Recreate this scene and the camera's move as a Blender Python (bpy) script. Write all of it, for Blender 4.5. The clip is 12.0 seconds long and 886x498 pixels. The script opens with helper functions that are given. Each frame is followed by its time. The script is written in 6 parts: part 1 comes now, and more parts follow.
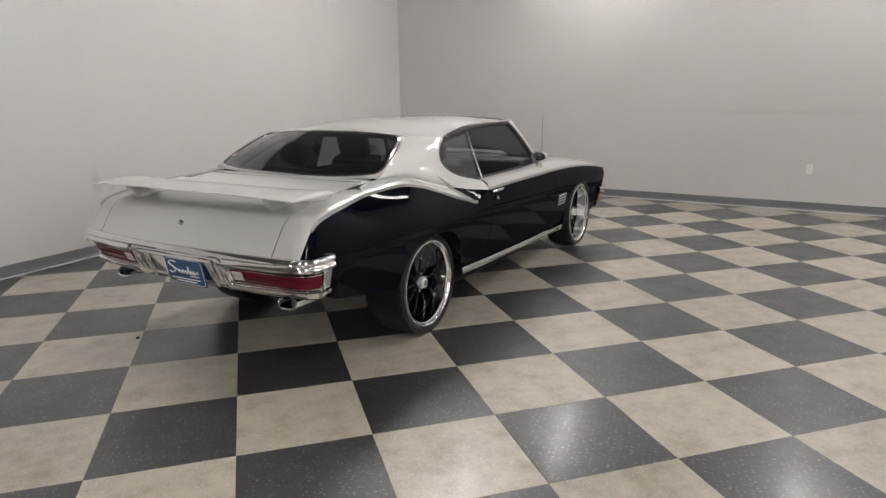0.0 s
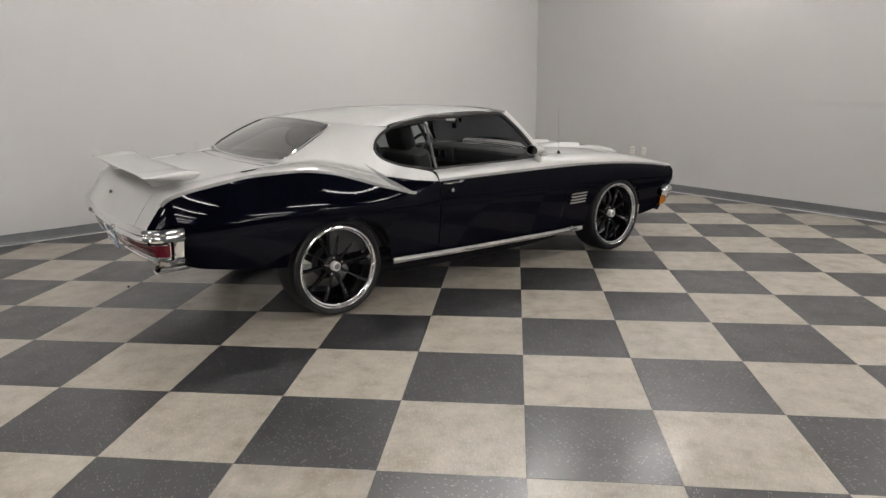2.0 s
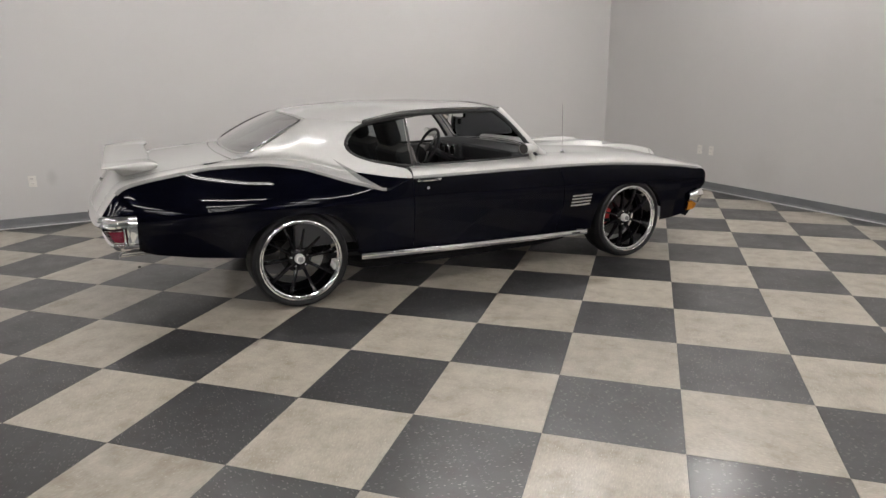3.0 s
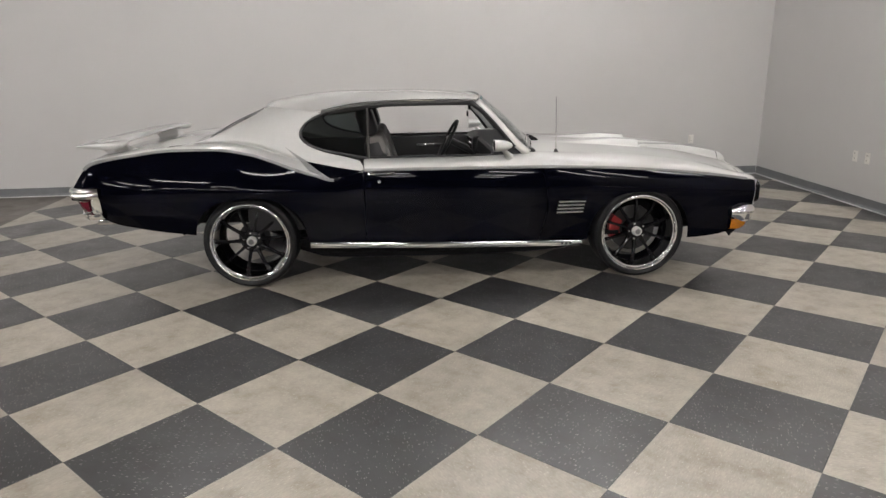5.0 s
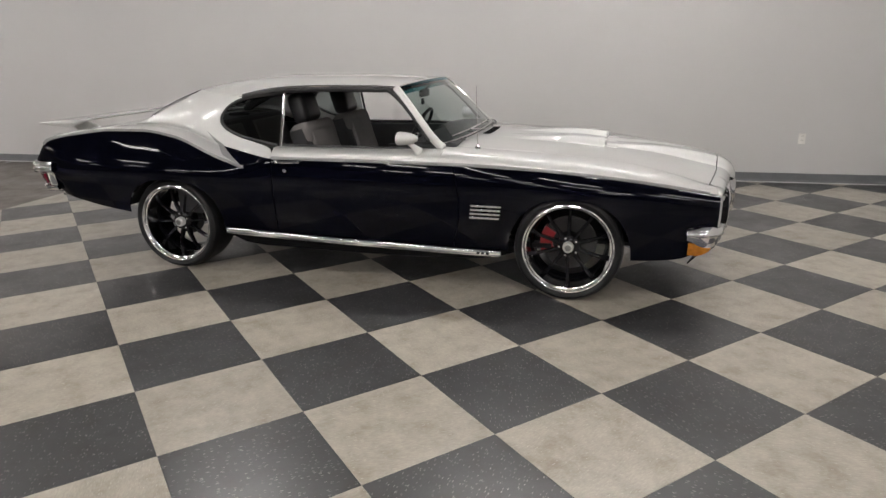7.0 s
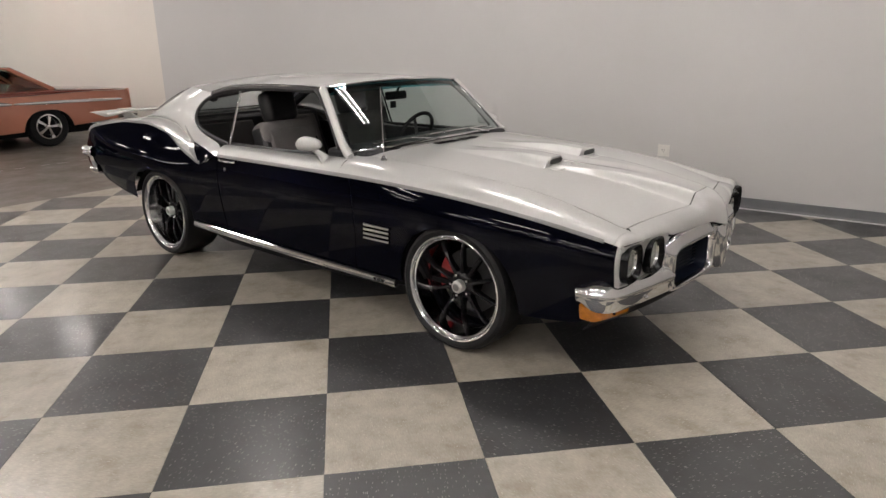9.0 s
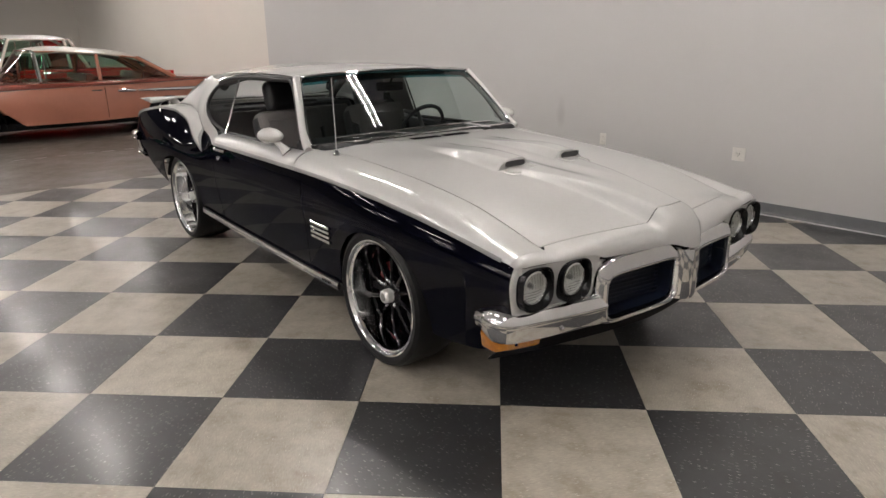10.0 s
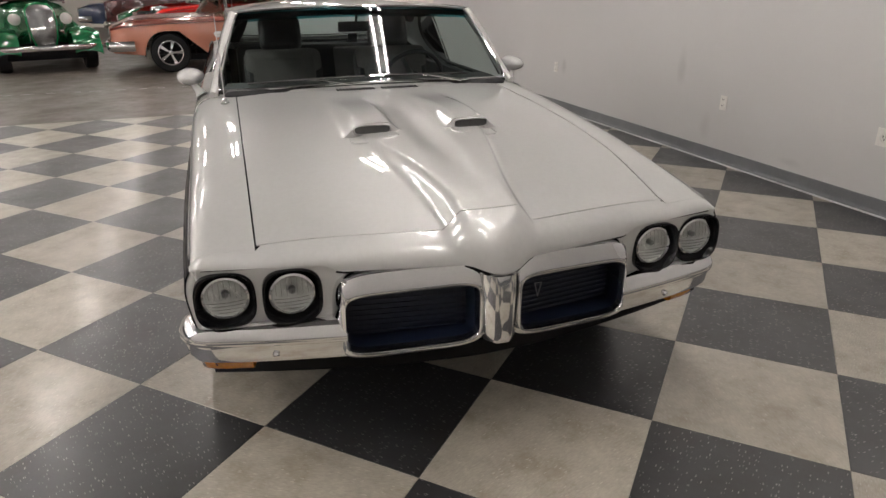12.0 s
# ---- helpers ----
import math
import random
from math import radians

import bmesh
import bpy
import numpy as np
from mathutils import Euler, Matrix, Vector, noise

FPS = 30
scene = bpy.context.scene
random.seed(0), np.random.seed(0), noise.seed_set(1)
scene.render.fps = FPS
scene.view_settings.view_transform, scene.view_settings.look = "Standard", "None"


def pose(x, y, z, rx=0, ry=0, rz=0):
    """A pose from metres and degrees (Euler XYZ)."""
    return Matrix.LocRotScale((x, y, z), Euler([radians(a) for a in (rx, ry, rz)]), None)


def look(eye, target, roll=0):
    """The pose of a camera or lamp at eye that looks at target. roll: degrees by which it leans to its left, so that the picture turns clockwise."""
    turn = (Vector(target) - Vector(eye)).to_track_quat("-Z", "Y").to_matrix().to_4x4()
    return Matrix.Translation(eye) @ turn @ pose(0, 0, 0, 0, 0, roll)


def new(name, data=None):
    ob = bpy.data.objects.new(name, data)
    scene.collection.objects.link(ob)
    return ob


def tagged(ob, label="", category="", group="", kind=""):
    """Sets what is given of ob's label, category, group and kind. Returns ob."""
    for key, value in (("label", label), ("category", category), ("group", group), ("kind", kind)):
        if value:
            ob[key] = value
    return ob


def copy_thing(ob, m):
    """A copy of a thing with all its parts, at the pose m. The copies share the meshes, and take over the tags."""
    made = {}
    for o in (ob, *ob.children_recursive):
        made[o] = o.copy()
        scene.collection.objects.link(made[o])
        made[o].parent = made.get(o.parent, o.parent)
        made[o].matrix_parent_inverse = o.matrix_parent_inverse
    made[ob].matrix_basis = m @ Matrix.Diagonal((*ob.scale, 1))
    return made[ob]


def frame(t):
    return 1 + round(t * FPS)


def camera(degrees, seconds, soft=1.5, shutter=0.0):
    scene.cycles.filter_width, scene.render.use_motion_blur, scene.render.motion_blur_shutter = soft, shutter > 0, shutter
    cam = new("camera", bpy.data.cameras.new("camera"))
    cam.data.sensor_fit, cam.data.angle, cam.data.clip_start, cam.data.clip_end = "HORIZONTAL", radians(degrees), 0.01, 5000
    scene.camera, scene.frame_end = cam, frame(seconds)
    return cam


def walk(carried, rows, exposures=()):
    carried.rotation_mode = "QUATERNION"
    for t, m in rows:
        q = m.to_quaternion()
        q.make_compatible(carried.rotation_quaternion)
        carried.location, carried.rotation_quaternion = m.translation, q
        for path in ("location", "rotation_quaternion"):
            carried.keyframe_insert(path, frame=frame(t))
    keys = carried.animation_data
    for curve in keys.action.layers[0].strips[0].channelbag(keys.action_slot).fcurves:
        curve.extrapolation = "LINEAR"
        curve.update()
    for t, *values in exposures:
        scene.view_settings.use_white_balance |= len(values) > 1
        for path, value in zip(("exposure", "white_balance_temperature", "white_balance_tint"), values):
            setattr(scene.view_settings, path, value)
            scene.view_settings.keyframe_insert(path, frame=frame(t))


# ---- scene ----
cam = camera(68.2, 12.0)
PATH = [
    (0, (-1.673, -2.747, 1.558), (-1.124, -0.883, 1.084), -0.8),
    (0.5, (-1.13, -2.95, 1.577), (-0.808, -1.034, 1.102), -0.8),
    (1, (-0.572, -2.987, 1.544), (-0.457, -1.05, 1.06), -0.8),
    (1.5, (0.0, -2.987, 1.553), (-0.031, -1.048, 1.065), -0.8),
    (2, (0.543, -2.933, 1.541), (0.331, -1.008, 1.043), -0.8),
    (2.5, (1.09, -2.807, 1.557), (0.687, -0.915, 1.047), -0.8),
    (3, (1.588, -2.622, 1.56), (1.011, -0.779, 1.041), -0.7),
    (3.2, (1.76, -2.516, 1.536), (1.115, -0.697, 1.012), -0.8),
    (4.8, (3.164, -1.554, 1.551), (1.985, -0.034, 1.003), -0.8),
    (5, (3.325, -1.42, 1.562), (2.1, 0.062, 1.013), -0.8),
    (5.5, (3.623, -1.029, 1.532), (2.286, 0.348, 0.972), -0.7),
    (6, (3.909, -0.564, 1.553), (2.47, 0.7, 0.974), -0.8),
    (6.5, (4.148, -0.096, 1.539), (2.616, 1.045, 0.948), -0.8),
    (7, (4.351, 0.405, 1.545), (2.726, 1.409, 0.954), -0.8),
    (7.2, (4.445, 0.62, 1.547), (2.786, 1.565, 0.951), -0.7),
    (8.8, (4.609, 2.381, 1.476), (2.727, 2.736, 0.901), -0.7),
    (9, (4.567, 2.578, 1.501), (2.674, 2.86, 0.921), -0.7),
    (9.5, (4.491, 3.122, 1.515), (2.581, 3.187, 0.927), -0.7),
    (10, (4.301, 3.614, 1.476), (2.399, 3.465, 0.876), -0.7),
    (10.5, (4.096, 4.081, 1.447), (2.221, 3.761, 0.83), -0.6),
    (11, (3.839, 4.455, 1.419), (2.015, 3.97, 0.756), -0.6),
    (11.5, (3.539, 4.773, 1.425), (1.783, 4.133, 0.712), -0.5),
    (12, (3.26, 5.049, 1.433), (1.591, 4.242, 0.681), -0.4),
]
walk(cam, [(t, look(e, a, r)) for t, e, a, r in PATH], [(0, -0.34, 6450, 12), (7, -0.42, 6450, 12), (9, -0.47, 6650, 14), (12, -0.50, 6650, 13.5)])

# ---- world and lamps ----
world = bpy.data.worlds.new("hall_ambient")
scene.world = world
world.use_nodes = True
world.node_tree.nodes["Background"].inputs["Color"].default_value = (0.9, 0.95, 1.0, 1)
world.node_tree.nodes["Background"].inputs["Strength"].default_value = 0.03
TUBE_STRENGTH = 92.0
CEILING_Z = 3.72
TILE = 0.6096


# ---- materials ----
def nodes_of(name):
    m = bpy.data.materials.new(name)
    m.use_nodes = True
    nt = m.node_tree
    return m, nt, nt.nodes["Principled BSDF"]


def node(nt, kind, **inputs):
    n = nt.nodes.new(kind)
    for key, value in inputs.items():
        n.inputs[key.replace("_", " ")].default_value = value
    return n


def ramp(nt, source, stops):
    r = nt.nodes.new("ShaderNodeValToRGB")
    e = r.color_ramp.elements
    while len(e) < len(stops):
        e.new(0.5)
    for k, (p, c) in enumerate(stops):
        e[k].position = p
        e[k].color = (*c, 1)
    nt.links.new(source, r.inputs["Fac"])
    return r


def plain(name, color, rough=0.5, metal=0.0, coat=0.0, vary=0.08, scale=9.0, spec=0.5, bump=0.0, bump_scale=180.0, grime=0.0):
    """A principled material with colour and roughness that vary at two scales."""
    m, nt, b = nodes_of(name)
    co = nt.nodes.new("ShaderNodeTexCoord")
    n1 = node(nt, "ShaderNodeTexNoise", Scale=scale, Detail=3.0)
    n2 = node(nt, "ShaderNodeTexNoise", Scale=scale * 14, Detail=2.0)
    nt.links.new(co.outputs["Object"], n1.inputs["Vector"])
    nt.links.new(co.outputs["Object"], n2.inputs["Vector"])
    add = node(nt, "ShaderNodeMath")
    add.operation = "ADD"
    nt.links.new(n1.outputs["Fac"], add.inputs[0])
    nt.links.new(n2.outputs["Fac"], add.inputs[1])
    lo = tuple(max(0.0, c * (1 - vary)) for c in color)
    hi = tuple(min(1.0, c * (1 + vary)) for c in color)
    r = ramp(nt, add.outputs[0], [(0.35, lo), (0.65, hi)])
    half = node(nt, "ShaderNodeMath")
    half.operation = "MULTIPLY"
    half.inputs[1].default_value = 0.5
    nt.links.new(add.outputs[0], half.inputs[0])
    nt.links.new(half.outputs[0], r.inputs["Fac"])
    nt.links.new(r.outputs["Color"], b.inputs["Base Color"])
    rr = node(nt, "ShaderNodeMapRange")
    rr.inputs["To Min"].default_value = max(0.0, rough - 0.06 - grime)
    rr.inputs["To Max"].default_value = min(1.0, rough + 0.06 + grime)
    nt.links.new(half.outputs[0], rr.inputs["Value"])
    nt.links.new(rr.outputs["Result"], b.inputs["Roughness"])
    b.inputs["Metallic"].default_value = metal
    b.inputs["Coat Weight"].default_value = coat
    b.inputs["Specular IOR Level"].default_value = spec
    b.inputs["Coat Roughness"].default_value = 0.03
    if bump:
        n3 = node(nt, "ShaderNodeTexNoise", Scale=bump_scale, Detail=4.0)
        nt.links.new(co.outputs["Object"], n3.inputs["Vector"])
        bp = node(nt, "ShaderNodeBump", Strength=bump, Distance=0.002)
        nt.links.new(n3.outputs["Fac"], bp.inputs["Height"])
        nt.links.new(bp.outputs["Normal"], b.inputs["Normal"])
    return m


def glass(name, tint, gloss=1.0):
    """A thin pane: tinted clear glass with a mirror sheen that grows at grazing angles."""
    m, nt, b = nodes_of(name)
    nt.nodes.remove(b)
    out = nt.nodes["Material Output"]
    tr = node(nt, "ShaderNodeBsdfTransparent", Color=(*tint, 1))
    gl = node(nt, "ShaderNodeBsdfGlossy", Roughness=0.01, Color=(1, 1, 1, 1))
    lw = node(nt, "ShaderNodeFresnel", IOR=1.52)
    mul = node(nt, "ShaderNodeMath")
    mul.operation = "MULTIPLY"
    mul.inputs[1].default_value = gloss
    nt.links.new(lw.outputs["Fac"], mul.inputs[0])
    mix = nt.nodes.new("ShaderNodeMixShader")
    nt.links.new(mul.outputs[0], mix.inputs[0])
    nt.links.new(tr.outputs[0], mix.inputs[1])
    nt.links.new(gl.outputs[0], mix.inputs[2])
    nt.links.new(mix.outputs[0], out.inputs["Surface"])
    return m


def emitter(name, color, strength):
    m, nt, b = nodes_of(name)
    b.inputs["Base Color"].default_value = (0.9, 0.9, 0.9, 1)
    b.inputs["Emission Color"].default_value = (*color, 1)
    b.inputs["Emission Strength"].default_value = strength
    return m


def tile_material(name, base, fleck, mottle, fleck_amount, rough, spec=1.0, coat=0.3, coat_rough=0.17):
    """Waxed vinyl tile: cloudy mottling, short flecks drawn out one way, scuffs in the wax."""
    m, nt, b = nodes_of(name)
    geo = nt.nodes.new("ShaderNodeNewGeometry")
    info = nt.nodes.new("ShaderNodeObjectInfo")
    off = node(nt, "ShaderNodeVectorMath")
    off.operation = "MULTIPLY_ADD"
    off.inputs[1].default_value = (1, 1, 1)
    comb = nt.nodes.new("ShaderNodeCombineXYZ")
    shift = node(nt, "ShaderNodeMath")
    shift.operation = "MULTIPLY"
    shift.inputs[1].default_value = 37.0
    nt.links.new(info.outputs["Random"], shift.inputs[0])
    nt.links.new(shift.outputs[0], comb.inputs[0])
    nt.links.new(shift.outputs[0], comb.inputs[2])
    nt.links.new(geo.outputs["Position"], off.inputs[0])
    nt.links.new(comb.outputs[0], off.inputs[2])
    mp = nt.nodes.new("ShaderNodeMapping")
    mp.inputs["Scale"].default_value = (1.0, 3.6, 1.0)
    turn = node(nt, "ShaderNodeMath")
    turn.operation = "MULTIPLY"
    turn.inputs[1].default_value = 21.0
    nt.links.new(info.outputs["Random"], turn.inputs[0])
    spin = nt.nodes.new("ShaderNodeVectorRotate")
    spin.rotation_type = "Z_AXIS"
    nt.links.new(off.outputs[0], spin.inputs["Vector"])
    nt.links.new(turn.outputs[0], spin.inputs["Angle"])
    nt.links.new(spin.outputs[0], mp.inputs["Vector"])
    cloud = node(nt, "ShaderNodeTexNoise", Scale=7.0, Detail=6.0, Roughness=0.65)
    nt.links.new(off.outputs[0], cloud.inputs["Vector"])
    grain = node(nt, "ShaderNodeTexNoise", Scale=48.0, Detail=4.0)
    nt.links.new(mp.outputs[0], grain.inputs["Vector"])
    low = tuple(c * (1 - mottle * k) for c, k in zip(base, (0.8, 1.0, 1.25)))
    r1 = ramp(nt, cloud.outputs["Fac"], [(0.3, low), (0.48, base), (0.7, tuple(min(1, c * (1 + 0.8 * mottle)) for c in base))])
    spots = node(nt, "ShaderNodeTexVoronoi", Scale=38.0, Randomness=1.0)
    nt.links.new(mp.outputs[0], spots.inputs["Vector"])
    size = node(nt, "ShaderNodeMath")
    size.operation = "LESS_THAN"
    size.inputs[1].default_value = 0.25
    nt.links.new(spots.outputs["Distance"], size.inputs[0])
    pick = node(nt, "ShaderNodeSeparateColor")
    nt.links.new(spots.outputs["Color"], pick.inputs[0])
    some = node(nt, "ShaderNodeMath")
    some.operation = "LESS_THAN"
    some.inputs[1].default_value = fleck_amount
    nt.links.new(pick.outputs[0], some.inputs[0])
    both = node(nt, "ShaderNodeMath")
    both.operation = "MULTIPLY"
    nt.links.new(size.outputs[0], both.inputs[0])
    nt.links.new(some.outputs[0], both.inputs[1])
    soft = node(nt, "ShaderNodeMath")
    soft.operation = "MULTIPLY"
    nt.links.new(both.outputs[0], soft.inputs[0])
    lift = node(nt, "ShaderNodeMapRange")
    lift.inputs["To Min"].default_value = 0.3
    nt.links.new(pick.outputs[1], lift.inputs["Value"])
    nt.links.new(lift.outputs["Result"], soft.inputs[1])
    mix1 = nt.nodes.new("ShaderNodeMix")
    mix1.data_type = "RGBA"
    nt.links.new(soft.outputs[0], mix1.inputs["Factor"])
    nt.links.new(r1.outputs["Color"], mix1.inputs["A"])
    mix1.inputs["B"].default_value = (*fleck, 1)
    r2 = ramp(nt, grain.outputs["Fac"], [(0.3, (0.76, 0.755, 0.74)), (0.7, (1.16, 1.16, 1.16))])
    mul = nt.nodes.new("ShaderNodeMix")
    mul.data_type = "RGBA"
    mul.blend_type = "MULTIPLY"
    mul.inputs["Factor"].default_value = 0.55
    nt.links.new(mix1.outputs["Result"], mul.inputs["A"])
    nt.links.new(r2.outputs["Color"], mul.inputs["B"])
    tone = node(nt, "ShaderNodeMapRange")
    tone.inputs["To Min"].default_value = 0.9
    tone.inputs["To Max"].default_value = 1.1
    nt.links.new(info.outputs["Random"], tone.inputs["Value"])
    mul2 = nt.nodes.new("ShaderNodeMix")
    mul2.data_type = "RGBA"
    mul2.blend_type = "MULTIPLY"
    mul2.inputs["Factor"].default_value = 1.0
    nt.links.new(mul.outputs["Result"], mul2.inputs["A"])
    nt.links.new(tone.outputs["Result"], mul2.inputs["B"])
    nt.links.new(mul2.outputs["Result"], b.inputs["Base Color"])
    wax = node(nt, "ShaderNodeTexNoise", Scale=2.3, Detail=5.0, Roughness=0.7)
    nt.links.new(geo.outputs["Position"], wax.inputs["Vector"])
    rr = node(nt, "ShaderNodeMapRange")
    rr.inputs["From Min"].default_value = 0.3
    rr.inputs["From Max"].default_value = 0.7
    rr.inputs["To Min"].default_value = rough * 0.75
    rr.inputs["To Max"].default_value = rough * 1.3
    nt.links.new(wax.outputs["Fac"], rr.inputs["Value"])
    nt.links.new(rr.outputs["Result"], b.inputs["Roughness"])
    b.inputs["Specular IOR Level"].default_value = spec
    b.inputs["Coat Weight"].default_value = coat
    b.inputs["Coat Roughness"].default_value = coat_rough
    wave = node(nt, "ShaderNodeTexNoise", Scale=5.0, Detail=2.0)
    nt.links.new(geo.outputs["Position"], wave.inputs["Vector"])
    h = node(nt, "ShaderNodeMath")
    h.operation = "MULTIPLY_ADD"
    h.inputs[1].default_value = 0.06
    nt.links.new(grain.outputs["Fac"], h.inputs[0])
    nt.links.new(wave.outputs["Fac"], h.inputs[2])
    bp = node(nt, "ShaderNodeBump", Strength=0.1, Distance=0.001)
    nt.links.new(h.outputs[0], bp.inputs["Height"])
    nt.links.new(bp.outputs["Normal"], b.inputs["Normal"])
    return m


def wall_material(name, color, wall_marks=()):
    """Rolled wall paint: faint orange peel, slight patches, a few scuffs and darker marks."""
    m, nt, b = nodes_of(name)
    geo = nt.nodes.new("ShaderNodeNewGeometry")
    big = node(nt, "ShaderNodeTexNoise", Scale=0.6, Detail=5.0, Roughness=0.6)
    fine = node(nt, "ShaderNodeTexNoise", Scale=130.0, Detail=3.0)
    scuff = node(nt, "ShaderNodeTexNoise", Scale=3.0, Detail=8.0, Roughness=0.75)
    for n in (big, fine, scuff):
        nt.links.new(geo.outputs["Position"], n.inputs["Vector"])
    r = ramp(nt, big.outputs["Fac"], [(0.3, tuple(c * 0.955 for c in color)), (0.7, color)])
    s = ramp(nt, scuff.outputs["Fac"], [(0.70, (1, 1, 1)), (0.80, (0.88, 0.86, 0.84))])
    mul = nt.nodes.new("ShaderNodeMix")
    mul.data_type = "RGBA"
    mul.blend_type = "MULTIPLY"
    mul.inputs["Factor"].default_value = 1.0
    nt.links.new(r.outputs["Color"], mul.inputs["A"])
    nt.links.new(s.outputs["Color"], mul.inputs["B"])
    last = mul.outputs["Result"]
    for x, y, z, wide, tall, depth in wall_marks:
        # one darker grey mark with a ragged edge
        d = node(nt, "ShaderNodeVectorMath")
        d.operation = "SUBTRACT"
        d.inputs[1].default_value = (x, y, z)
        nt.links.new(geo.outputs["Position"], d.inputs[0])
        sc = node(nt, "ShaderNodeVectorMath")
        sc.operation = "MULTIPLY"
        sc.inputs[1].default_value = (1 / wide, 1 / wide, 1 / tall)
        nt.links.new(d.outputs[0], sc.inputs[0])
        ln = node(nt, "ShaderNodeVectorMath")
        ln.operation = "LENGTH"
        nt.links.new(sc.outputs[0], ln.inputs[0])
        rag = node(nt, "ShaderNodeMath")
        rag.operation = "MULTIPLY_ADD"
        rag.inputs[1].default_value = 1.6
        rag.inputs[2].default_value = -0.8
        nt.links.new(scuff.outputs["Fac"], rag.inputs[0])
        far = node(nt, "ShaderNodeMath")
        far.operation = "ADD"
        nt.links.new(ln.outputs["Value"], far.inputs[0])
        nt.links.new(rag.outputs[0], far.inputs[1])
        k = 1 - depth
        tint = ramp(nt, far.outputs[0], [(0.2, (k, k, k)), (1.0, (1, 1, 1))])
        mm = nt.nodes.new("ShaderNodeMix")
        mm.data_type = "RGBA"
        mm.blend_type = "MULTIPLY"
        mm.inputs["Factor"].default_value = 1.0
        nt.links.new(last, mm.inputs["A"])
        nt.links.new(tint.outputs["Color"], mm.inputs["B"])
        last = mm.outputs["Result"]
    nt.links.new(last, b.inputs["Base Color"])
    b.inputs["Roughness"].default_value = 0.42
    bp = node(nt, "ShaderNodeBump", Strength=0.12, Distance=0.001)
    nt.links.new(fine.outputs["Fac"], bp.inputs["Height"])
    nt.links.new(bp.outputs["Normal"], b.inputs["Normal"])
    return m


# four rub marks on the long wall, then a level darker band and patch
M_WALL = wall_material("wall_paint", (0.55, 0.541, 0.532), [(-3.12, 4.36, 0.72, 0.07, 0.2, 0.13), (-2.85, 4.64, 0.27, 0.07, 0.12, 0.1), (-4.57, 2.87, 0.52, 0.06, 0.1, 0.14), (-2.2, 5.31, 0.17, 0.12, 0.04, 0.12), (4.70, 4.22, 1.23, 1.9, 0.05, 0.07), (2.95, 6.17, 0.36, 0.35, 0.3, 0.06)])
# cream tone, lighter than M_WALL: the stronger light there is put into it
M_CREAMWALL = wall_material("cream_lit_wall", (0.72, 0.68, 0.62))
M_CEIL = wall_material("ceiling_paint", (0.16, 0.16, 0.162))
M_DARKWALL = wall_material("unseen_wall_dark", (0.09, 0.09, 0.095))
M_SKIRT = plain("skirting_vinyl", (0.14, 0.145, 0.15), 0.4, vary=0.1, bump=0.1)
M_SKIRT_LIP = plain("skirting_lip", (0.5, 0.5, 0.5), 0.3, vary=0.1)
M_TILE_L = tile_material("light_tile", (0.41, 0.375, 0.312), (0.56, 0.52, 0.45), 0.3, 0.4, 0.38)
M_TILE_D = tile_material("dark_tile", (0.026, 0.026, 0.028), (0.30, 0.29, 0.28), 0.45, 0.5, 0.38)
M_CONCRETE = tile_material("stained_concrete", (0.105, 0.088, 0.074), (0.16, 0.135, 0.11), 0.3, 0.2, 0.42, 0.5, 0.25, 0.24)
M_BLACK = plain("black_paint", (0.0012, 0.0014, 0.004), 0.3, coat=0.25, vary=0.1, spec=0.0)
M_SILVER = plain("silver_paint", (0.6, 0.6, 0.585), 0.45, metal=0.34, coat=1.0, vary=0.03, scale=60.0)
M_STRIPE = plain("grey_stripe", (0.27, 0.27, 0.265), 0.35, coat=0.8)
M_CHROME = plain("chrome", (0.80, 0.80, 0.80), 0.065, metal=1.0, vary=0.04, scale=14.0)
M_POLISH = plain("polished_alloy", (0.86, 0.86, 0.86), 0.09, metal=1.0, vary=0.06, scale=25.0)
M_RUBBER = plain("tyre_rubber", (0.007, 0.007, 0.008), 0.5, vary=0.2, scale=20.0, bump=0.2, spec=0.25)
M_GLOSSBLACK = plain("gloss_black", (0.003, 0.003, 0.004), 0.25, coat=0.25, spec=0.1)
M_MATTBLACK = plain("matt_black", (0.007, 0.007, 0.008), 0.75, vary=0.2, spec=0.12)
M_TRIM = plain("black_rubber_trim", (0.014, 0.014, 0.015), 0.5)
M_RED = plain("red_lens", (0.10, 0.001, 0.011), 0.25, coat=0.35, spec=0.3, vary=0.25, scale=60.0)
M_WHITE_LENS = plain("clear_lens", (0.62, 0.6, 0.58), 0.12, coat=1.0)
M_AMBER = plain("amber_lens", (0.48, 0.165, 0.008), 0.2, coat=1.0, vary=0.25, scale=50.0)
M_CALIPER = plain("red_caliper", (0.3, 0.01, 0.012), 0.35, coat=0.4)
M_STEEL = plain("brake_steel", (0.3, 0.3, 0.3), 0.35, metal=1.0)
M_DISC = plain("dark_disc", (0.035, 0.035, 0.035), 0.5, metal=0.5)
M_CAP = plain("cap_alloy", (0.72, 0.72, 0.70), 0.35, metal=0.45)
M_SCOOP_SHADE = plain("scoop_shade_grey", (0.17, 0.17, 0.167), 0.7, spec=0.1)
M_LEATHER = plain("black_leather", (0.014, 0.014, 0.016), 0.42, vary=0.2, bump=0.3, bump_scale=240.0)
M_GREY_CLOTH = plain("grey_upholstery", (0.17, 0.158, 0.153), 0.75, vary=0.12, bump=0.4, bump_scale=400.0)
M_DASH = plain("dash_vinyl", (0.02, 0.021, 0.023), 0.5, bump=0.3)
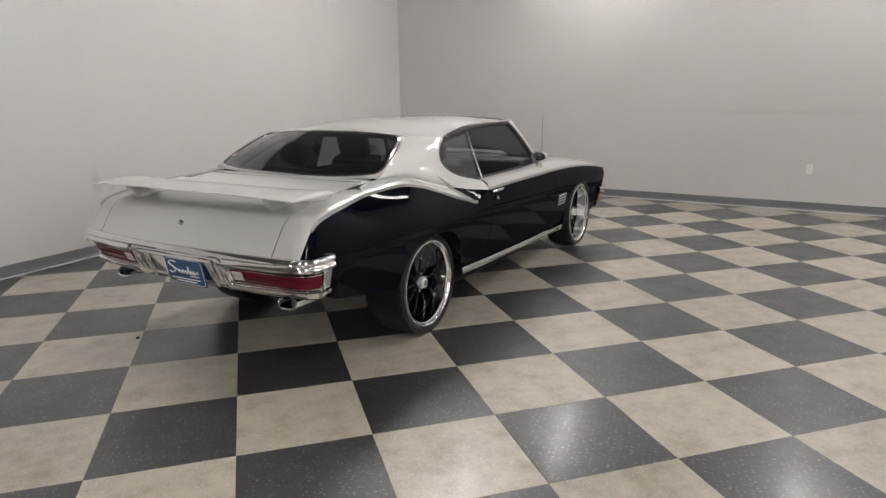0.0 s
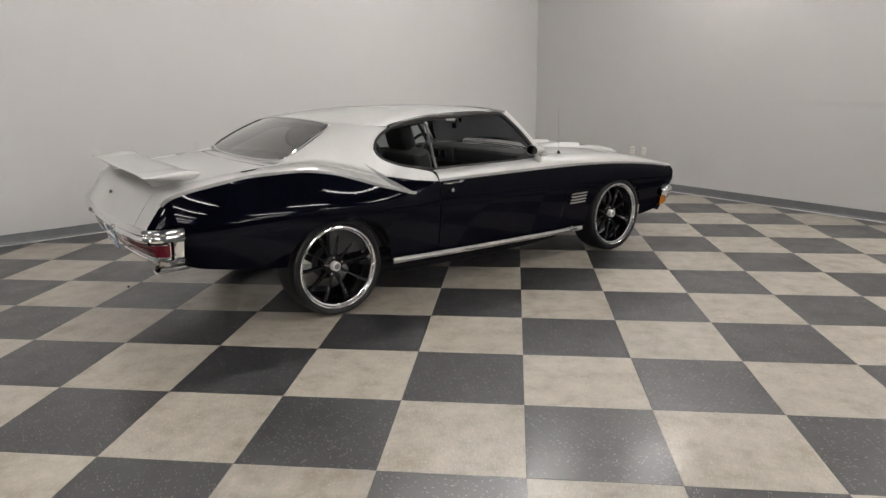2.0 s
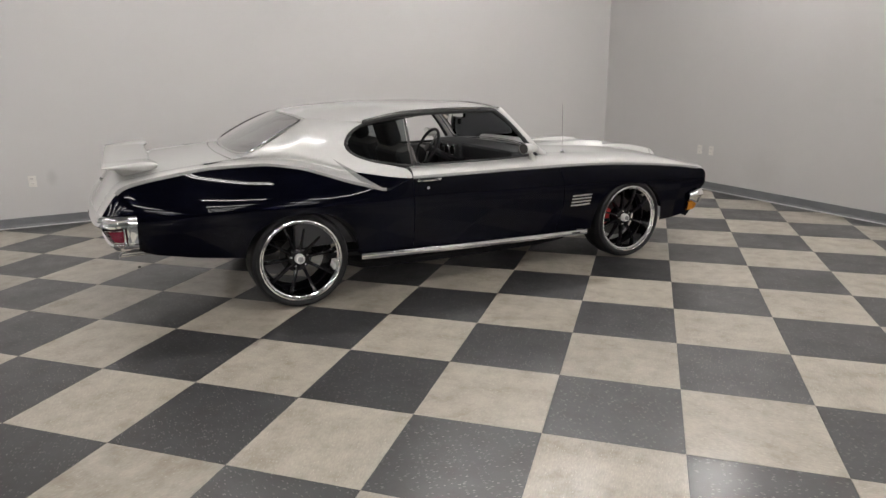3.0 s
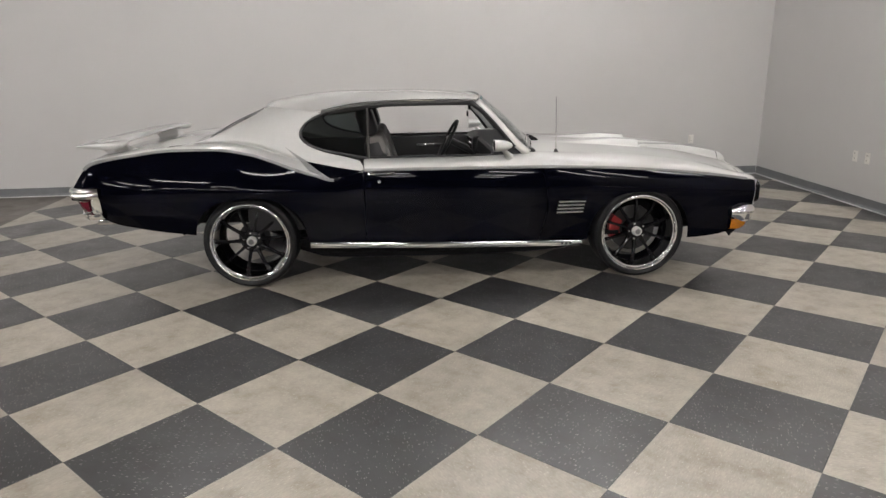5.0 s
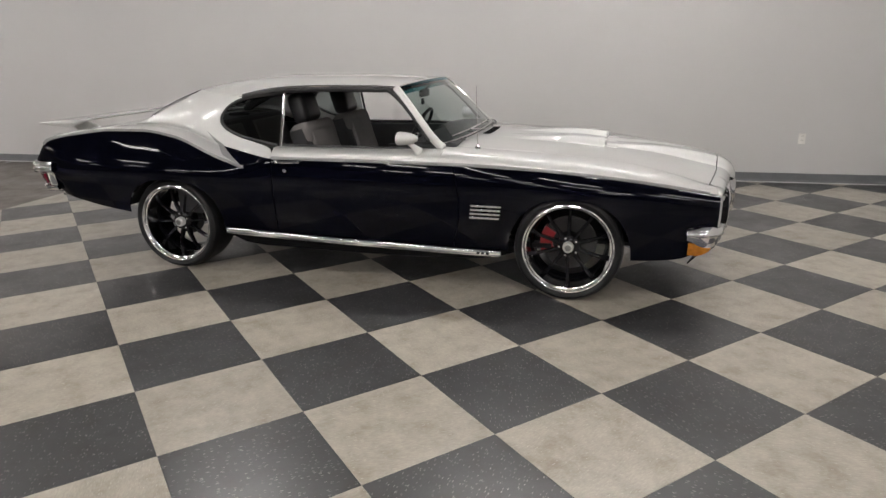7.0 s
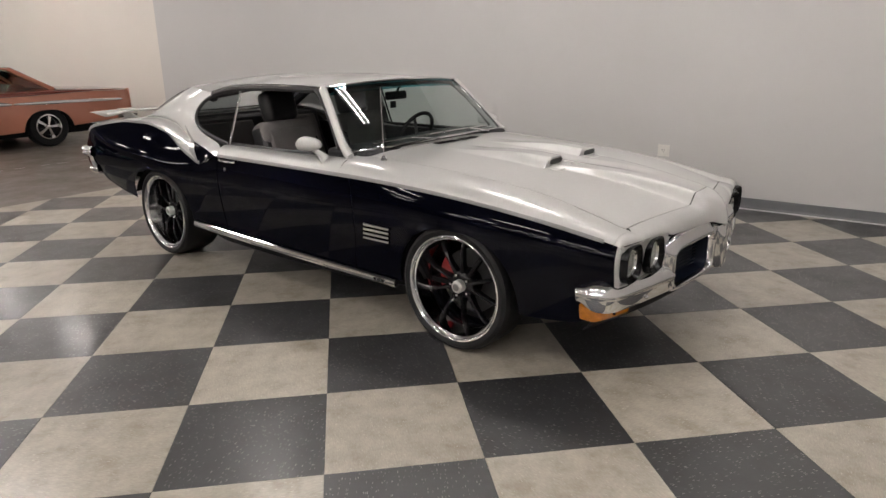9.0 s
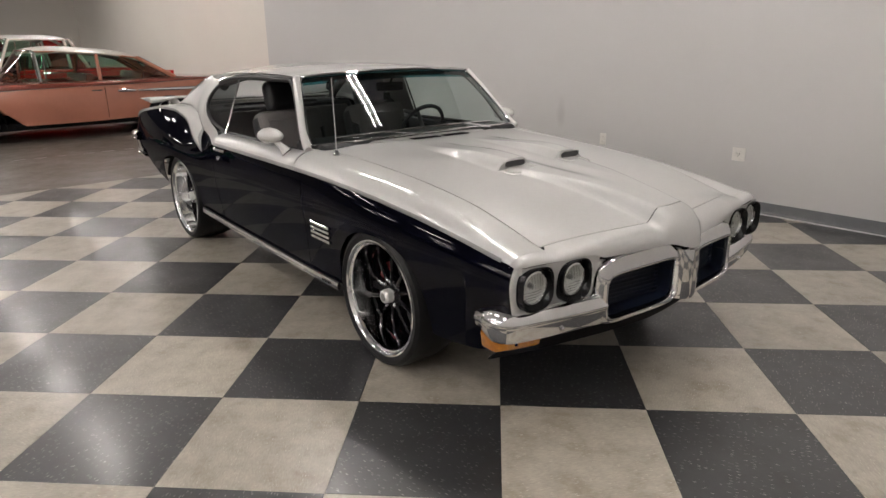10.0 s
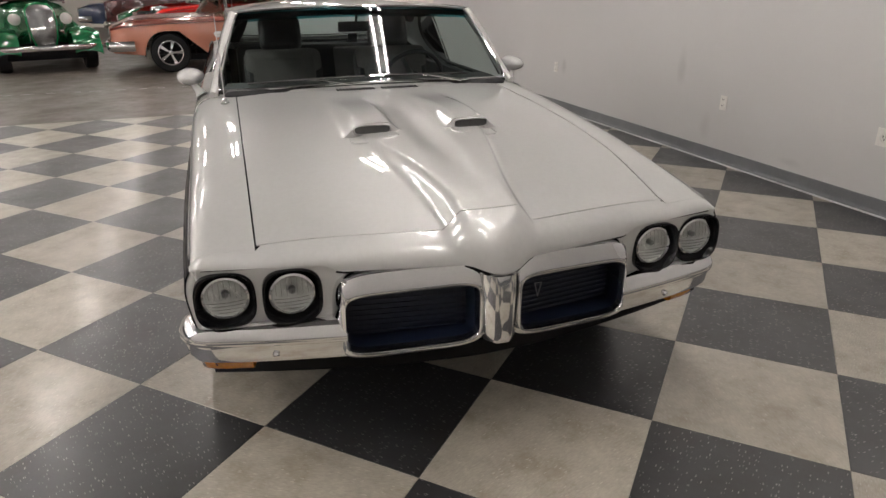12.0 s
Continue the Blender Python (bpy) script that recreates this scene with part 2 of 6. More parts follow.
M_BLUE = plain("plate_blue", (0.015, 0.07, 0.17), 0.35, coat=0.4)
M_WHITE = plain("white_print", (0.8, 0.8, 0.8), 0.5)
M_PLASTIC = plain("outlet_plastic", (0.7, 0.68, 0.64), 0.4)
M_GLASS = glass("window_glass", (0.46, 0.54, 0.52))
M_TINT = glass("tinted_glass", (0.30, 0.33, 0.33), 1.3)
M_REARTINT = glass("rear_tinted_glass", (0.16, 0.17, 0.17), 1.6)
M_LENS = glass("lamp_glass", (0.86, 0.88, 0.88))
M_MIRROR = plain("mirror_glass", (0.85, 0.85, 0.85), 0.02, metal=1.0, vary=0.0)
M_TUBE = emitter("lit_tube", (1.0, 0.965, 0.92), TUBE_STRENGTH)
M_REFLECTOR = plain("lamp_reflector", (0.90, 0.89, 0.86), 0.26, metal=0.4, vary=0.1, scale=40.0)
M_FLUTE = glass("lamp_flute_glass", (0.84, 0.84, 0.82), 2.0)
M_FIXTURE = plain("fixture_white", (0.75, 0.75, 0.74), 0.4)


# ---- mesh helpers ----
def mesh_of(name, verts, faces, material, smooth=True, angle=35):
    me = bpy.data.meshes.new(name)
    me.from_pydata([tuple(map(float, v)) for v in verts], [], faces)
    me.materials.append(material)
    if smooth:
        me.polygons.foreach_set("use_smooth", [True] * len(me.polygons))
        me.set_sharp_from_angle(angle=radians(angle))
    me.update()
    return me


def link(name, me, parent=None, label="", category="", group="", kind=""):
    ob = new(name, me)
    ob.parent = parent
    return tagged(ob, label, category, group, kind)


def part(name, bm, material, parent, label="", smooth=True, angle=35):
    """Links a bmesh as one mesh object under a thing or a part."""
    me = bpy.data.meshes.new(name)
    bmesh.ops.recalc_face_normals(bm, faces=bm.faces)
    bm.to_mesh(me)
    bm.free()
    me.materials.append(material)
    if smooth:
        me.polygons.foreach_set("use_smooth", [True] * len(me.polygons))
        me.set_sharp_from_angle(angle=radians(angle))
    return link(name, me, parent, label)


def panel(name, rows, material, parent, label="", thick=0.004, out=None, angle=35, closed=False):
    """A sheet-metal panel through a grid of points, given some thickness. out: a point on its inner side."""
    rows = np.array(rows, float)
    n, m = rows.shape[:2]
    verts = rows.reshape(-1, 3)
    faces = []
    for i in range(n - 1):
        for j in range(m if closed else m - 1):
            k = (j + 1) % m
            faces.append((i * m + j, i * m + k, (i + 1) * m + k, (i + 1) * m + j))
    a = rows[n // 2, m // 2]
    total = 0.0
    for f in faces[:: max(1, len(faces) // 40)]:
        p = verts[list(f)]
        nrm = np.cross(p[2] - p[0], p[3] - p[1])
        c = p.mean(0)
        inner = np.array((c[0] * 0.8, 0, 0.55)) if out is None else np.array(out)
        total += np.dot(nrm, c - inner)
    if total < 0:
        faces = [f[::-1] for f in faces]
    if thick:
        du = np.gradient(rows, axis=0)
        dv = (np.roll(rows, -1, 1) - np.roll(rows, 1, 1)) if closed else np.gradient(rows, axis=1)
        nv = np.cross(du, dv)
        nv /= np.maximum(np.linalg.norm(nv, axis=2, keepdims=True), 1e-9)
        f = verts[list(faces[len(faces) // 2])]
        want = np.cross(f[2] - f[0], f[3] - f[1])
        k = faces[len(faces) // 2][0]
        if np.dot(want, nv.reshape(-1, 3)[k]) < 0:
            nv = -nv
        back = (rows - nv * thick).reshape(-1, 3)
        count = n * m
        rim = [i * m for i in range(n)] + [(n - 1) * m + j for j in range(1, m)] + [i * m + m - 1 for i in range(n - 2, -1, -1)] + [j for j in range(m - 2, 0, -1)]
        faces = faces + [tuple(v + count for v in f[::-1]) for f in faces]
        if not closed:
            faces += [(rim[i], rim[(i + 1) % len(rim)], rim[(i + 1) % len(rim)] + count, rim[i] + count) for i in range(len(rim))]
        verts = np.vstack((verts, back))
    me = mesh_of(name, verts, faces, material, angle=angle)
    return link(name, me, parent, label)


def tube_rows(points, radius, n=8, closed=False, flat=1.0, up=(0, 0, 1)):
    """Rings round a polyline."""
    pts = [Vector(p) for p in points]
    rings = []
    last = None
    for i, p in enumerate(pts):
        if closed:
            d = pts[(i + 1) % len(pts)] - pts[i - 1]
        else:
            d = pts[min(i + 1, len(pts) - 1)] - pts[max(i - 1, 0)]
        d.normalize()
        u = Vector(up)
        if abs(d.dot(u)) > 0.95:
            u = Vector((0, 1, 0)) if abs(d.y) < 0.9 else Vector((1, 0, 0))
        a = d.cross(u).normalized()
        if last is not None and a.dot(last) < 0:
            a = -a
        last = a
        b = d.cross(a).normalized()
        r = radius[i] if isinstance(radius, (list, tuple)) else radius
        rings.append([p + (a * math.cos(t) + b * math.sin(t) * flat) * r for t in np.linspace(0, 2 * math.pi, n, endpoint=False)])
    return rings


def tube_bm(points, radius, n=8, closed=False, flat=1.0, up=(0, 0, 1), bm=None):
    bm = bm or bmesh.new()
    rings = [[bm.verts.new(v) for v in ring] for ring in tube_rows(points, radius, n, closed, flat, up)]
    pairs = list(zip(rings, rings[1:]))
    if closed:
        pairs.append((rings[-1], rings[0]))
    for a, b in pairs:
        for j in range(n):
            bm.faces.new((a[j], a[(j + 1) % n], b[(j + 1) % n], b[j]))
    if not closed:
        bm.faces.new(rings[0])
        bm.faces.new(rings[-1])
    return bm


def box_bm(size, at=(0, 0, 0), bevel=0.0, seg=2, turn=None, bm=None):
    b2 = bmesh.new()
    bmesh.ops.create_cube(b2, size=1.0)
    bmesh.ops.scale(b2, vec=size, verts=b2.verts)
    if bevel:
        bmesh.ops.bevel(b2, geom=b2.edges[:] + b2.verts[:], offset=bevel, segments=seg, profile=0.6, affect="EDGES")
    if turn is not None:
        bmesh.ops.transform(b2, matrix=turn, verts=b2.verts)
    bmesh.ops.translate(b2, vec=at, verts=b2.verts)
    if bm is None:
        return b2
    join(bm, b2)
    return bm


def join(bm, other):
    me = bpy.data.meshes.new("joined")
    other.to_mesh(me)
    other.free()
    bm.from_mesh(me)
    bpy.data.meshes.remove(me)


def lathe_bm(profile, n=40, axis="y", bm=None, at=(0, 0, 0), caps=False):
    """Turns a profile of (radius, along) about an axis."""
    bm = bm or bmesh.new()
    rings = []
    for r, a in profile:
        ring = []
        for t in np.linspace(0, 2 * math.pi, n, endpoint=False):
            c, s = r * math.cos(t), r * math.sin(t)
            v = {"y": (c, a, s), "x": (a, c, s), "z": (c, s, a)}[axis]
            ring.append(bm.verts.new(Vector(v) + Vector(at)))
        rings.append(ring)
    for a, b in zip(rings, rings[1:]):
        for j in range(n):
            bm.faces.new((a[j], a[(j + 1) % n], b[(j + 1) % n], b[j]))
    for ring, (r, a) in ((rings[0], profile[0]), (rings[-1], profile[-1])):
        if caps and r > 1e-6:
            bm.faces.new(ring)
    return bm


def spline(xs, ys):
    """A smooth curve through points, without overshoot."""
    xs, ys = np.array(xs, float), np.array(ys, float)
    order = np.argsort(xs)
    xs, ys = xs[order], ys[order]
    h = np.diff(xs)
    d = np.diff(ys) / h
    m = np.zeros_like(ys)
    for i in range(1, len(xs) - 1):
        if d[i - 1] * d[i] > 0:
            w1, w2 = 2 * h[i] + h[i - 1], h[i] + 2 * h[i - 1]
            m[i] = (w1 + w2) / (w1 / d[i - 1] + w2 / d[i])
    m[0], m[-1] = d[0], d[-1]

    def f(x):
        x = min(max(float(x), xs[0]), xs[-1])
        i = min(max(int(np.searchsorted(xs, x)) - 1, 0), len(h) - 1)
        t = (x - xs[i]) / h[i]
        return ((2 * t**3 - 3 * t**2 + 1) * ys[i] + (t**3 - 2 * t**2 + t) * h[i] * m[i]
                + (-2 * t**3 + 3 * t**2) * ys[i + 1] + (t**3 - t**2) * h[i] * m[i + 1])
    return f


def path3(points, n):
    """n points evenly along a smooth curve through the given ones."""
    p = np.array(points, float)
    s = np.concatenate(([0], np.cumsum(np.linalg.norm(np.diff(p, axis=0), axis=1))))
    out = []
    for q in np.linspace(0, s[-1], n):
        i = min(max(int(np.searchsorted(s, q)) - 1, 0), len(p) - 2)
        t = (q - s[i]) / (s[i + 1] - s[i])
        p0, p1, p2, p3 = p[max(i - 1, 0)], p[i], p[i + 1], p[min(i + 2, len(p) - 1)]
        out.append(0.5 * (2 * p1 + (p2 - p0) * t + (2 * p0 - 5 * p1 + 4 * p2 - p3) * t**2 + (3 * p1 - p0 - 3 * p2 + p3) * t**3))
    return np.array(out)


def coons(bottom, top, left, right):
    """A patch between four edge curves: bottom and top have n points, left and right m points."""
    n, m = len(bottom), len(left)
    g = np.zeros((m, n, 3))
    for j in range(m):
        v = j / (m - 1)
        for i in range(n):
            u = i / (n - 1)
            g[j, i] = ((1 - v) * bottom[i] + v * top[i] + (1 - u) * left[j] + u * right[j]
                       - ((1 - u) * (1 - v) * bottom[0] + u * (1 - v) * bottom[-1] + (1 - u) * v * top[0] + u * v * top[-1]))
    return g


def smooth01(a, b, x):
    t = min(max((x - a) / (b - a), 0.0), 1.0)
    return t * t * (3 - 2 * t)


def half_plane_clip(poly, a, b, c):
    """The part of a polygon where a x + b y >= c."""
    out = []
    for i, p in enumerate(poly):
        q = poly[(i + 1) % len(poly)]
        dp, dq = a * p[0] + b * p[1] - c, a * q[0] + b * q[1] - c
        if dp >= 0:
            out.append(p)
        if dp * dq < 0:
            t = dp / (dp - dq)
            out.append((p[0] + (q[0] - p[0]) * t, p[1] + (q[1] - p[1]) * t))
    return out

# ---- the hall ----
CORNER = Vector((0.90, 8.46))          # where the two showroom walls meet
A_END = Vector((-7.87, -0.49))         # free end of the long wall behind the car
B_DIR = Vector((0.667, -0.745))        # way of the other wall
A_DIR = (A_END - CORNER).normalized()
B_END = CORNER + B_DIR * 16.0


def wall(name, p, q, height=CEILING_Z, thick=0.2, material=None, label="painted white plaster wall", room=(0, 0)):
    """A wall with thickness whose room-side face runs from p to q."""
    d = (q - p).normalized()
    n = Vector((-d.y, d.x))
    if (Vector(room) - p).dot(n) > 0:
        n = -n
    ring = [p, q, q + n * thick, p + n * thick]
    verts = [(v.x, v.y, z) for z in (-0.02, height) for v in ring]
    faces = [(0, 1, 2, 3), (7, 6, 5, 4)] + [(i, (i + 1) % 4, 4 + (i + 1) % 4, 4 + i) for i in range(4)]
    bm = bmesh.new()
    vs = [bm.verts.new(v) for v in verts]
    for f in faces:
        bm.faces.new([vs[i] for i in f])
    ob = part(name, bm, material or M_WALL, None, label, smooth=False)
    return tagged(ob, category="wall", kind="structure")


def skirting(name, p, q, room=(0, 0)):
    """A grey vinyl base with a coved foot and a pale top lip."""
    d = (q - p).normalized()
    n = Vector((-d.y, d.x))
    if (Vector(room) - p).dot(n) < 0:
        n = -n
    prof = [(0.0, 0.106), (0.004, 0.106), (0.006, 0.101), (0.006, 0.03), (0.012, 0.014), (0.028, 0.003), (0.028, 0.0), (0.0, 0.0)]
    rows = []
    for e in (p, q):
        rows.append([(e.x + n.x * a, e.y + n.y * a, z) for a, z in prof])
    bm = bmesh.new()
    rings = [[bm.verts.new(v) for v in r] for r in rows]
    k = len(prof)
    for j in range(k):
        bm.faces.new((rings[0][j], rings[0][(j + 1) % k], rings[1][(j + 1) % k], rings[1][j]))
    bm.faces.new(rings[0])
    bm.faces.new(rings[1])
    ob = tagged(part(name, bm, M_SKIRT, None, "grey vinyl skirting along the wall foot", smooth=False), category="baseboard", kind="structure")
    a, b = p + n * 0.035, q + n * 0.035
    part("lip", tube_bm([(a.x, a.y, 0.004), (b.x, b.y, 0.004)], 0.007, 6), M_SKIRT_LIP, ob)
    return ob


wall_a = wall("wall_north", CORNER, A_END)
wall_b = wall("wall_east", CORNER, B_END)
skirting("baseboard", CORNER + A_DIR * 0.01, A_END)
skirting("baseboard", CORNER + B_DIR * 0.01, B_END)
# the hall goes on past the free end of the long wall
N_OUT = Vector((-A_DIR.y, A_DIR.x))
if N_OUT.dot(Vector((0, 0)) - A_END) > 0:
    N_OUT = -N_OUT
C_START = A_END + N_OUT * 1.0
C_END = C_START + A_DIR * 17.0
wall("wall_return", A_END + N_OUT * 0.21 + A_DIR * -0.0, C_START + N_OUT * 0.0, room=(-9, -3))
wall("wall_far_north", C_START - A_DIR * 0.6, C_END, material=M_CREAMWALL, label="cream plaster wall, lightened for its stronger light")
skirting("baseboard", C_START, C_END)
D_END = C_END - N_OUT * 30.0
wall("wall_far_west", C_END, D_END, material=M_CREAMWALL, label="cream painted far wall")
# two unseen walls, added dark so the black car reflects little
wall("wall_far_south", D_END, B_END - N_OUT * 20, material=M_DARKWALL, label="unseen dark wall closing the hall")
wall("wall_south_east", B_END - N_OUT * 20, B_END, material=M_DARKWALL, label="unseen dark wall closing the hall")

ceiling = part("ceiling", box_bm((64, 64, 0.2), (-9, -9, CEILING_Z + 0.1)), M_CEIL, None, "dark painted hall ceiling", smooth=False)
tagged(ceiling, category="ceiling", kind="structure")

EDGE_C = -3.63                        # the checker area ends along x + y = EDGE_C
part_floor = part("floor", box_bm((64, 64, 0.2), (-9, -9, -0.106)), M_CONCRETE, None, "polished brown stained concrete floor", smooth=False)
tagged(part_floor, category="floor", kind="structure")


# ---- fluorescent fixtures ----
def light_fixture():
    """A strip fixture: white channel with two bare tubes and end caps."""
    top = new("ceiling_light")
    bm = box_bm((1.24, 0.24, 0.05), (0, 0, -0.025), 0.008)
    part("housing", bm, M_FIXTURE, top)
    for y in (-0.065, 0.065):
        part("tube", tube_bm([(-0.59, y, -0.075), (0.59, y, -0.075)], 0.019, 10), M_TUBE, top, "lit fluorescent tube")
        for x in (-0.6, 0.6):
            part("end_cap", box_bm((0.02, 0.05, 0.06), (x, y, -0.07), 0.004), M_FIXTURE, top)
    return tagged(top, "white twin-tube fluorescent strip fixture of the inferred and added rows", "ceiling light", "hall ceiling lights")


first_light = light_fixture()
ROW_DIR = -A_DIR
row_angle = math.degrees(math.atan2(ROW_DIR.y, ROW_DIR.x))
spots = []
# off: across the rows, from the long wall's side to the open side; u: along the rows
# rows -3.7 and 4.6 outward are unseen, added for brightness and flank streaks
for off, us in ((-2.75, (4.0, 2.42, -0.3)), (-2.0, (5.6,)), (-3.7, (-7.6, -10.5, -13.4, -16.6)), (-0.95, (-2.8, -5.4, -8.1, -10.8, -13.4, -16.2)), (1.2, (5.3, 3.0, 0.5, -2.6, -5.7, -8.9, -12.0, -15.2, -18.4)),
                (4.6, (5.3, 3.0, 0.5, -2.6, -5.7, -8.9, -12.0, -15.2, -18.4)), (8.2, (5.3, 3.0, 0.5, -2.6, -5.7, -8.9, -12.0, -15.2, -18.4)), (11.8, (4.0, 0.5, -2.6, -5.7, -8.9, -15.2)), (15.4, (4.0, 0.5, -2.6, -5.7, -8.9)), (19.0, (4.0, 0.5, -2.6, -5.7))):
    for u in us:
        spots.append(((u + off) * 0.7071, (u - off) * 0.7071))
for k, (x, y) in enumerate(spots):
    m = pose(x, y, CEILING_Z, 0, 0, row_angle)
    if k == 0:
        first_light.matrix_world = m
    else:
        copy_thing(first_light, m)


# ---- wall outlets ----
def outlet(p, z, along, group="wall outlets"):
    """A duplex outlet plate at a place on a wall; along: its level direction."""
    top = new("wall_outlet")
    n = Vector((-along.y, along.x))
    if (Vector((0, 0)) - Vector(p)).dot(n) < 0:
        n = -n
    ang = math.degrees(math.atan2(n.y, n.x)) + 90
    top.matrix_world = pose(p[0] + n.x * 0.004, p[1] + n.y * 0.004, z, 0, 0, ang)
    part("plate", box_bm((0.075, 0.008, 0.118), (0, 0, 0), 0.003), M_PLASTIC, top)
    for dz in (-0.026, 0.026):
        s = part("socket", box_bm((0.036, 0.006, 0.03), (0, -0.005, dz), 0.004), M_PLASTIC, top)
        for dx in (-0.007, 0.007):
            part("slot", box_bm((0.003, 0.002, 0.01), (dx, -0.0085, dz + 0.003)), M_MATTBLACK, s)
    return tagged(top, "cream plastic duplex outlet plate on the white wall", "outlet", group)


for way, dist, z in ((A_DIR, 1.005, 0.50), (A_DIR, 5.17, 0.497), (A_DIR, 8.01, 0.488), (B_DIR, 2.05, 0.52), (B_DIR, 2.25, 0.52), (B_DIR, 6.24, 0.524)):
    outlet(CORNER + way * dist, z, way)
power = outlet(CORNER + A_DIR * 3.72, 0.50, A_DIR)
for ob in list(power.children_recursive):
    bpy.data.objects.remove(ob)
part("plate", box_bm((0.118, 0.010, 0.118), (0, 0, 0), 0.004), M_PLASTIC, power)
part("round_socket", lathe_bm([(0.034, 0.0), (0.034, -0.010), (0.028, -0.012), (0.026, -0.006), (0.0, -0.006)], 28), M_PLASTIC, power)
for a in (30, 150, 270):
    part("slot", box_bm((0.004, 0.003, 0.013), (0.013 * math.cos(radians(a)), -0.009, 0.013 * math.sin(radians(a)))), M_MATTBLACK, power)
tagged(power, "cream square power outlet with one round socket", "outlet")

# ---- the two-tone coupe ----
# local frame: x to the nose, y to the driver's side, z up, origin on the floor midway between the axles
COUPE = pose(-0.172, 2.779, 0, 0, 0, 43.06)
WB = 1.412                                      # half the wheelbase

z_bottom = spline([-2.66, -2.54, -2.5, -2.46, -2.2, -1.8, -1.0, 1.0, 1.79, 2.04, 2.2, 2.3], [0.72, 0.70, 0.60, 0.53, 0.462, 0.41, 0.335, 0.29, 0.282, 0.30, 0.36, 0.4])
z_wide = spline([-2.5, -1.6, -0.6, 0.7, 1.6, 2.3], [0.68, 0.71, 0.68, 0.665, 0.65, 0.62])
h_wide = spline([-2.55, -2.4, -2.0, -1.5, -1.0, -0.5, 0.0, 0.7, 1.4, 2.0, 2.3], [0.885, 0.90, 0.92, 0.928, 0.915, 0.905, 0.908, 0.912, 0.915, 0.90, 0.885])
h_low = spline([-2.5, -1.4, -0.9, 0.9, 1.4, 2.3], [0.83, 0.885, 0.86, 0.86, 0.885, 0.83])
z_paint = spline([-2.66, -2.62, -2.58, -2.545, -2.51, -2.44, -2.2, -1.88, -1.64, -1.39, -1.21, -1.05, -0.90, -0.79, -0.68, -0.58, 0.66, 1.16, 1.63, 1.94, 2.26],
                 [0.738, 0.795, 0.852, 0.892, 0.917, 0.937, 0.97, 0.997, 0.996, 0.960, 0.905, 0.850, 0.808, 0.780, 0.81, 0.845, 0.84, 0.822, 0.786, 0.752, 0.705])
h_paint = spline([-2.5, -2.25, -1.9, -1.6, -1.3, -1.05, -0.8, -0.6, 0.7, 1.6, 2.1, 2.26], [0.853, 0.837, 0.808, 0.796, 0.803, 0.832, 0.868, 0.885, 0.887, 0.872, 0.866, 0.862])
z_crown = spline([0.55, 0.75, 1.18, 1.58, 1.98, 2.22], [0.925, 0.91, 0.875, 0.842, 0.785, 0.738])
z_seam = spline([0.5, 0.83, 1.3, 1.8, 2.1, 2.22], [0.935, 0.918, 0.893, 0.838, 0.765, 0.728])
z_hood = spline([0.5, 0.83, 1.32, 1.83, 2.2, 2.34], [0.955, 0.945, 0.918, 0.862, 0.785, 0.75])
SEAM_H = 0.68


def arch_z(x):
    """Height of the wheel opening's edge over x, or 0 outside the openings."""
    for cx, half, top, low in ((WB + 0.0, 0.378, 0.644, 0.27), (-WB + 0.02, 0.388, 0.668, 0.36)):
        q = abs(x - cx) / half
        if q < 1:
            return low + (top - low) * (1 - q**2.6) ** (1 / 2.2)
    return 0.0


z_plain = spline([-1.5, -1.3, -1.05, -0.8, -0.58], [0.985, 0.94, 0.90, 0.868, 0.845])


def z_roll(x):
    """Height at which the flank's roll ends: the paint edge, without its dip at the spear."""
    return z_plain(x) if -1.5 < x < -0.58 else z_paint(x)


def h_edge(x):
    return side_h(x, z_paint(x))


def side_h(x, z):
    """Half width of the body side at a height."""
    zw, hw = z_wide(x), h_wide(x)
    if z < zw:
        t = min((zw - z) / (zw - z_bottom(x)), 1.2)
        return hw - (hw - h_low(x)) * t**1.45
    t = min((z - zw) / (z_roll(x) - zw), 1.0)
    hip = 0.8 * smooth01(0.6, 1.2, x)
    return hw - (hw - h_paint(x)) * t ** (1.62 + 0.9 * hip)


def bend(p):
    """Rounds the tail and the nose in plan, and bows the fender seam."""
    x, y, z = p
    x += 0.075 * smooth01(-1.9, -2.6, x) * (abs(y) / 0.9) ** 2.4
    w = max(0.0, 1 - abs(x - 0.68) / 0.35)
    if abs(y) > 0.8:
        x += 0.045 * w * math.sin(math.pi * min(max((z - 0.33) / 0.5, 0), 1))
    return (x, y, z)


def side_stations(x0, x1, step=0.045):
    """x values from x0 to x1 that crowd where the wheel openings rise."""
    xs = list(np.linspace(x0, x1, max(3, int(abs(x1 - x0) / step) + 1)))
    for cx, half in ((WB, 0.378), (-WB + 0.02, 0.388)):
        for q in (1.0005, 0.9995, 0.995, 0.985, 0.97, 0.95, 0.92, 0.88, 0.83, 0.77, 0.7, 0.6, 0.5, 0.35, 0.2, 0.05):
            for s in (-1, 1):
                x = cx + s * half * q
                if min(x0, x1) < x < max(x0, x1):
                    xs.append(x)
    return sorted(set(round(float(x), 5) for x in xs))


def body_side(x0, x1, sign):
    rows = []
    for x in side_stations(x0, x1):
        zb = max(z_bottom(x), arch_z(x))
        zw, zp = z_wide(x), z_paint(x)
        zs = [zb + (zw - zb) * k / 9 for k in range(10)] + [zw + (zp - zw) * k / 9 for k in range(1, 10)]
        rows.append([bend((x, sign * side_h(x, z), z)) for z in zs])
    return rows


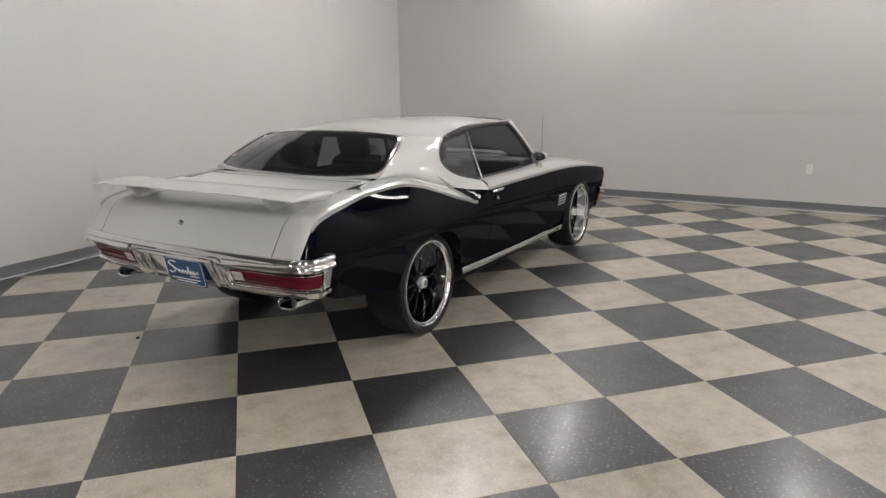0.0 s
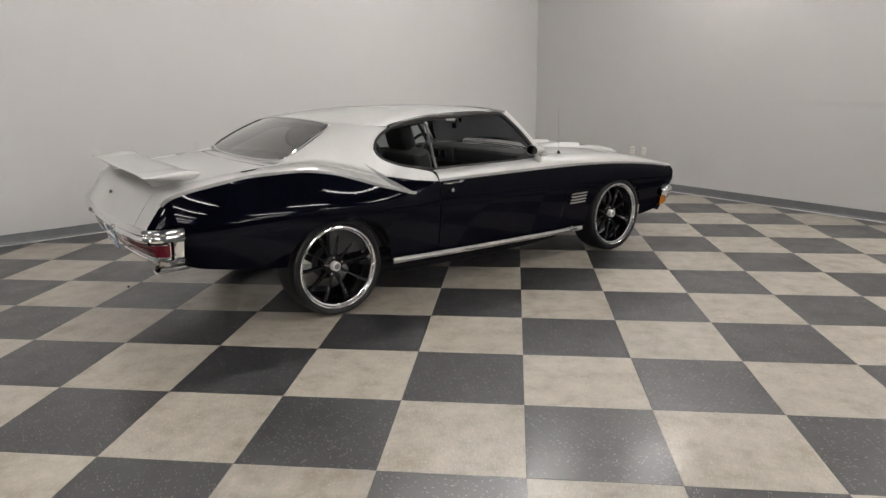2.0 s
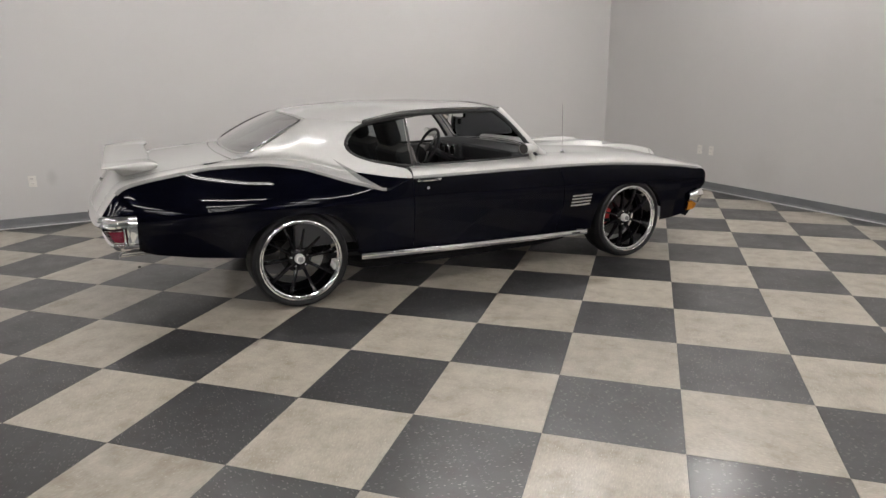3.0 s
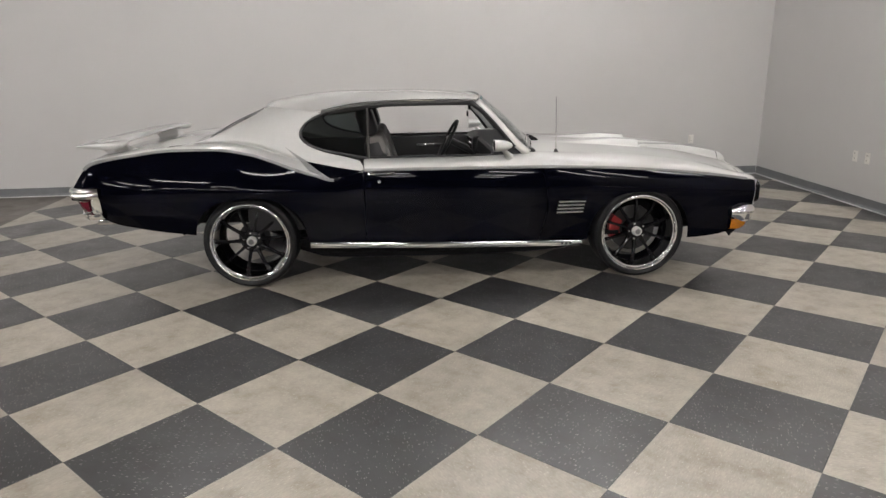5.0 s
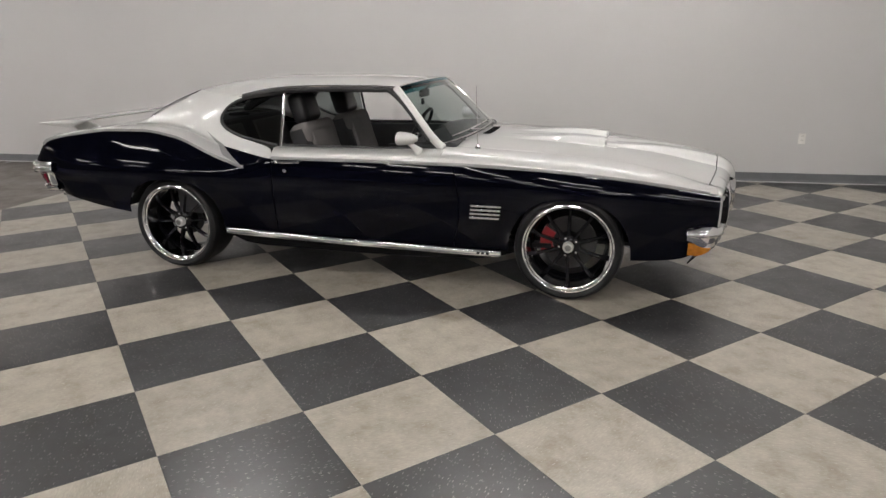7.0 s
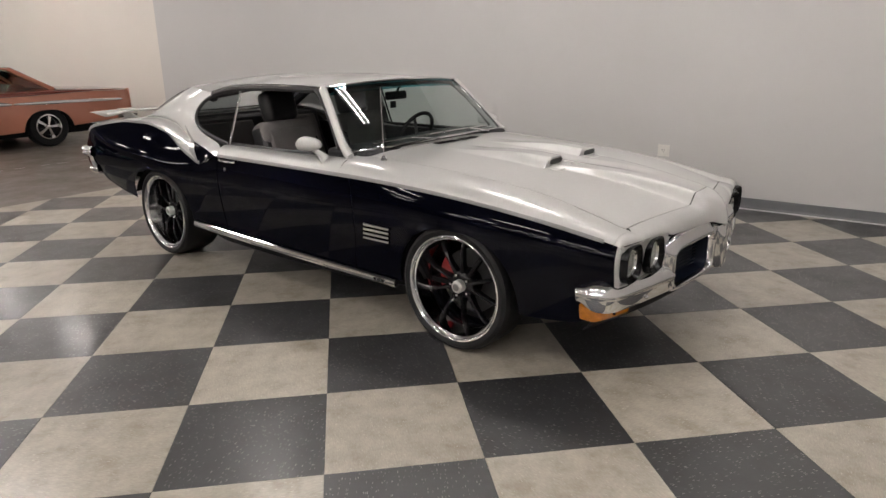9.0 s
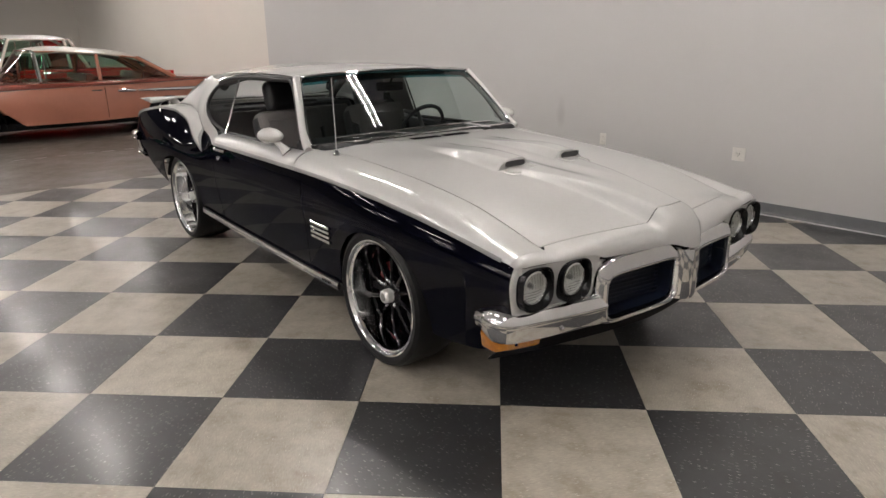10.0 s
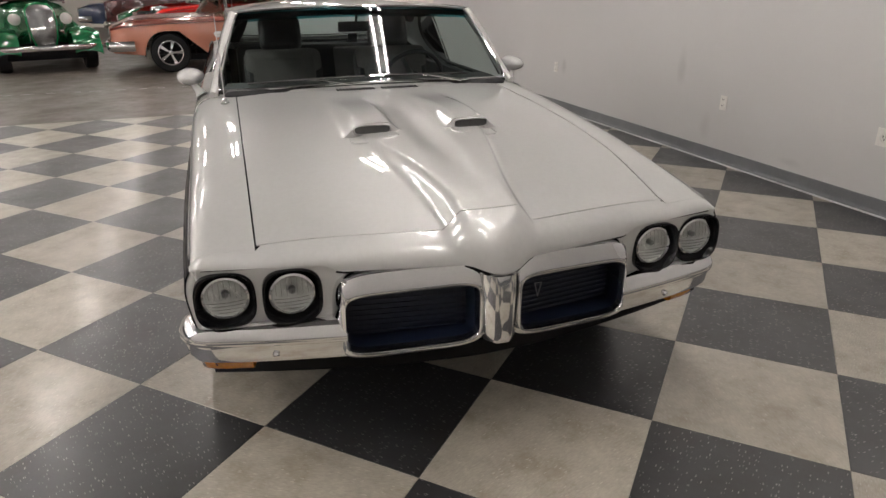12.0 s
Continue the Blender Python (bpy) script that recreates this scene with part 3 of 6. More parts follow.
def fender_top(x0, x1, sign, n=30):
    rows = []
    for x in np.linspace(x0, x1, n):
        a = np.array((h_paint(x), z_paint(x)))
        c = np.array((SEAM_H + 0.004, z_seam(x)))
        b = np.array((h_paint(x) - 0.02, z_crown(x) + 0.012))
        row = []
        for t in np.linspace(0, 1, 12):
            p = (1 - t) ** 2 * a + 2 * t * (1 - t) * b + t * t * c
            row.append(bend((x, sign * p[0], p[1])))
        rows.append(row)
    return rows


def hood_z(x, h):
    """The bonnet: crowned, with a spine that grows to the nose and two scoops."""
    q = abs(h) / SEAM_H
    z = z_seam(min(x, 2.2)) + (z_hood(x) - z_seam(min(x, 2.2))) * (1 - q**2.2)
    w = 0.25 - 0.165 * smooth01(1.40, 2.33, x)
    rise = 0.010 + 0.048 * smooth01(1.5, 2.3, x)
    z += rise * smooth01(0.8, 1.5, x) * (1 - smooth01(w, w + 0.022 + 0.045 * smooth01(1.6, 2.3, x), abs(h)))
    z -= 0.012 * smooth01(1.0, 1.5, x) * smooth01(0.09, 0.0, abs(h)) * (1 - smooth01(1.7, 2.2, x))
    if x < 1.585:
        lat = smooth01(0.115, 0.06, abs(abs(h) - 0.2))
        z += 0.036 * smooth01(0.90, 1.5, x) * lat
    return z


def hood_front(h):
    """x of the bonnet's front edge."""
    return 2.325 - 0.11 * (abs(h) / SEAM_H) ** 1.6


def hood_back(h):
    return 0.735 - 0.12 * (abs(h) / SEAM_H) ** 2


def build_coupe():
    car = new("car")
    tagged(car, "silver over black two-door seventies muscle coupe with wing", "car")
    for sign, side in ((-1, "passenger"), (1, "driver")):
        # sheet metal of one side
        f = panel("front_fender", body_side(0.683, 2.262, sign), M_BLACK, car, "gloss black front fender")
        panel("fender_top", fender_top(0.60, 2.245, sign), M_SILVER, f, "silver fender top")
        d = panel("door", body_side(-0.578, 0.677, sign), M_BLACK, car, "gloss black door")
        q = panel("quarter_panel", body_side(-2.655, -0.584, sign), M_BLACK, car, "gloss black rear quarter panel")
        # silver band between the paint edge and the side glass
        rows = []
        for x in np.linspace(-0.578, 0.60, 22):
            a = np.array((h_paint(x), z_paint(x)))
            c = np.array((0.80, 0.912 + 0.012 * smooth01(0.1, 0.6, x)))
            b = np.array((h_paint(x) - 0.01, 0.91))
            rows.append([(x, sign * p[0], p[1]) for p in ((1 - t) ** 2 * a + 2 * t * (1 - t) * b + t * t * c for t in np.linspace(0, 1, 8))])
        panel("door_top", rows, M_SILVER, d, "silver door top")
        # sail panel: between side glass, roof, rear glass and the paint edge
        n, m = 26, 22
        bottom = np.array([bend((x, sign * h_edge(x), z_paint(x))) for x in np.linspace(-0.584, -1.97, n)])
        left = path3([bottom[0], (-0.60, sign * 0.845, 0.897), (-0.70, sign * 0.818, 0.928), (-0.86, sign * 0.795, 0.965), (-0.985, sign * 0.772, 1.018),
                      (-1.035, sign * 0.742, 1.085), (-0.99, sign * 0.708, 1.165), (-0.875, sign * 0.676, 1.228)], m)
        right = path3([bottom[-1], (-1.96, sign * 0.77, 1.012), (-1.86, sign * 0.690, 1.02), (-1.70, sign * 0.712, 1.052), (-1.46, sign * 0.660, 1.165), (-1.255, sign * 0.602, 1.268)], m)
        top = path3([left[-1], (-1.06, sign * 0.652, 1.25), right[-1]], n)
        g = coons(bottom, top, left, right)
        panel("sail_panel", g, M_SILVER, q, "silver roof pillar panel")
        # quarter top beside the boot lid, down over the tail to the bumper
        rows = []
        for x in list(np.linspace(-1.965, -2.42, 14)) + list(np.linspace(-2.44, -2.655, 14)):
            a = np.array((h_paint(x), z_paint(x)))
            c = np.array((0.660 + 0.035 * smooth01(-1.95, -2.5, x), deck_z(x)))
            b = np.array((h_paint(x) - 0.03, max(a[1], c[1]) + 0.008))
            rows.append([bend((x, sign * p[0], p[1])) for p in ((1 - t) ** 2 * a + 2 * t * (1 - t) * b + t * t * c for t in np.linspace(0, 1, 9))])
        panel("quarter_top", rows, M_SILVER, q, "silver quarter top", angle=60)
        # black door colour runs back in a point under the quarter glass
        flat = coons(*(path3(list(e), k) for e, k in ((bottom, 120), (top, 120), (left, 90), (right, 90)))).reshape(-1, 3)
        flat = flat[(flat[:, 0] > -1.3) & (flat[:, 2] < 1.06)]

        def on_sail(x, z):
            d = (flat[:, 0] - x) ** 2 + (flat[:, 2] - z) ** 2
            near = np.argsort(d)[:6]
            w = 1 / (d[near] + 1e-6)
            return float((flat[near, 1] * w).sum() / w.sum()) + sign * 0.007
        rows = []
        for x in np.linspace(-0.975, -0.588, 30):
            hi = float(np.interp(x, (-0.975, -0.76, -0.588), (0.902, 0.861, 0.840)))
            lo = max(float(np.interp(x, (-0.975, -0.79), (0.90, 0.780))), z_paint(x)) - 0.004
            rows.append([(x, on_sail(x, lo + (hi - lo) * k), lo + (hi - lo) * k) for k in np.linspace(0, 1, 9)])
        panel("paint_notch", rows, M_BLACK, q, "black pointed paint notch", thick=0.003)
        rows = []
        for x in np.linspace(-1.128, -0.785, 30):
            hi = float(np.interp(x, (-1.128, -0.975, -0.785), (1.001, 0.902, 0.783)))
            lo = float(np.interp(x, (-1.128, -0.964, -0.785), (1.0, 0.848, 0.775)))
            rows.append([(x, on_sail(x, lo + (hi - lo) * k) - sign * 0.003, lo + (hi - lo) * k) for k in np.linspace(0, 1, 6)])
        panel("paint_spear", rows, M_STRIPE, q, "grey edge of the painted spear", thick=0.003)
        # grey pinstripe along the paint edge
        pts = [bend((x, sign * (h_paint(x) + 0.002), z_paint(x))) for x in np.linspace(-0.58, 2.2, 60)]
        part("stripe", tube_bm(pts, 0.011, 6, flat=0.3, up=(0, 1, 0)), M_STRIPE, f, "grey pinstripe")
        pts = [bend((x, sign * (h_edge(x) + 0.003), z_paint(x))) for x in np.linspace(-2.55, -0.79, 60)]
        part("stripe", tube_bm(pts, 0.011, 6, flat=0.3, up=(0, 1, 0)), M_STRIPE, q, "grey pinstripe")
        # wheel-well liners, sills, chrome sill strip
        for cx, r in ((WB, 0.40), (-WB, 0.42)):
            rows = []
            for t in np.linspace(0.30, math.pi - (0.25 if cx > 0 else 0.42), 18):
                rows.append([(cx + r * math.cos(t), sign * y, 0.30 + r * 0.92 * math.sin(t)) for y in (0.87, 0.6, 0.5)])
            panel("wheel_well", rows, M_MATTBLACK, f if cx > 0 else q, "black wheel well", thick=0.006, out=(cx, sign * 0.7, 0.3))
        pts = [(x, sign * 0.870, z_bottom(x) - 0.022) for x in np.linspace(-0.985, 0.99, 10)]
        s = part("rocker_trim", tube_bm(pts, 0.0225, 10, flat=0.45, up=(0, 1, 0)), M_CHROME, car, "bright metal rocker trim")
        for k in range(3):
            part("badge_bar", box_bm((0.02, 0.003, 0.014), (0.845 + 0.03 * k, sign * 0.884, z_bottom(0.87) - 0.021)), M_TRIM, s, "dark badge figure")
        # louvres behind the front wheel
        for k in range(4):
            z = 0.588 - 0.026 * k
            x0, x1 = 0.803 - 0.004 * k, 0.995 - 0.004 * k
            pts = [(x, sign * (side_h(x, z) + 0.004), z) for x in np.linspace(x0, x1, 6)]
            part("fender_louvre", tube_bm(pts, 0.0085, 8, flat=0.6, up=(0, 1, 0)), M_CHROME, f, "chrome fender louvre")
        # door handle and lock
        pts = [(x, sign * (side_h(x, 0.822) + 0.022 - 0.016 * abs((x + 0.46) / 0.09) ** 4), 0.822) for x in np.linspace(-0.55, -0.37, 11)]
        part("door_handle", tube_bm(pts, 0.0095, 8), M_CHROME, d, "chrome door handle")
        lock = part("door_lock", lathe_bm([(0.0, 0.012), (0.012, 0.01), (0.015, 0.0), (0.015, -0.01)], 14), M_CHROME, d, "chrome lock")
        lock.matrix_local = pose(-0.475, sign * (side_h(-0.475, 0.765) + 0.004), 0.765, 0, 0, 0 if sign > 0 else 180)
        # door mirror
        mr = part("door_mirror", mirror_bm(sign), M_SILVER, d, "silver bullet door mirror")
        face = part("mirror_face", lathe_bm([(0.0, 0.0), (0.05, 0.0), (0.055, 0.004)], 20, axis="x"), M_MIRROR, mr, "mirror glass")
        face.matrix_local = Matrix.Translation((0.335, sign * 0.895, 0.995)) @ Matrix.Diagonal((1, 1.15, 0.72, 1))
        # side glass with its black upper frame and the chrome post
        glass_side(car, sign)
        # windscreen pillar
        pts = path3([(0.60, sign * 0.79, 0.925), (0.52, sign * 0.768, 0.985), (0.36, sign * 0.702, 1.165), (0.245, sign * 0.652, 1.288)], 10)
        part("windscreen_pillar", tube_bm(pts, 0.028, 10, flat=0.8, up=(0, 1, 0)), M_SILVER, car, "silver windscreen pillar")
        # fender end behind the lamps
        rows, low = [], []
        for z in (0.40, 0.44, 0.48, 0.515, 0.519, 0.56, 0.61, 0.66, 0.705):
            row = []
            for k in np.linspace(0, 1, 6):
                x = 2.262 + 0.03 * math.sin(k * math.pi / 2)
                row.append((x, sign * (side_h(2.262, z) - 0.03 * (1 - math.cos(k * math.pi / 2))), z))
            (low if z < 0.517 else rows).append(row)
        panel("fender_edge", [[(x - 0.014, y, z) for x, y, z in r] for r in rows], M_SILVER, f, "silver lamp edge of the fender")
        panel("fender_foot", [[(x - 0.06, y * 0.985, z) for x, y, z in r] for r in low], M_BLACK, f, "black fender end")
    hood_and_nose(car)
    roof_and_glass(car)
    deck_and_tail(car)
    bumpers(car)
    cabin(car)
    for x, steer in ((WB, 0), (-WB, 0)):
        for sign in (-1, 1):
            w = wheel(car, x > 0, sign)
            w.matrix_local = pose(x, sign * (0.835 if x > 0 else 0.80), 0.337, 0, 18 if x > 0 else 4, 0 if sign > 0 else 180)
    under_parts(car)
    car.matrix_world = COUPE
    return car


def deck_z(x):
    return DECK(x)


DECK = spline([-2.66, -2.62, -2.58, -2.545, -2.515, -2.485, -2.42, -2.2, -1.95, -1.7], [0.74, 0.80, 0.86, 0.905, 0.932, 0.947, 0.958, 0.99, 1.013, 1.035])


def mirror_bm(sign):
    bm = bmesh.new()
    prof = [(0.0, 0.12), (0.022, 0.112), (0.042, 0.085), (0.055, 0.04), (0.06, 0.0), (0.058, -0.012)]
    lathe_bm([(r, a) for r, a in prof], 22, axis="x", bm=bm)
    bmesh.ops.scale(bm, vec=(1, 1.15, 0.72), verts=bm.verts)
    bmesh.ops.translate(bm, vec=(0.345, sign * 0.895, 0.995), verts=bm.verts)
    tube_bm([(0.40, sign * 0.885, 0.965), (0.43, sign * 0.862, 0.935), (0.45, sign * 0.845, 0.905)], [0.014, 0.02, 0.034], 10, bm=bm)
    return bm


def glass_side(car, sign):
    """Quarter glass, the open door window's frame and the chrome post of one side."""
    def side(x, z):
        t = (z - 0.91) / 0.35
        return sign * (0.80 - 0.135 * t)
    pw = [(-0.565, 0.915), (-0.70, 0.938), (-0.86, 0.972), (-0.975, 1.02), (-1.022, 1.085), (-0.978, 1.16), (-0.87, 1.215), (-0.72, 1.24), (-0.565, 1.256)]
    outer = path3([(x, side(x, z), z) for x, z in pw], 40)
    bm = bmesh.new()
    # a fan of the pane, built from the post
    post = [(-0.56, side(-0.56, z), z) for z in np.linspace(0.915, 1.256, 40)]
    rows = [[bm.verts.new(Vector(post[i]).lerp(Vector(outer[i]), k / 8)) for k in range(9)] for i in range(40)]
    for a, b in zip(rows, rows[1:]):
        for j in range(8):
            try:
                bm.faces.new((a[j], a[j + 1], b[j + 1], b[j]))
            except ValueError:
                pass
    pane = part("quarter_window", bm, M_TINT, car, "tinted quarter window")
    pane.visible_shadow = False
    part("window_seal", tube_bm(outer, 0.012, 6), M_TRIM, pane, "black window seal")
    pts = [(-0.545 - 0.012 * (z - 0.91), side(0, z) + sign * 0.008, z) for z in np.linspace(0.905, 1.262, 8)]
    part("window_post", tube_bm(pts, 0.010, 8, flat=0.6, up=(0, 1, 0)), M_CHROME, car, "chrome window post")
    # black header over the glass, from the pillar to the quarter
    pts = path3([(0.50, sign * 0.772, 0.965), (0.36, sign * 0.712, 1.14), (0.215, sign * 0.66, 1.268), (0.12, sign * 0.662, 1.281), (-0.3, sign * 0.672, 1.283), (-0.62, sign * 0.672, 1.268), (-0.87, sign * 0.678, 1.226)], 30)
    part("window_header", tube_bm(pts, 0.02, 8, up=(0, 1, 0)), M_TRIM, car, "black window header")
    pts2 = path3([(0.27, sign * 0.664, 1.292), (0.12, sign * 0.672, 1.302), (-0.3, sign * 0.683, 1.304), (-0.62, sign * 0.683, 1.288), (-0.87, sign * 0.686, 1.244)], 24)
    part("drip_rail", tube_bm(pts2, 0.006, 6), M_CHROME, car, "chrome drip rail")
    # sill inside the open window
    pts = [(x, sign * 0.79, 0.915) for x in np.linspace(-0.56, 0.5, 8)]
    part("window_sill", tube_bm(pts, 0.012, 6), M_TRIM, car, "black window sill strip")


def hood_and_nose(car):
    hs = sorted(set(list(np.linspace(-SEAM_H + 0.0012, SEAM_H - 0.0012, 121))))
    us = sorted(set(list(np.linspace(0, 1, 56)) + [0.535 + 0.0005 * k for k in range(40)]))
    rows = []
    for u in us:
        rows.append([(hood_back(h) + (hood_front(h) - hood_back(h)) * u, h, hood_z(hood_back(h) + (hood_front(h) - hood_back(h)) * u, h)) for h in hs])
    hood = panel("hood", rows, M_SILVER, car, "silver hood with twin scoops and spine", angle=50)
    for sign in (-1, 1):
        bm = bmesh.new()
        pts = []
        for t in np.linspace(0, 2 * math.pi, 24, endpoint=False):
            cx, cz = math.cos(t), math.sin(t)
            y = 0.070 * math.copysign(abs(cx) ** 0.45, cx)
            z = 0.019 * math.copysign(abs(cz) ** 0.55, cz)
            pts.append((y, z))
        zc = hood_z(1.60, 0.2) + 0.014
        ring0 = [bm.verts.new((1.590, sign * 0.2 + y * 1.06, zc + z * 1.15)) for y, z in pts]
        ring1 = [bm.verts.new((1.598, sign * 0.2 + y, zc + z)) for y, z in pts]
        ring2 = [bm.verts.new((1.54, sign * 0.2 + y * 0.9, zc + z * 0.9)) for y, z in pts]
        for a, b in ((ring0, ring1), (ring1, ring2)):
            for j in range(24):
                bm.faces.new((a[j], a[(j + 1) % 24], b[(j + 1) % 24], b[j]))
        sc = part("scoop_mouth", bm, M_SILVER, hood, "silver scoop mouth")
        # closed grey plate whose colour gives the shade inside the opening
        bm = bmesh.new()
        bm.faces.new([bm.verts.new((1.5945, sign * 0.2 + y * 0.97, zc + z * 0.75)) for y, z in pts])
        bmesh.ops.solidify(bm, geom=bm.faces[:], thickness=0.004)
        part("scoop_mesh", bm, M_SCOOP_SHADE, sc, "grey plate standing for the shaded scoop opening")
        # thin raised rim round the tray ahead of the mouth
        rim = [(1.600, 0.088), (1.640, 0.090), (1.662, 0.080), (1.668, 0.045), (1.668, -0.045), (1.662, -0.080), (1.640, -0.090), (1.600, -0.088)]
        part("scoop_rim", tube_bm([(x, sign * 0.2 + y, hood_z(x, 0.2 + y * sign) + 0.001) for x, y in rim], 0.004, 6), M_SILVER, sc)
    # header panel from the bonnet's edge down to lamps and grilles
    def lower(h):
        a = abs(h)
        x = 2.436 - 0.164 * (a / 0.86) ** 1.05 + 0.03 * (1 - smooth01(0.03, 0.12, a))
        z = 0.655 + 0.022 * smooth01(0.015, 0.11, a) + 0.022 * smooth01(0.455, 0.51, a)
        return np.array((x, h, z))
    last = fender_top(0.60, 2.245, 1)[-1]
    edge_h, edge_z = [p[1] for p in last][::-1], [p[2] for p in last][::-1]
    hs = np.linspace(-0.865, 0.865, 97)
    rows = []
    for t in np.linspace(0, 1, 12):
        row = []
        for h in hs:
            a = abs(h)
            if a <= SEAM_H:
                top = np.array((hood_front(h) + 0.006, h, hood_z(hood_front(h), h)))
            else:
                k = (a - SEAM_H) / (0.865 - SEAM_H)
                top = np.array((2.247, h, float(np.interp(a, edge_h, edge_z))))
            bot = lower(h)
            ctl = np.array((bot[0] - 0.004, h, top[2] + (bot[2] - top[2]) * 0.22))
            row.append((1 - t) ** 2 * top + 2 * t * (1 - t) * ctl + t * t * bot)
        rows.append(row)
    nose = panel("nose_panel", rows, M_SILVER, car, "silver nose panel", angle=60)
    # black gap line under the nose panel
    part("nose_gap", tube_bm([lower(h) + np.array((-0.012, 0, -0.006)) for h in np.linspace(-0.47, 0.47, 41)], 0.005, 6), M_MATTBLACK, nose)
    part("hood_gap", tube_bm([(hood_front(h) + 0.003, h, hood_z(hood_front(h), h) - 0.006) for h in np.linspace(-SEAM_H, SEAM_H, 81)], 0.004, 6), M_MATTBLACK, nose)
    for sign in (-1, 1):
        part("hood_gap", tube_bm([(x, sign * (SEAM_H + 0.001), z_seam(x) - 0.005) for x in np.linspace(0.62, 2.2, 30)], 0.0026, 6), M_MATTBLACK, nose)
        # lamp panel with two round openings
        def on_panel(h, z):
            x = 2.330 - 0.055 * (max(h - 0.475, 0) / 0.393) ** 1.3 - 0.05 * smooth01(0.845, 0.875, h)
            return (x + 0.02 * (z - 0.525) / 0.177 - 0.01, sign * h, z)
        gh, gz = np.linspace(0.44, 0.868, 61), np.linspace(0.522, 0.702, 27)
        bm = bmesh.new()
        vs = [[bm.verts.new(on_panel(h, z)) for h in gh] for z in gz]
        for a in range(26):
            for b in range(60):
                h, z = (gh[b] + gh[b + 1]) / 2, (gz[a] + gz[a + 1]) / 2
                if min(abs(h - c) ** 3 + abs(z - 0.612) ** 3 for c in (0.596, 0.780)) > 0.078**3 and (h > 0.472 or z > 0.64):
                    bm.faces.new((vs[a][b], vs[a][b + 1], vs[a + 1][b + 1], vs[a + 1][b]))
        for v in [v for v in bm.verts if not v.link_faces]:
            bm.verts.remove(v)
        lp = part("lamp_panel", bm, M_SILVER, car, "silver headlamp panel")
        lip = [(2.330 - 0.055 * (max(h - 0.475, 0) / 0.393) ** 1.3 - 0.045 * smooth01(0.845, 0.875, h) - 0.004, sign * h, 0.5245) for h in np.linspace(0.475, 0.866, 20)]
        part("panel_lip", tube_bm(lip, 0.012, 8, flat=0.5), M_SILVER, lp, "silver lip under the headlamps")
        part("lip_gap", tube_bm([(x + 0.002, y, z - 0.008) for x, y, z in lip], 0.004, 6), M_MATTBLACK, lp)
        for h, x in ((0.596, 2.328), (0.780, 2.300)):
            headlamp(lp, x, sign * h, 0.612, sign)
    # cowl with its vents
    rows = []
    for t in np.linspace(0, 1, 5):
        rows.append([(ws_base(h)[0] - 0.03 + (hood_back(h) - 0.006 - ws_base(h)[0] + 0.03) * t, h,
                      ws_base(h)[2] - 0.012 + (hood_z(hood_back(h), h) - 0.01 - ws_base(h)[2] + 0.012) * t) for h in np.linspace(-0.76, 0.76, 41)])
    cowl = panel("cowl", rows, M_SILVER, car, "silver cowl panel")
    for k in range(26):
        h = -0.2 + 0.4 * k / 25
        if abs(h) < 0.012:
            continue
        x = hood_back(h) + 0.035
        b = box_bm((0.055, 0.007, 0.004), (x, h, hood_z(x, h) + 0.004))
        part("cowl_slot", b, M_MATTBLACK, cowl)


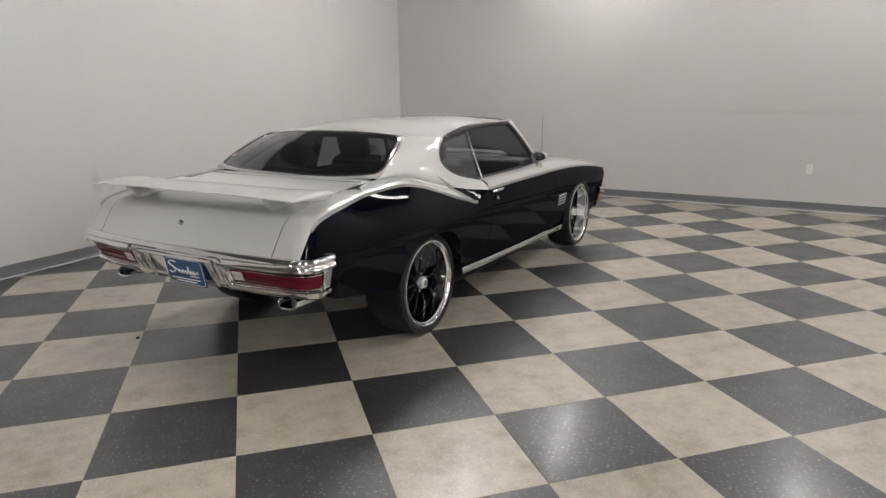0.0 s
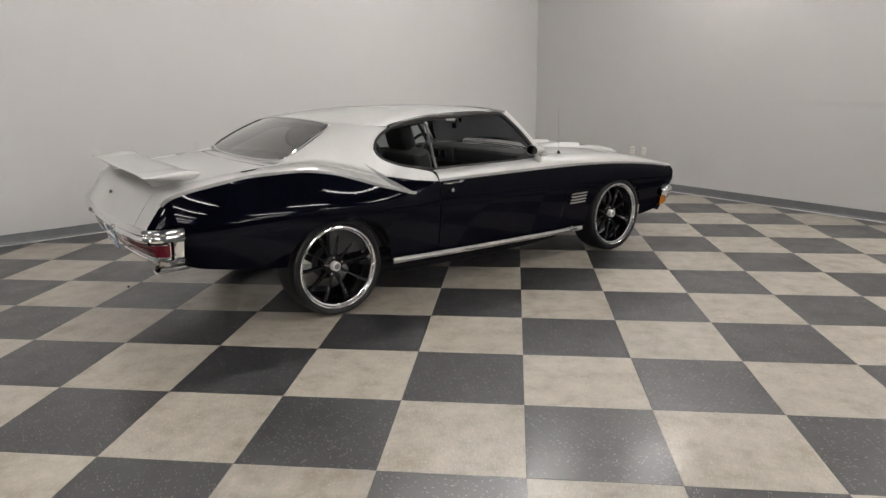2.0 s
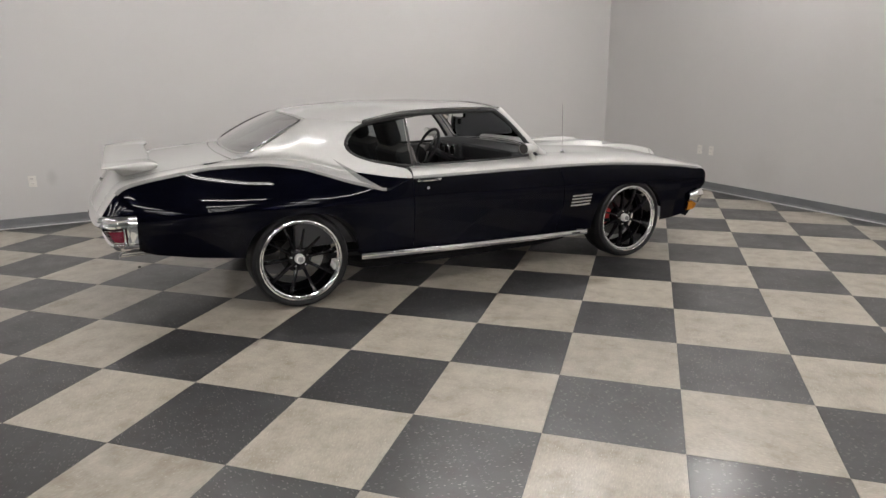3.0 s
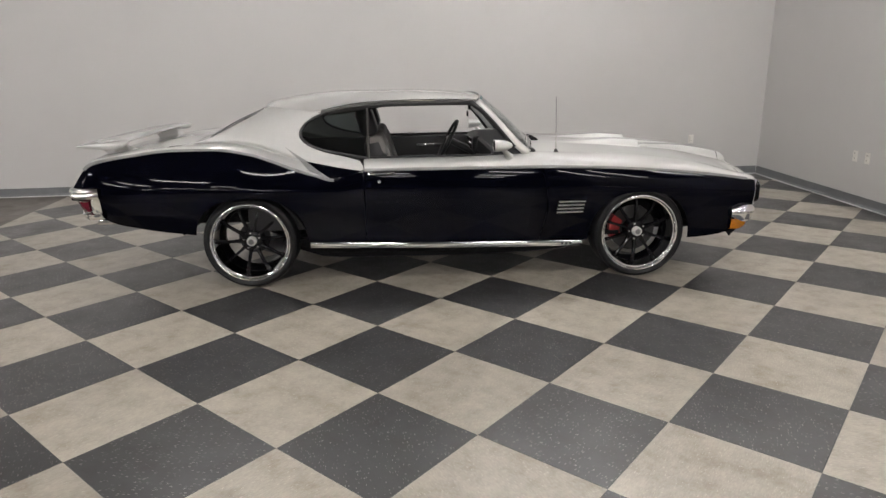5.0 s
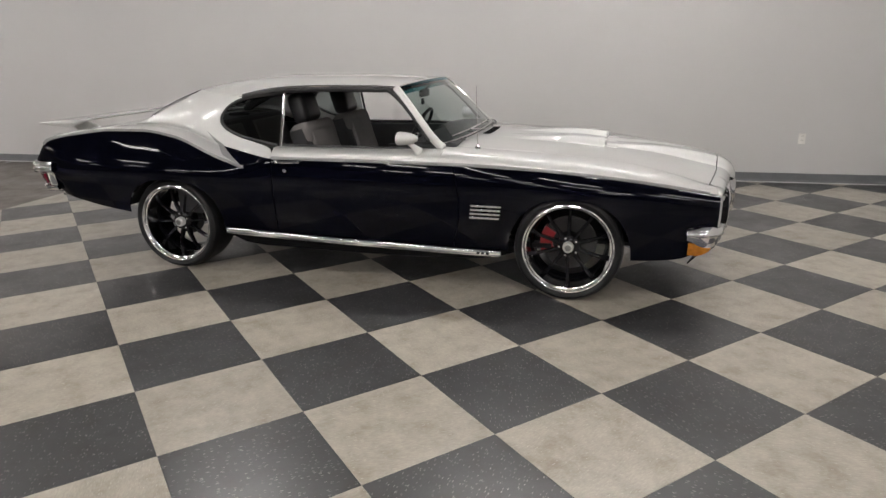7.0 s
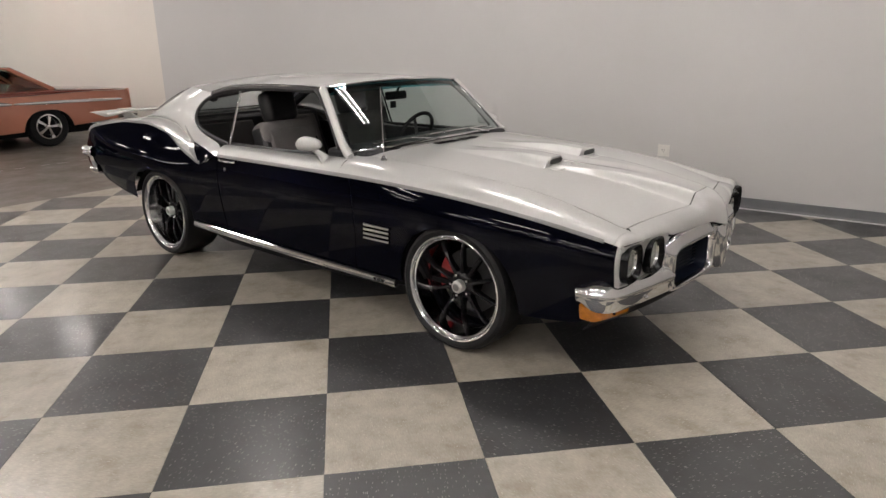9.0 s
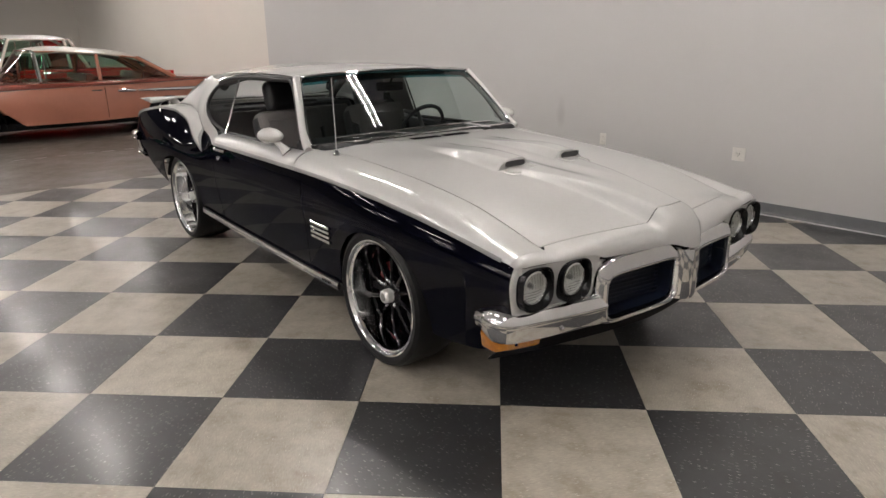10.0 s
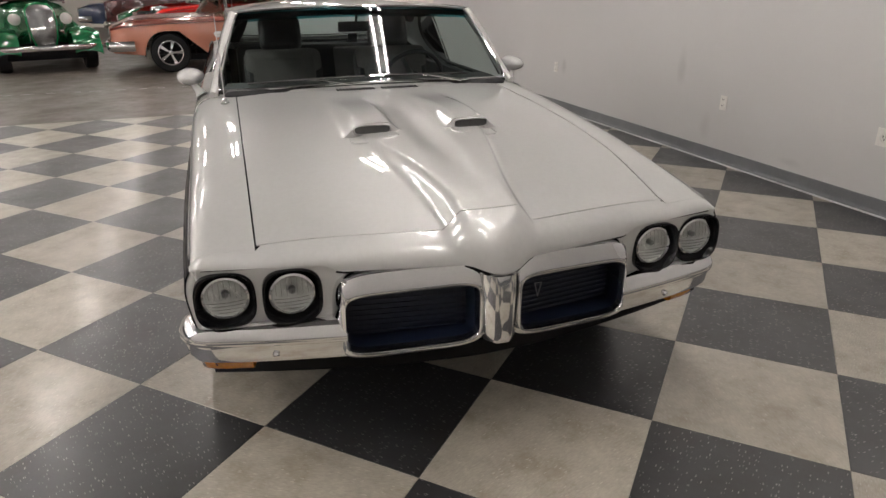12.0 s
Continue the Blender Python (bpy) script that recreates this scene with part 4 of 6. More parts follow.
def headlamp(parent, x, y, z, sign):
    """A round sealed-beam lamp in a rounded square black bezel."""
    def ring(r, e, dx):
        pts = []
        for t in np.linspace(0, 2 * math.pi, 36, endpoint=False):
            c, s = math.cos(t), math.sin(t)
            pts.append((x + dx, y + r * math.copysign(abs(c) ** e, c), z + r * math.copysign(abs(s) ** e, s)))
        return pts
    bm = bmesh.new()
    rings = [[bm.verts.new(p) for p in q] for q in (ring(0.083, 0.66, -0.030), ring(0.084, 0.66, 0.010), ring(0.080, 0.70, 0.012), ring(0.069, 1.0, -0.016), ring(0.0675, 1.0, -0.034))]
    for a, b in zip(rings, rings[1:]):
        for j in range(36):
            bm.faces.new((a[j], a[(j + 1) % 36], b[(j + 1) % 36], b[j]))
    top = part("headlight", bm, M_GLOSSBLACK, parent, "round sealed-beam headlight in black bezel")
    part("lamp_pod", lathe_bm([(0.076, 0.0), (0.074, -0.05), (0.0, -0.056)], 30, axis="x", at=(x - 0.008, y, z)), M_MATTBLACK, top)
    x -= 0.012
    part("retaining_ring", lathe_bm([(0.058, 0.0), (0.067, 0.002), (0.066, 0.010), (0.060, 0.012), (0.057, 0.004)], 36, axis="x", at=(x - 0.006, y, z)), M_CHROME, top, "chrome lamp ring")
    part("reflector", lathe_bm([(0.058, 0.002), (0.051, -0.012), (0.040, -0.024), (0.025, -0.034), (0.011, -0.039), (0.0, -0.040)], 30, axis="x", at=(x - 0.004, y, z)), M_REFLECTOR, top, "bright lamp reflector")
    lens = part("lens", lathe_bm([(0.058, 0.0), (0.048, 0.005), (0.026, 0.009), (0.0, 0.0105)], 30, axis="x", at=(x - 0.004, y, z)), M_LENS, top, "fluted clear glass lens")
    lens.visible_shadow = False
    # moulded flutes: upright ribs above, level bars below
    for k in range(-3, 4):
        yy = 0.0150 * k
        zt = math.sqrt(max(0.055**2 - yy**2, 0.0002))
        f = part("flute", tube_bm([(x + 0.0055 - 0.0095 * ((yy**2 + q**2) / 0.058**2), y + yy, z + q) for q in np.linspace(0.0, zt * 0.96, 6)], 0.0007, 5), M_FLUTE, top)
        f.visible_shadow = False
    for k in range(1, 5):
        zz = -0.0112 * k
        half = math.sqrt(max(0.055**2 - zz**2, 0.0002))
        f = part("flute", tube_bm([(x + 0.0055 - 0.0095 * ((zz**2 + q**2) / 0.058**2), y + q, z + zz) for q in np.linspace(-half * 0.95, half * 0.95, 7)], 0.0010, 5), M_FLUTE, top)
        f.visible_shadow = False
    part("bulb_shield", lathe_bm([(0.0, 0.006), (0.009, 0.004), (0.011, -0.014)], 16, axis="x", at=(x - 0.012, y, z + 0.006)), M_STEEL, top)


def ws_base(h):
    q = abs(h) / 0.78
    return np.array((0.705 - 0.125 * q**2.2, h, 0.972 - 0.032 * q**2))


def ws_top(h):
    q = abs(h) / 0.64
    return np.array((0.315 - 0.075 * q**2.2, h, 1.322 - 0.022 * q**2))


def rw_top(h):
    q = abs(h) / 0.595
    return np.array((-1.315 + 0.06 * q**2.2, h, 1.288 - 0.02 * q**2))


def rw_base(h):
    q = abs(h) / 0.69
    return np.array((-1.735 + 0.05 * q**2.2, h, 1.042 + 0.012 * q**2))


def roof_and_glass(car):
    hr = spline([-1.30, -1.255, -1.06, -0.87, -0.3, 0.1, 0.245, 0.30], [0.593, 0.602, 0.652, 0.678, 0.682, 0.668, 0.652, 0.64])
    zr = spline([-1.30, -1.255, -1.06, -0.87, -0.3, 0.1, 0.245, 0.30], [1.262, 1.268, 1.25, 1.238, 1.302, 1.302, 1.292, 1.285])
    zc = spline([-1.32, -1.245, -1.03, -0.69, -0.26, 0.08, 0.27, 0.33], [1.283, 1.303, 1.335, 1.354, 1.354, 1.338, 1.318, 1.312])
    rows = []
    for u in np.linspace(0, 1, 40):
        row = []
        for v in np.linspace(-1, 1, 33):
            x0, x1 = rw_top(v * 0.592)[0], ws_top(v * 0.64)[0]
            x = x0 + (x1 - x0) * u
            h, e = hr(x), zr(x)
            row.append((x, v * h, e + (zc(x) - e) * (1 - abs(v) ** 2.6)))
        rows.append(row)
    roof = panel("roof", rows, M_SILVER, car, "silver steel roof", thick=0.006, angle=60)
    rows2 = [[(p[0], p[1] * 0.985, p[2] - 0.03) for p in r] for r in rows]
    panel("headliner", rows2, M_MATTBLACK, roof, "black headliner", thick=0.004)

    def pane(name, lo, hi, hl, hh, mat, label, bulge, cut, frame_mat, frame_label):
        def at(v, u):
            t = (u + 1) / 2
            a, b = lo(v * hl), hi(v * hh)
            p = a + (b - a) * t
            p[2] += bulge * math.sin(math.pi * t)
            return p
        rows = [[at(v * (1 - cut * abs(u) ** 7), u * (1 - 1.7 * cut * abs(v) ** 7)) for v in np.linspace(-1, 1, 41)] for u in np.linspace(-1, 1, 25)]
        ob = panel(name, rows, mat, car, label, thick=0)
        ob.visible_shadow = False
        edge = [r[0] for r in rows] + rows[-1][1:] + [r[-1] for r in rows[-2::-1]] + rows[0][-2:0:-1]
        part("reveal_moulding", tube_bm(edge, 0.0075, 6, closed=True), M_CHROME, ob, "chrome reveal moulding")
        us, vs = np.linspace(-1, 1, 25), np.linspace(-1, 1, 41)
        outer = [at(-1.02, u) for u in us] + [at(v, 1.03) for v in vs[1:]] + [at(1.02, u) for u in us[-2::-1]] + [at(v, -1.03) for v in vs[-2:0:-1]]
        ring = [[p + np.array((0, 0, -0.004)) for p in outer], [p + np.array((0, 0, -0.004)) for p in edge]]
        panel("glass_surround", ring, frame_mat, ob, frame_label, thick=0.004, closed=True)
        return ob

    ws = pane("windscreen", ws_base, ws_top, 0.775, 0.635, M_GLASS, "clear laminated windscreen", 0.012, 0.022, M_TRIM, "black glass surround")
    # blue-green shade band along the top of the windscreen
    rows = []
    for t in np.linspace(0.84, 0.99, 5):
        rows.append([ws_base(v * 0.77) + (ws_top(v * 0.63) - ws_base(v * 0.77)) * t + np.array((-0.004, 0, 0.006)) for v in np.linspace(-0.98, 0.98, 21)])
    sb = panel("shade_band", rows, M_SHADE, ws, "blue sun shade band", thick=0)
    sb.visible_shadow = False
    pane("rear_window", rw_base, rw_top, 0.703, 0.592, M_REARTINT, "dark tinted rear window", 0.016, 0.06, M_SILVER, "silver glass surround")
    # wipers
    for y0, y1 in ((-0.62, -0.05), (-0.02, 0.52)):
        pts = [tuple(ws_base(y) + np.array((-0.02, 0, 0.028))) for y in np.linspace(y0, y1, 8)]
        w = part("wiper", tube_bm(pts, 0.006, 6), M_CHROME, car, "bright wiper blade")
        mid = (y0 + y1) / 2
        a = ws_base(y1 - 0.02)
        part("wiper_arm", tube_bm([tuple(ws_base(mid) + np.array((-0.012, 0, 0.03))), tuple(ws_base(mid + 0.12) + np.array((0.01, 0, 0.014))), tuple(ws_base(mid + 0.22) + np.array((0.025, 0, -0.004)))], 0.005, 6), M_CHROME, w)
    # inside mirror
    m = part("inside_mirror", box_bm((0.025, 0.20, 0.055), (0.245, 0.0, 1.215), 0.012), M_GLOSSBLACK, car, "black inside mirror")
    part("mirror_face", box_bm((0.003, 0.185, 0.043), (0.231, 0.0, 1.215), 0.001), M_MIRROR, m, "mirror glass")
    part("stem", tube_bm([(0.25, 0, 1.235), (0.30, 0, 1.30)], 0.008, 6), M_GLOSSBLACK, m)
    part("air_freshener", box_bm((0.012, 0.05, 0.045), (0.235, -0.02, 1.155), 0.004), M_MATTBLACK, m, "black hanging tag")
    # aerial on the passenger fender
    a = part("aerial", lathe_bm([(0.0, 0.022), (0.009, 0.02), (0.016, 0.004), (0.02, 0.0), (0.02, -0.006)], 14, axis="z", at=(0.81, -0.735, 0.925)), M_CHROME, car, "chrome aerial base")
    part("mast", tube_bm([(0.81, -0.735, 0.94), (0.806, -0.735, 1.10), (0.80, -0.735, 1.315)], [0.0032, 0.0028, 0.002], 6), M_CHROME, a, "thin chrome mast")


def deck_and_tail(car):
    xs = list(np.linspace(-1.74, -2.42, 22)) + list(np.linspace(-2.44, -2.655, 16))
    rows = []
    for x in xs:
        half = 0.654 + 0.036 * smooth01(-1.95, -2.5, x)
        row = []
        for v in np.linspace(-1, 1, 35):
            y = v * half
            xx = x
            if x > -1.8:
                xx = x + (rw_base(y)[0] - 0.012 + 1.74) * (1 - (-1.74 - x) / 0.06) if x > -1.8 else x
            row.append(bend((xx, y, deck_z(x) + 0.006 * (1 - v * v))))
        rows.append(row)
    lid = panel("boot_lid", rows, M_SILVER, car, "silver boot lid", angle=60)
    for sign in (-1, 1):
        pts = [bend((x, sign * (0.657 + 0.0355 * smooth01(-1.95, -2.5, x)), deck_z(x) - 0.006)) for x in np.linspace(-1.80, -2.64, 30)]
        part("lid_gap", tube_bm(pts, 0.004, 6), M_MATTBLACK, lid)
    part("lid_gap", tube_bm([bend((-2.655, y, 0.742)) for y in np.linspace(-0.85, 0.85, 31)], 0.006, 6), M_MATTBLACK, lid)
    part("lid_gap", tube_bm([(rw_base(y)[0] - 0.085, y, deck_z(-1.82) + 0.003) for y in np.linspace(-0.63, 0.63, 21)], 0.0035, 6), M_MATTBLACK, lid)
    rows = [[(x, v * 0.735, deck_z(x) - 0.012 - 0.02 * abs(v) ** 3) for v in np.linspace(-1, 1, 15)] for x in np.linspace(-1.60, -2.0, 5)]
    panel("window_channel", rows, M_SILVER, lid, "silver channel below the rear glass")
    lk = part("boot_lock", lathe_bm([(0.0, -0.012), (0.012, -0.011), (0.019, -0.004), (0.02, 0.01)], 20, axis="x"), M_CHROME, lid, "chrome boot lock")
    lk.matrix_local = pose(-2.575, -0.005, 0.868, 0, -38, 0)
    # wing on two pedestals: thin trailing edge, blunt nose, fuller drooped ends
    rows = []
    qs = [0.0, 0.12, 0.3, 0.5, 0.68, 0.8, 0.9, 0.96, 0.99, 1.0]

    def fullness(q):
        return 0.12 + 0.88 * (q / 0.72) ** 0.85 if q < 0.72 else math.sqrt(max(0.0, 1 - ((q - 0.72) / 0.28) ** 2))
    for v in np.sin(np.linspace(-math.pi / 2, math.pi / 2, 61)):
        a = abs(v)
        lead = -2.268 + 0.036 * smooth01(0.62, 0.97, a)
        trail = -2.548 + 0.006 * a
        th = (0.024 + 0.032 * smooth01(0.66, 0.97, a)) * math.sqrt(max(0.02, 1 - (max(a - 0.965, 0) / 0.035) ** 2))
        zc = 1.043 - 0.006 * smooth01(0.7, 1.0, a)
        row = [(trail + (lead - trail) * q, v * 0.803, zc + 0.35 * th * fullness(q) + 0.004 * q) for q in qs]
        row += [(trail + (lead - trail) * q, v * 0.803, zc - 0.65 * th * fullness(q) + 0.004 * q) for q in qs[-2::-1]]
        rows.append(row)
    wing = panel("wing", rows, M_SILVER, car, "silver boot lid wing", thick=0, out=(-2.4, 0, 1.036), closed=True, angle=50)
    for e in (0, -1):
        bm = bmesh.new()
        bm.faces.new([bm.verts.new(p) for p in rows[e]])
        part("wing_tip", bm, M_SILVER, wing)
    for sign in (-1, 1):
        rows = []
        for k in np.linspace(0, 1, 7):
            x0, x1 = -2.438 - 0.068 * k, -2.212 - 0.10 * k
            row = []
            for t in np.linspace(0, 2 * math.pi, 24, endpoint=False):
                c, q = math.cos(t), math.sin(t)
                x = (x0 + x1) / 2 + (x1 - x0) / 2 * math.copysign(abs(c) ** 0.7, c)
                low = deck_z(x) - 0.006
                row.append((x, sign * (0.538 + 0.022 * k) + 0.024 * q * (1 - 0.25 * k), low + (1.030 - low) * k))
            rows.append(row)
        panel("pedestal", rows, M_SILVER, wing, "silver wing pedestal", thick=0, out=(-2.38, sign * 0.55, 0.97), closed=True)


def sweep(stations, profile_of, closed=False):
    """Rows of a profile (out, z) carried along a plan line of (x, y, nx, ny)."""
    rows = []
    for k, (x, y, nx, ny) in enumerate(stations):
        rows.append([(x + nx * o, y + ny * o, z) for o, z in profile_of(k)])
    return rows


def plan_line(pts, n):
    p = path3([(a, b, 0) for a, b in pts], n)
    out = []
    for i in range(n):
        d = p[min(i + 1, n - 1)] - p[max(i - 1, 0)]
        d /= np.linalg.norm(d)
        out.append((p[i][0], p[i][1], d[1], -d[0]))
    return out


def bumpers(car):
    # rear bumper: runs from one flank round the tail to the other, undercut towards its foot
    half = [(-2.395, 0.893), (-2.45, 0.899), (-2.515, 0.896), (-2.572, 0.860), (-2.598, 0.77), (-2.618, 0.6), (-2.632, 0.42), (-2.638, 0.2), (-2.640, 0.0)]
    pts = [(x, -y) for x, y in half] + [(x, y) for x, y in half[-2::-1]]
    n = 221
    line = plan_line(pts, n)
    if line[n // 2][2] > 0:
        line = [(x, y, -a, -b) for x, y, a, b in line]

    def under(st, z):
        return (0.40 * abs(st[2]) + 0.16 * abs(st[3])) * max(0.0, 0.715 - z)

    def prof(k):
        st = line[k]
        y = abs(st[1])
        lamp = smooth01(0.375, 0.395, y) * (1 - smooth01(-2.462, -2.450, st[0]))
        mid = 1 - smooth01(0.28, 0.37, y)
        dent = 0.026 * lamp
        p = [(-0.02, 0.764), (0.010, 0.764), (0.024, 0.756), (0.030, 0.740), (0.020, 0.727), (0.022, 0.720), (0.034, 0.708), (0.031, 0.694), (0.014, 0.685)]
        p += [(0.013 - dent, 0.679), (0.013 - dent, 0.592), (0.014, 0.586)]
        p += [(0.026, 0.578), (0.024, 0.560), (0.010, 0.540), (-0.03, 0.528)]
        q = []
        for o, z in p:
            o2 = o - 0.020 * mid * (1 if z < 0.715 else 0) + (0.010 * mid if 0.58 < z < 0.70 else 0)
            q.append((o2 - under(st, z), z))
        return q
    rb = panel("rear_bumper", sweep(line, prof), M_CHROME, car, "chrome rear bumper with inset tail lamps", thick=0.005, angle=40)
    for sign in (-1, 1):
        seg = [st for st in line if sign * st[1] > 0.40 and st[0] < -2.468]

        def strip(rows_of, stations):
            return sweep(stations, lambda k: [(o - under(stations[k], z), z) for o, z in rows_of])
        lamp = panel("tail_light", strip(((-0.014, 0.676), (0.002, 0.673), (0.007, 0.660), (0.007, 0.610), (0.002, 0.598), (-0.014, 0.595)), seg), M_RED, rb, "long red tail light lens", thick=0.003)
        inner = [st for st in line if 0.41 < sign * st[1] < 0.485]
        panel("reversing_lens", strip(((0.005, 0.662), (0.0095, 0.659), (0.0095, 0.612), (0.005, 0.609)), inner), M_WHITE_LENS, lamp, "clear reversing lens", thick=0.002)
        for z in (0.674, 0.597, 0.637):
            wide = 0.003 if z != 0.637 else 0.0008
            panel("lens_frame", strip(((0.002, z + wide), (0.012, z + wide * 0.6), (0.012, z - wide * 0.6), (0.002, z - wide)), seg), M_CHROME if z != 0.637 else M_RED, lamp, "chrome lens frame" if z != 0.637 else "", thick=0.001)
        # rounded uprights beside the plate and the bolt above each lamp
        for y, w in ((0.345, 0.030), (0.255, 0.022)):
            pts = [(-2.640 + 0.40 * (0.715 - z) - 0.004 * math.sin(math.pi * (z - 0.545) / 0.165), sign * (y + 0.03 * (0.71 - z)), z) for z in np.linspace(0.545, 0.71, 9)]
            part("bumper_rib", tube_bm(pts, [w * (0.55 + 0.45 * math.sin(math.pi * k / 8)) for k in range(9)], 12, flat=0.45, up=(1, 0, 0)), M_CHROME, rb)
        part("bumper_bolt", lathe_bm([(0.0, -0.012), (0.012, -0.009), (0.014, 0.004)], 14, axis="x", at=(-2.660, sign * 0.365, 0.716)), M_CHROME, rb)
    plate = part("dealer_plate", box_bm((0.006, 0.305, 0.155), (0, 0, 0), 0.002), M_BLUE, car, "blue dealer plate with white script")
    ring = []
    for t in np.linspace(0, 2 * math.pi, 48, endpoint=False):
        c, q = math.cos(t), math.sin(t)
        ring.append((-0.0035, 0.147 * math.copysign(abs(c) ** 0.18, c), 0.072 * math.copysign(abs(q) ** 0.18, q)))
    part("plate_border", tube_bm(ring, 0.0014, 5, closed=True, up=(1, 0, 0)), M_WHITE, plate, "thin white border")
    # script shown as plain strokes
    strokes = ([(0.055, 0.052), (0.10, 0.056), (0.118, 0.040), (0.085, 0.022), (0.072, 0.002), (0.10, -0.014), (0.125, -0.006)],
               [(0.088, 0.018), (0.05, 0.006), (0.046, -0.008), (0.034, 0.010), (0.024, -0.008), (0.010, 0.012), (0.004, -0.008), (-0.012, 0.010), (-0.02, -0.01), (-0.03, 0.012)],
               [(-0.034, 0.034), (-0.042, -0.010), (-0.052, 0.010), (-0.062, -0.010), (-0.074, 0.012), (-0.082, -0.010), (-0.098, 0.008), (-0.112, -0.004)])
    for st in strokes:
        pts = path3([(-0.0042, y, z) for y, z in st], 10 * len(st))
        part("script_stroke", tube_bm(pts, 0.0034, 5), M_WHITE, plate, "white script stroke")
    for z, w, y in ((-0.022, 0.075, -0.075), (-0.042, 0.23, 0.0), (-0.057, 0.16, 0.0)):
        part("text_bar", box_bm((0.002, w, 0.006), (-0.0035, y, z)), M_WHITE, plate, "white bar of small print")
    plate.matrix_local = pose(-2.618, -0.05, 0.612, 0, -10, 0)
    # front bumper ends
    for sign in (-1, 1):
        pts = [(2.10, 0.890), (2.18, 0.893), (2.228, 0.880), (2.256, 0.845), (2.282, 0.755), (2.315, 0.61), (2.345, 0.45)]
        line2 = plan_line([(x, sign * y) for x, y in pts], 44)
        if line2[-1][2] < 0:
            line2 = [(x, y, -a, -b) for x, y, a, b in line2]
        k0 = [(-0.03, 0.526), (0.002, 0.525), (0.012, 0.520), (0.030, 0.490), (0.033, 0.478), (0.030, 0.470), (0.022, 0.463), (0.014, 0.420), (0.004, 0.404), (-0.03, 0.398)]
        def pf(k):
            x = line2[k][0]
            e = 1 - 0.55 * smooth01(2.20, 2.10, x)
            return [(o * e, 0.455 + (z - 0.455) * e + 0.012 * (1 - e)) for o, z in k0]
        fb = panel("front_bumper", sweep(line2, pf), M_CHROME, car, "chrome front bumper wing", thick=0.005, angle=40)
        part("bumper_bolt", lathe_bm([(0.0, 0.012), (0.009, 0.008), (0.011, 0.0)], 12, axis="x", at=(2.325, sign * 0.66, 0.43)), M_CHROME, fb)
        # side and turn lamp below
        lp = [s for s in line2 if s[0] > 2.105 and abs(s[1]) > 0.72]
        rows = sweep(lp, lambda k: [(o, 0.416 + (z - 0.39) * 1.1 * (1 + 0.4 * smooth01(2.255, 2.16, lp[k][0]))) for o, z in ((-0.06, 0.39), (-0.012, 0.389), (-0.006, 0.384), (-0.014, 0.348), (-0.022, 0.340), (-0.06, 0.338))])
        panel("turn_lamp", rows, M_AMBER, fb, "amber wraparound turn lamp", thick=0.003)
        # grille: chrome frame, dark recess, egg-crate bars
        grille(car, sign)
    # centre divider under the nose
    rows = []
    for z, w, x in ((0.660, 0.062, 2.452), (0.648, 0.070, 2.468), (0.60, 0.068, 2.474), (0.45, 0.060, 2.474), (0.425, 0.055, 2.462), (0.418, 0.05, 2.44)):
        row = []
        for v in np.linspace(-1, 1, 15):
            row.append((x - 0.035 * smooth01(0.25, 1.0, abs(v)) - 0.03 * smooth01(0.8, 1.0, abs(v)), v * w, z))
        rows.append(row)
    panel("nose_divider", rows, M_CHROME, car, "chrome centre divider", thick=0.006, angle=40)
    # valance under the bumper
    rows = []
    for t in np.linspace(0, 1, 6):
        rows.append([(2.40 - 0.16 * (abs(y) / 0.85) ** 1.6 - 0.12 * t, y, 0.41 - 0.13 * t) for y in np.linspace(-0.85, 0.85, 31)])
    panel("front_valance", rows, M_MATTBLACK, car, "black front valance", thick=0.006)
    rows = []
    for t in np.linspace(0, 1, 5):
        rows.append([bend((-2.515 + 0.12 * t, y, 0.565 - 0.06 * t)) for y in np.linspace(-0.82, 0.82, 31)])
    panel("rear_valance", rows, M_BLACK, car, "black rear valance", thick=0.006)


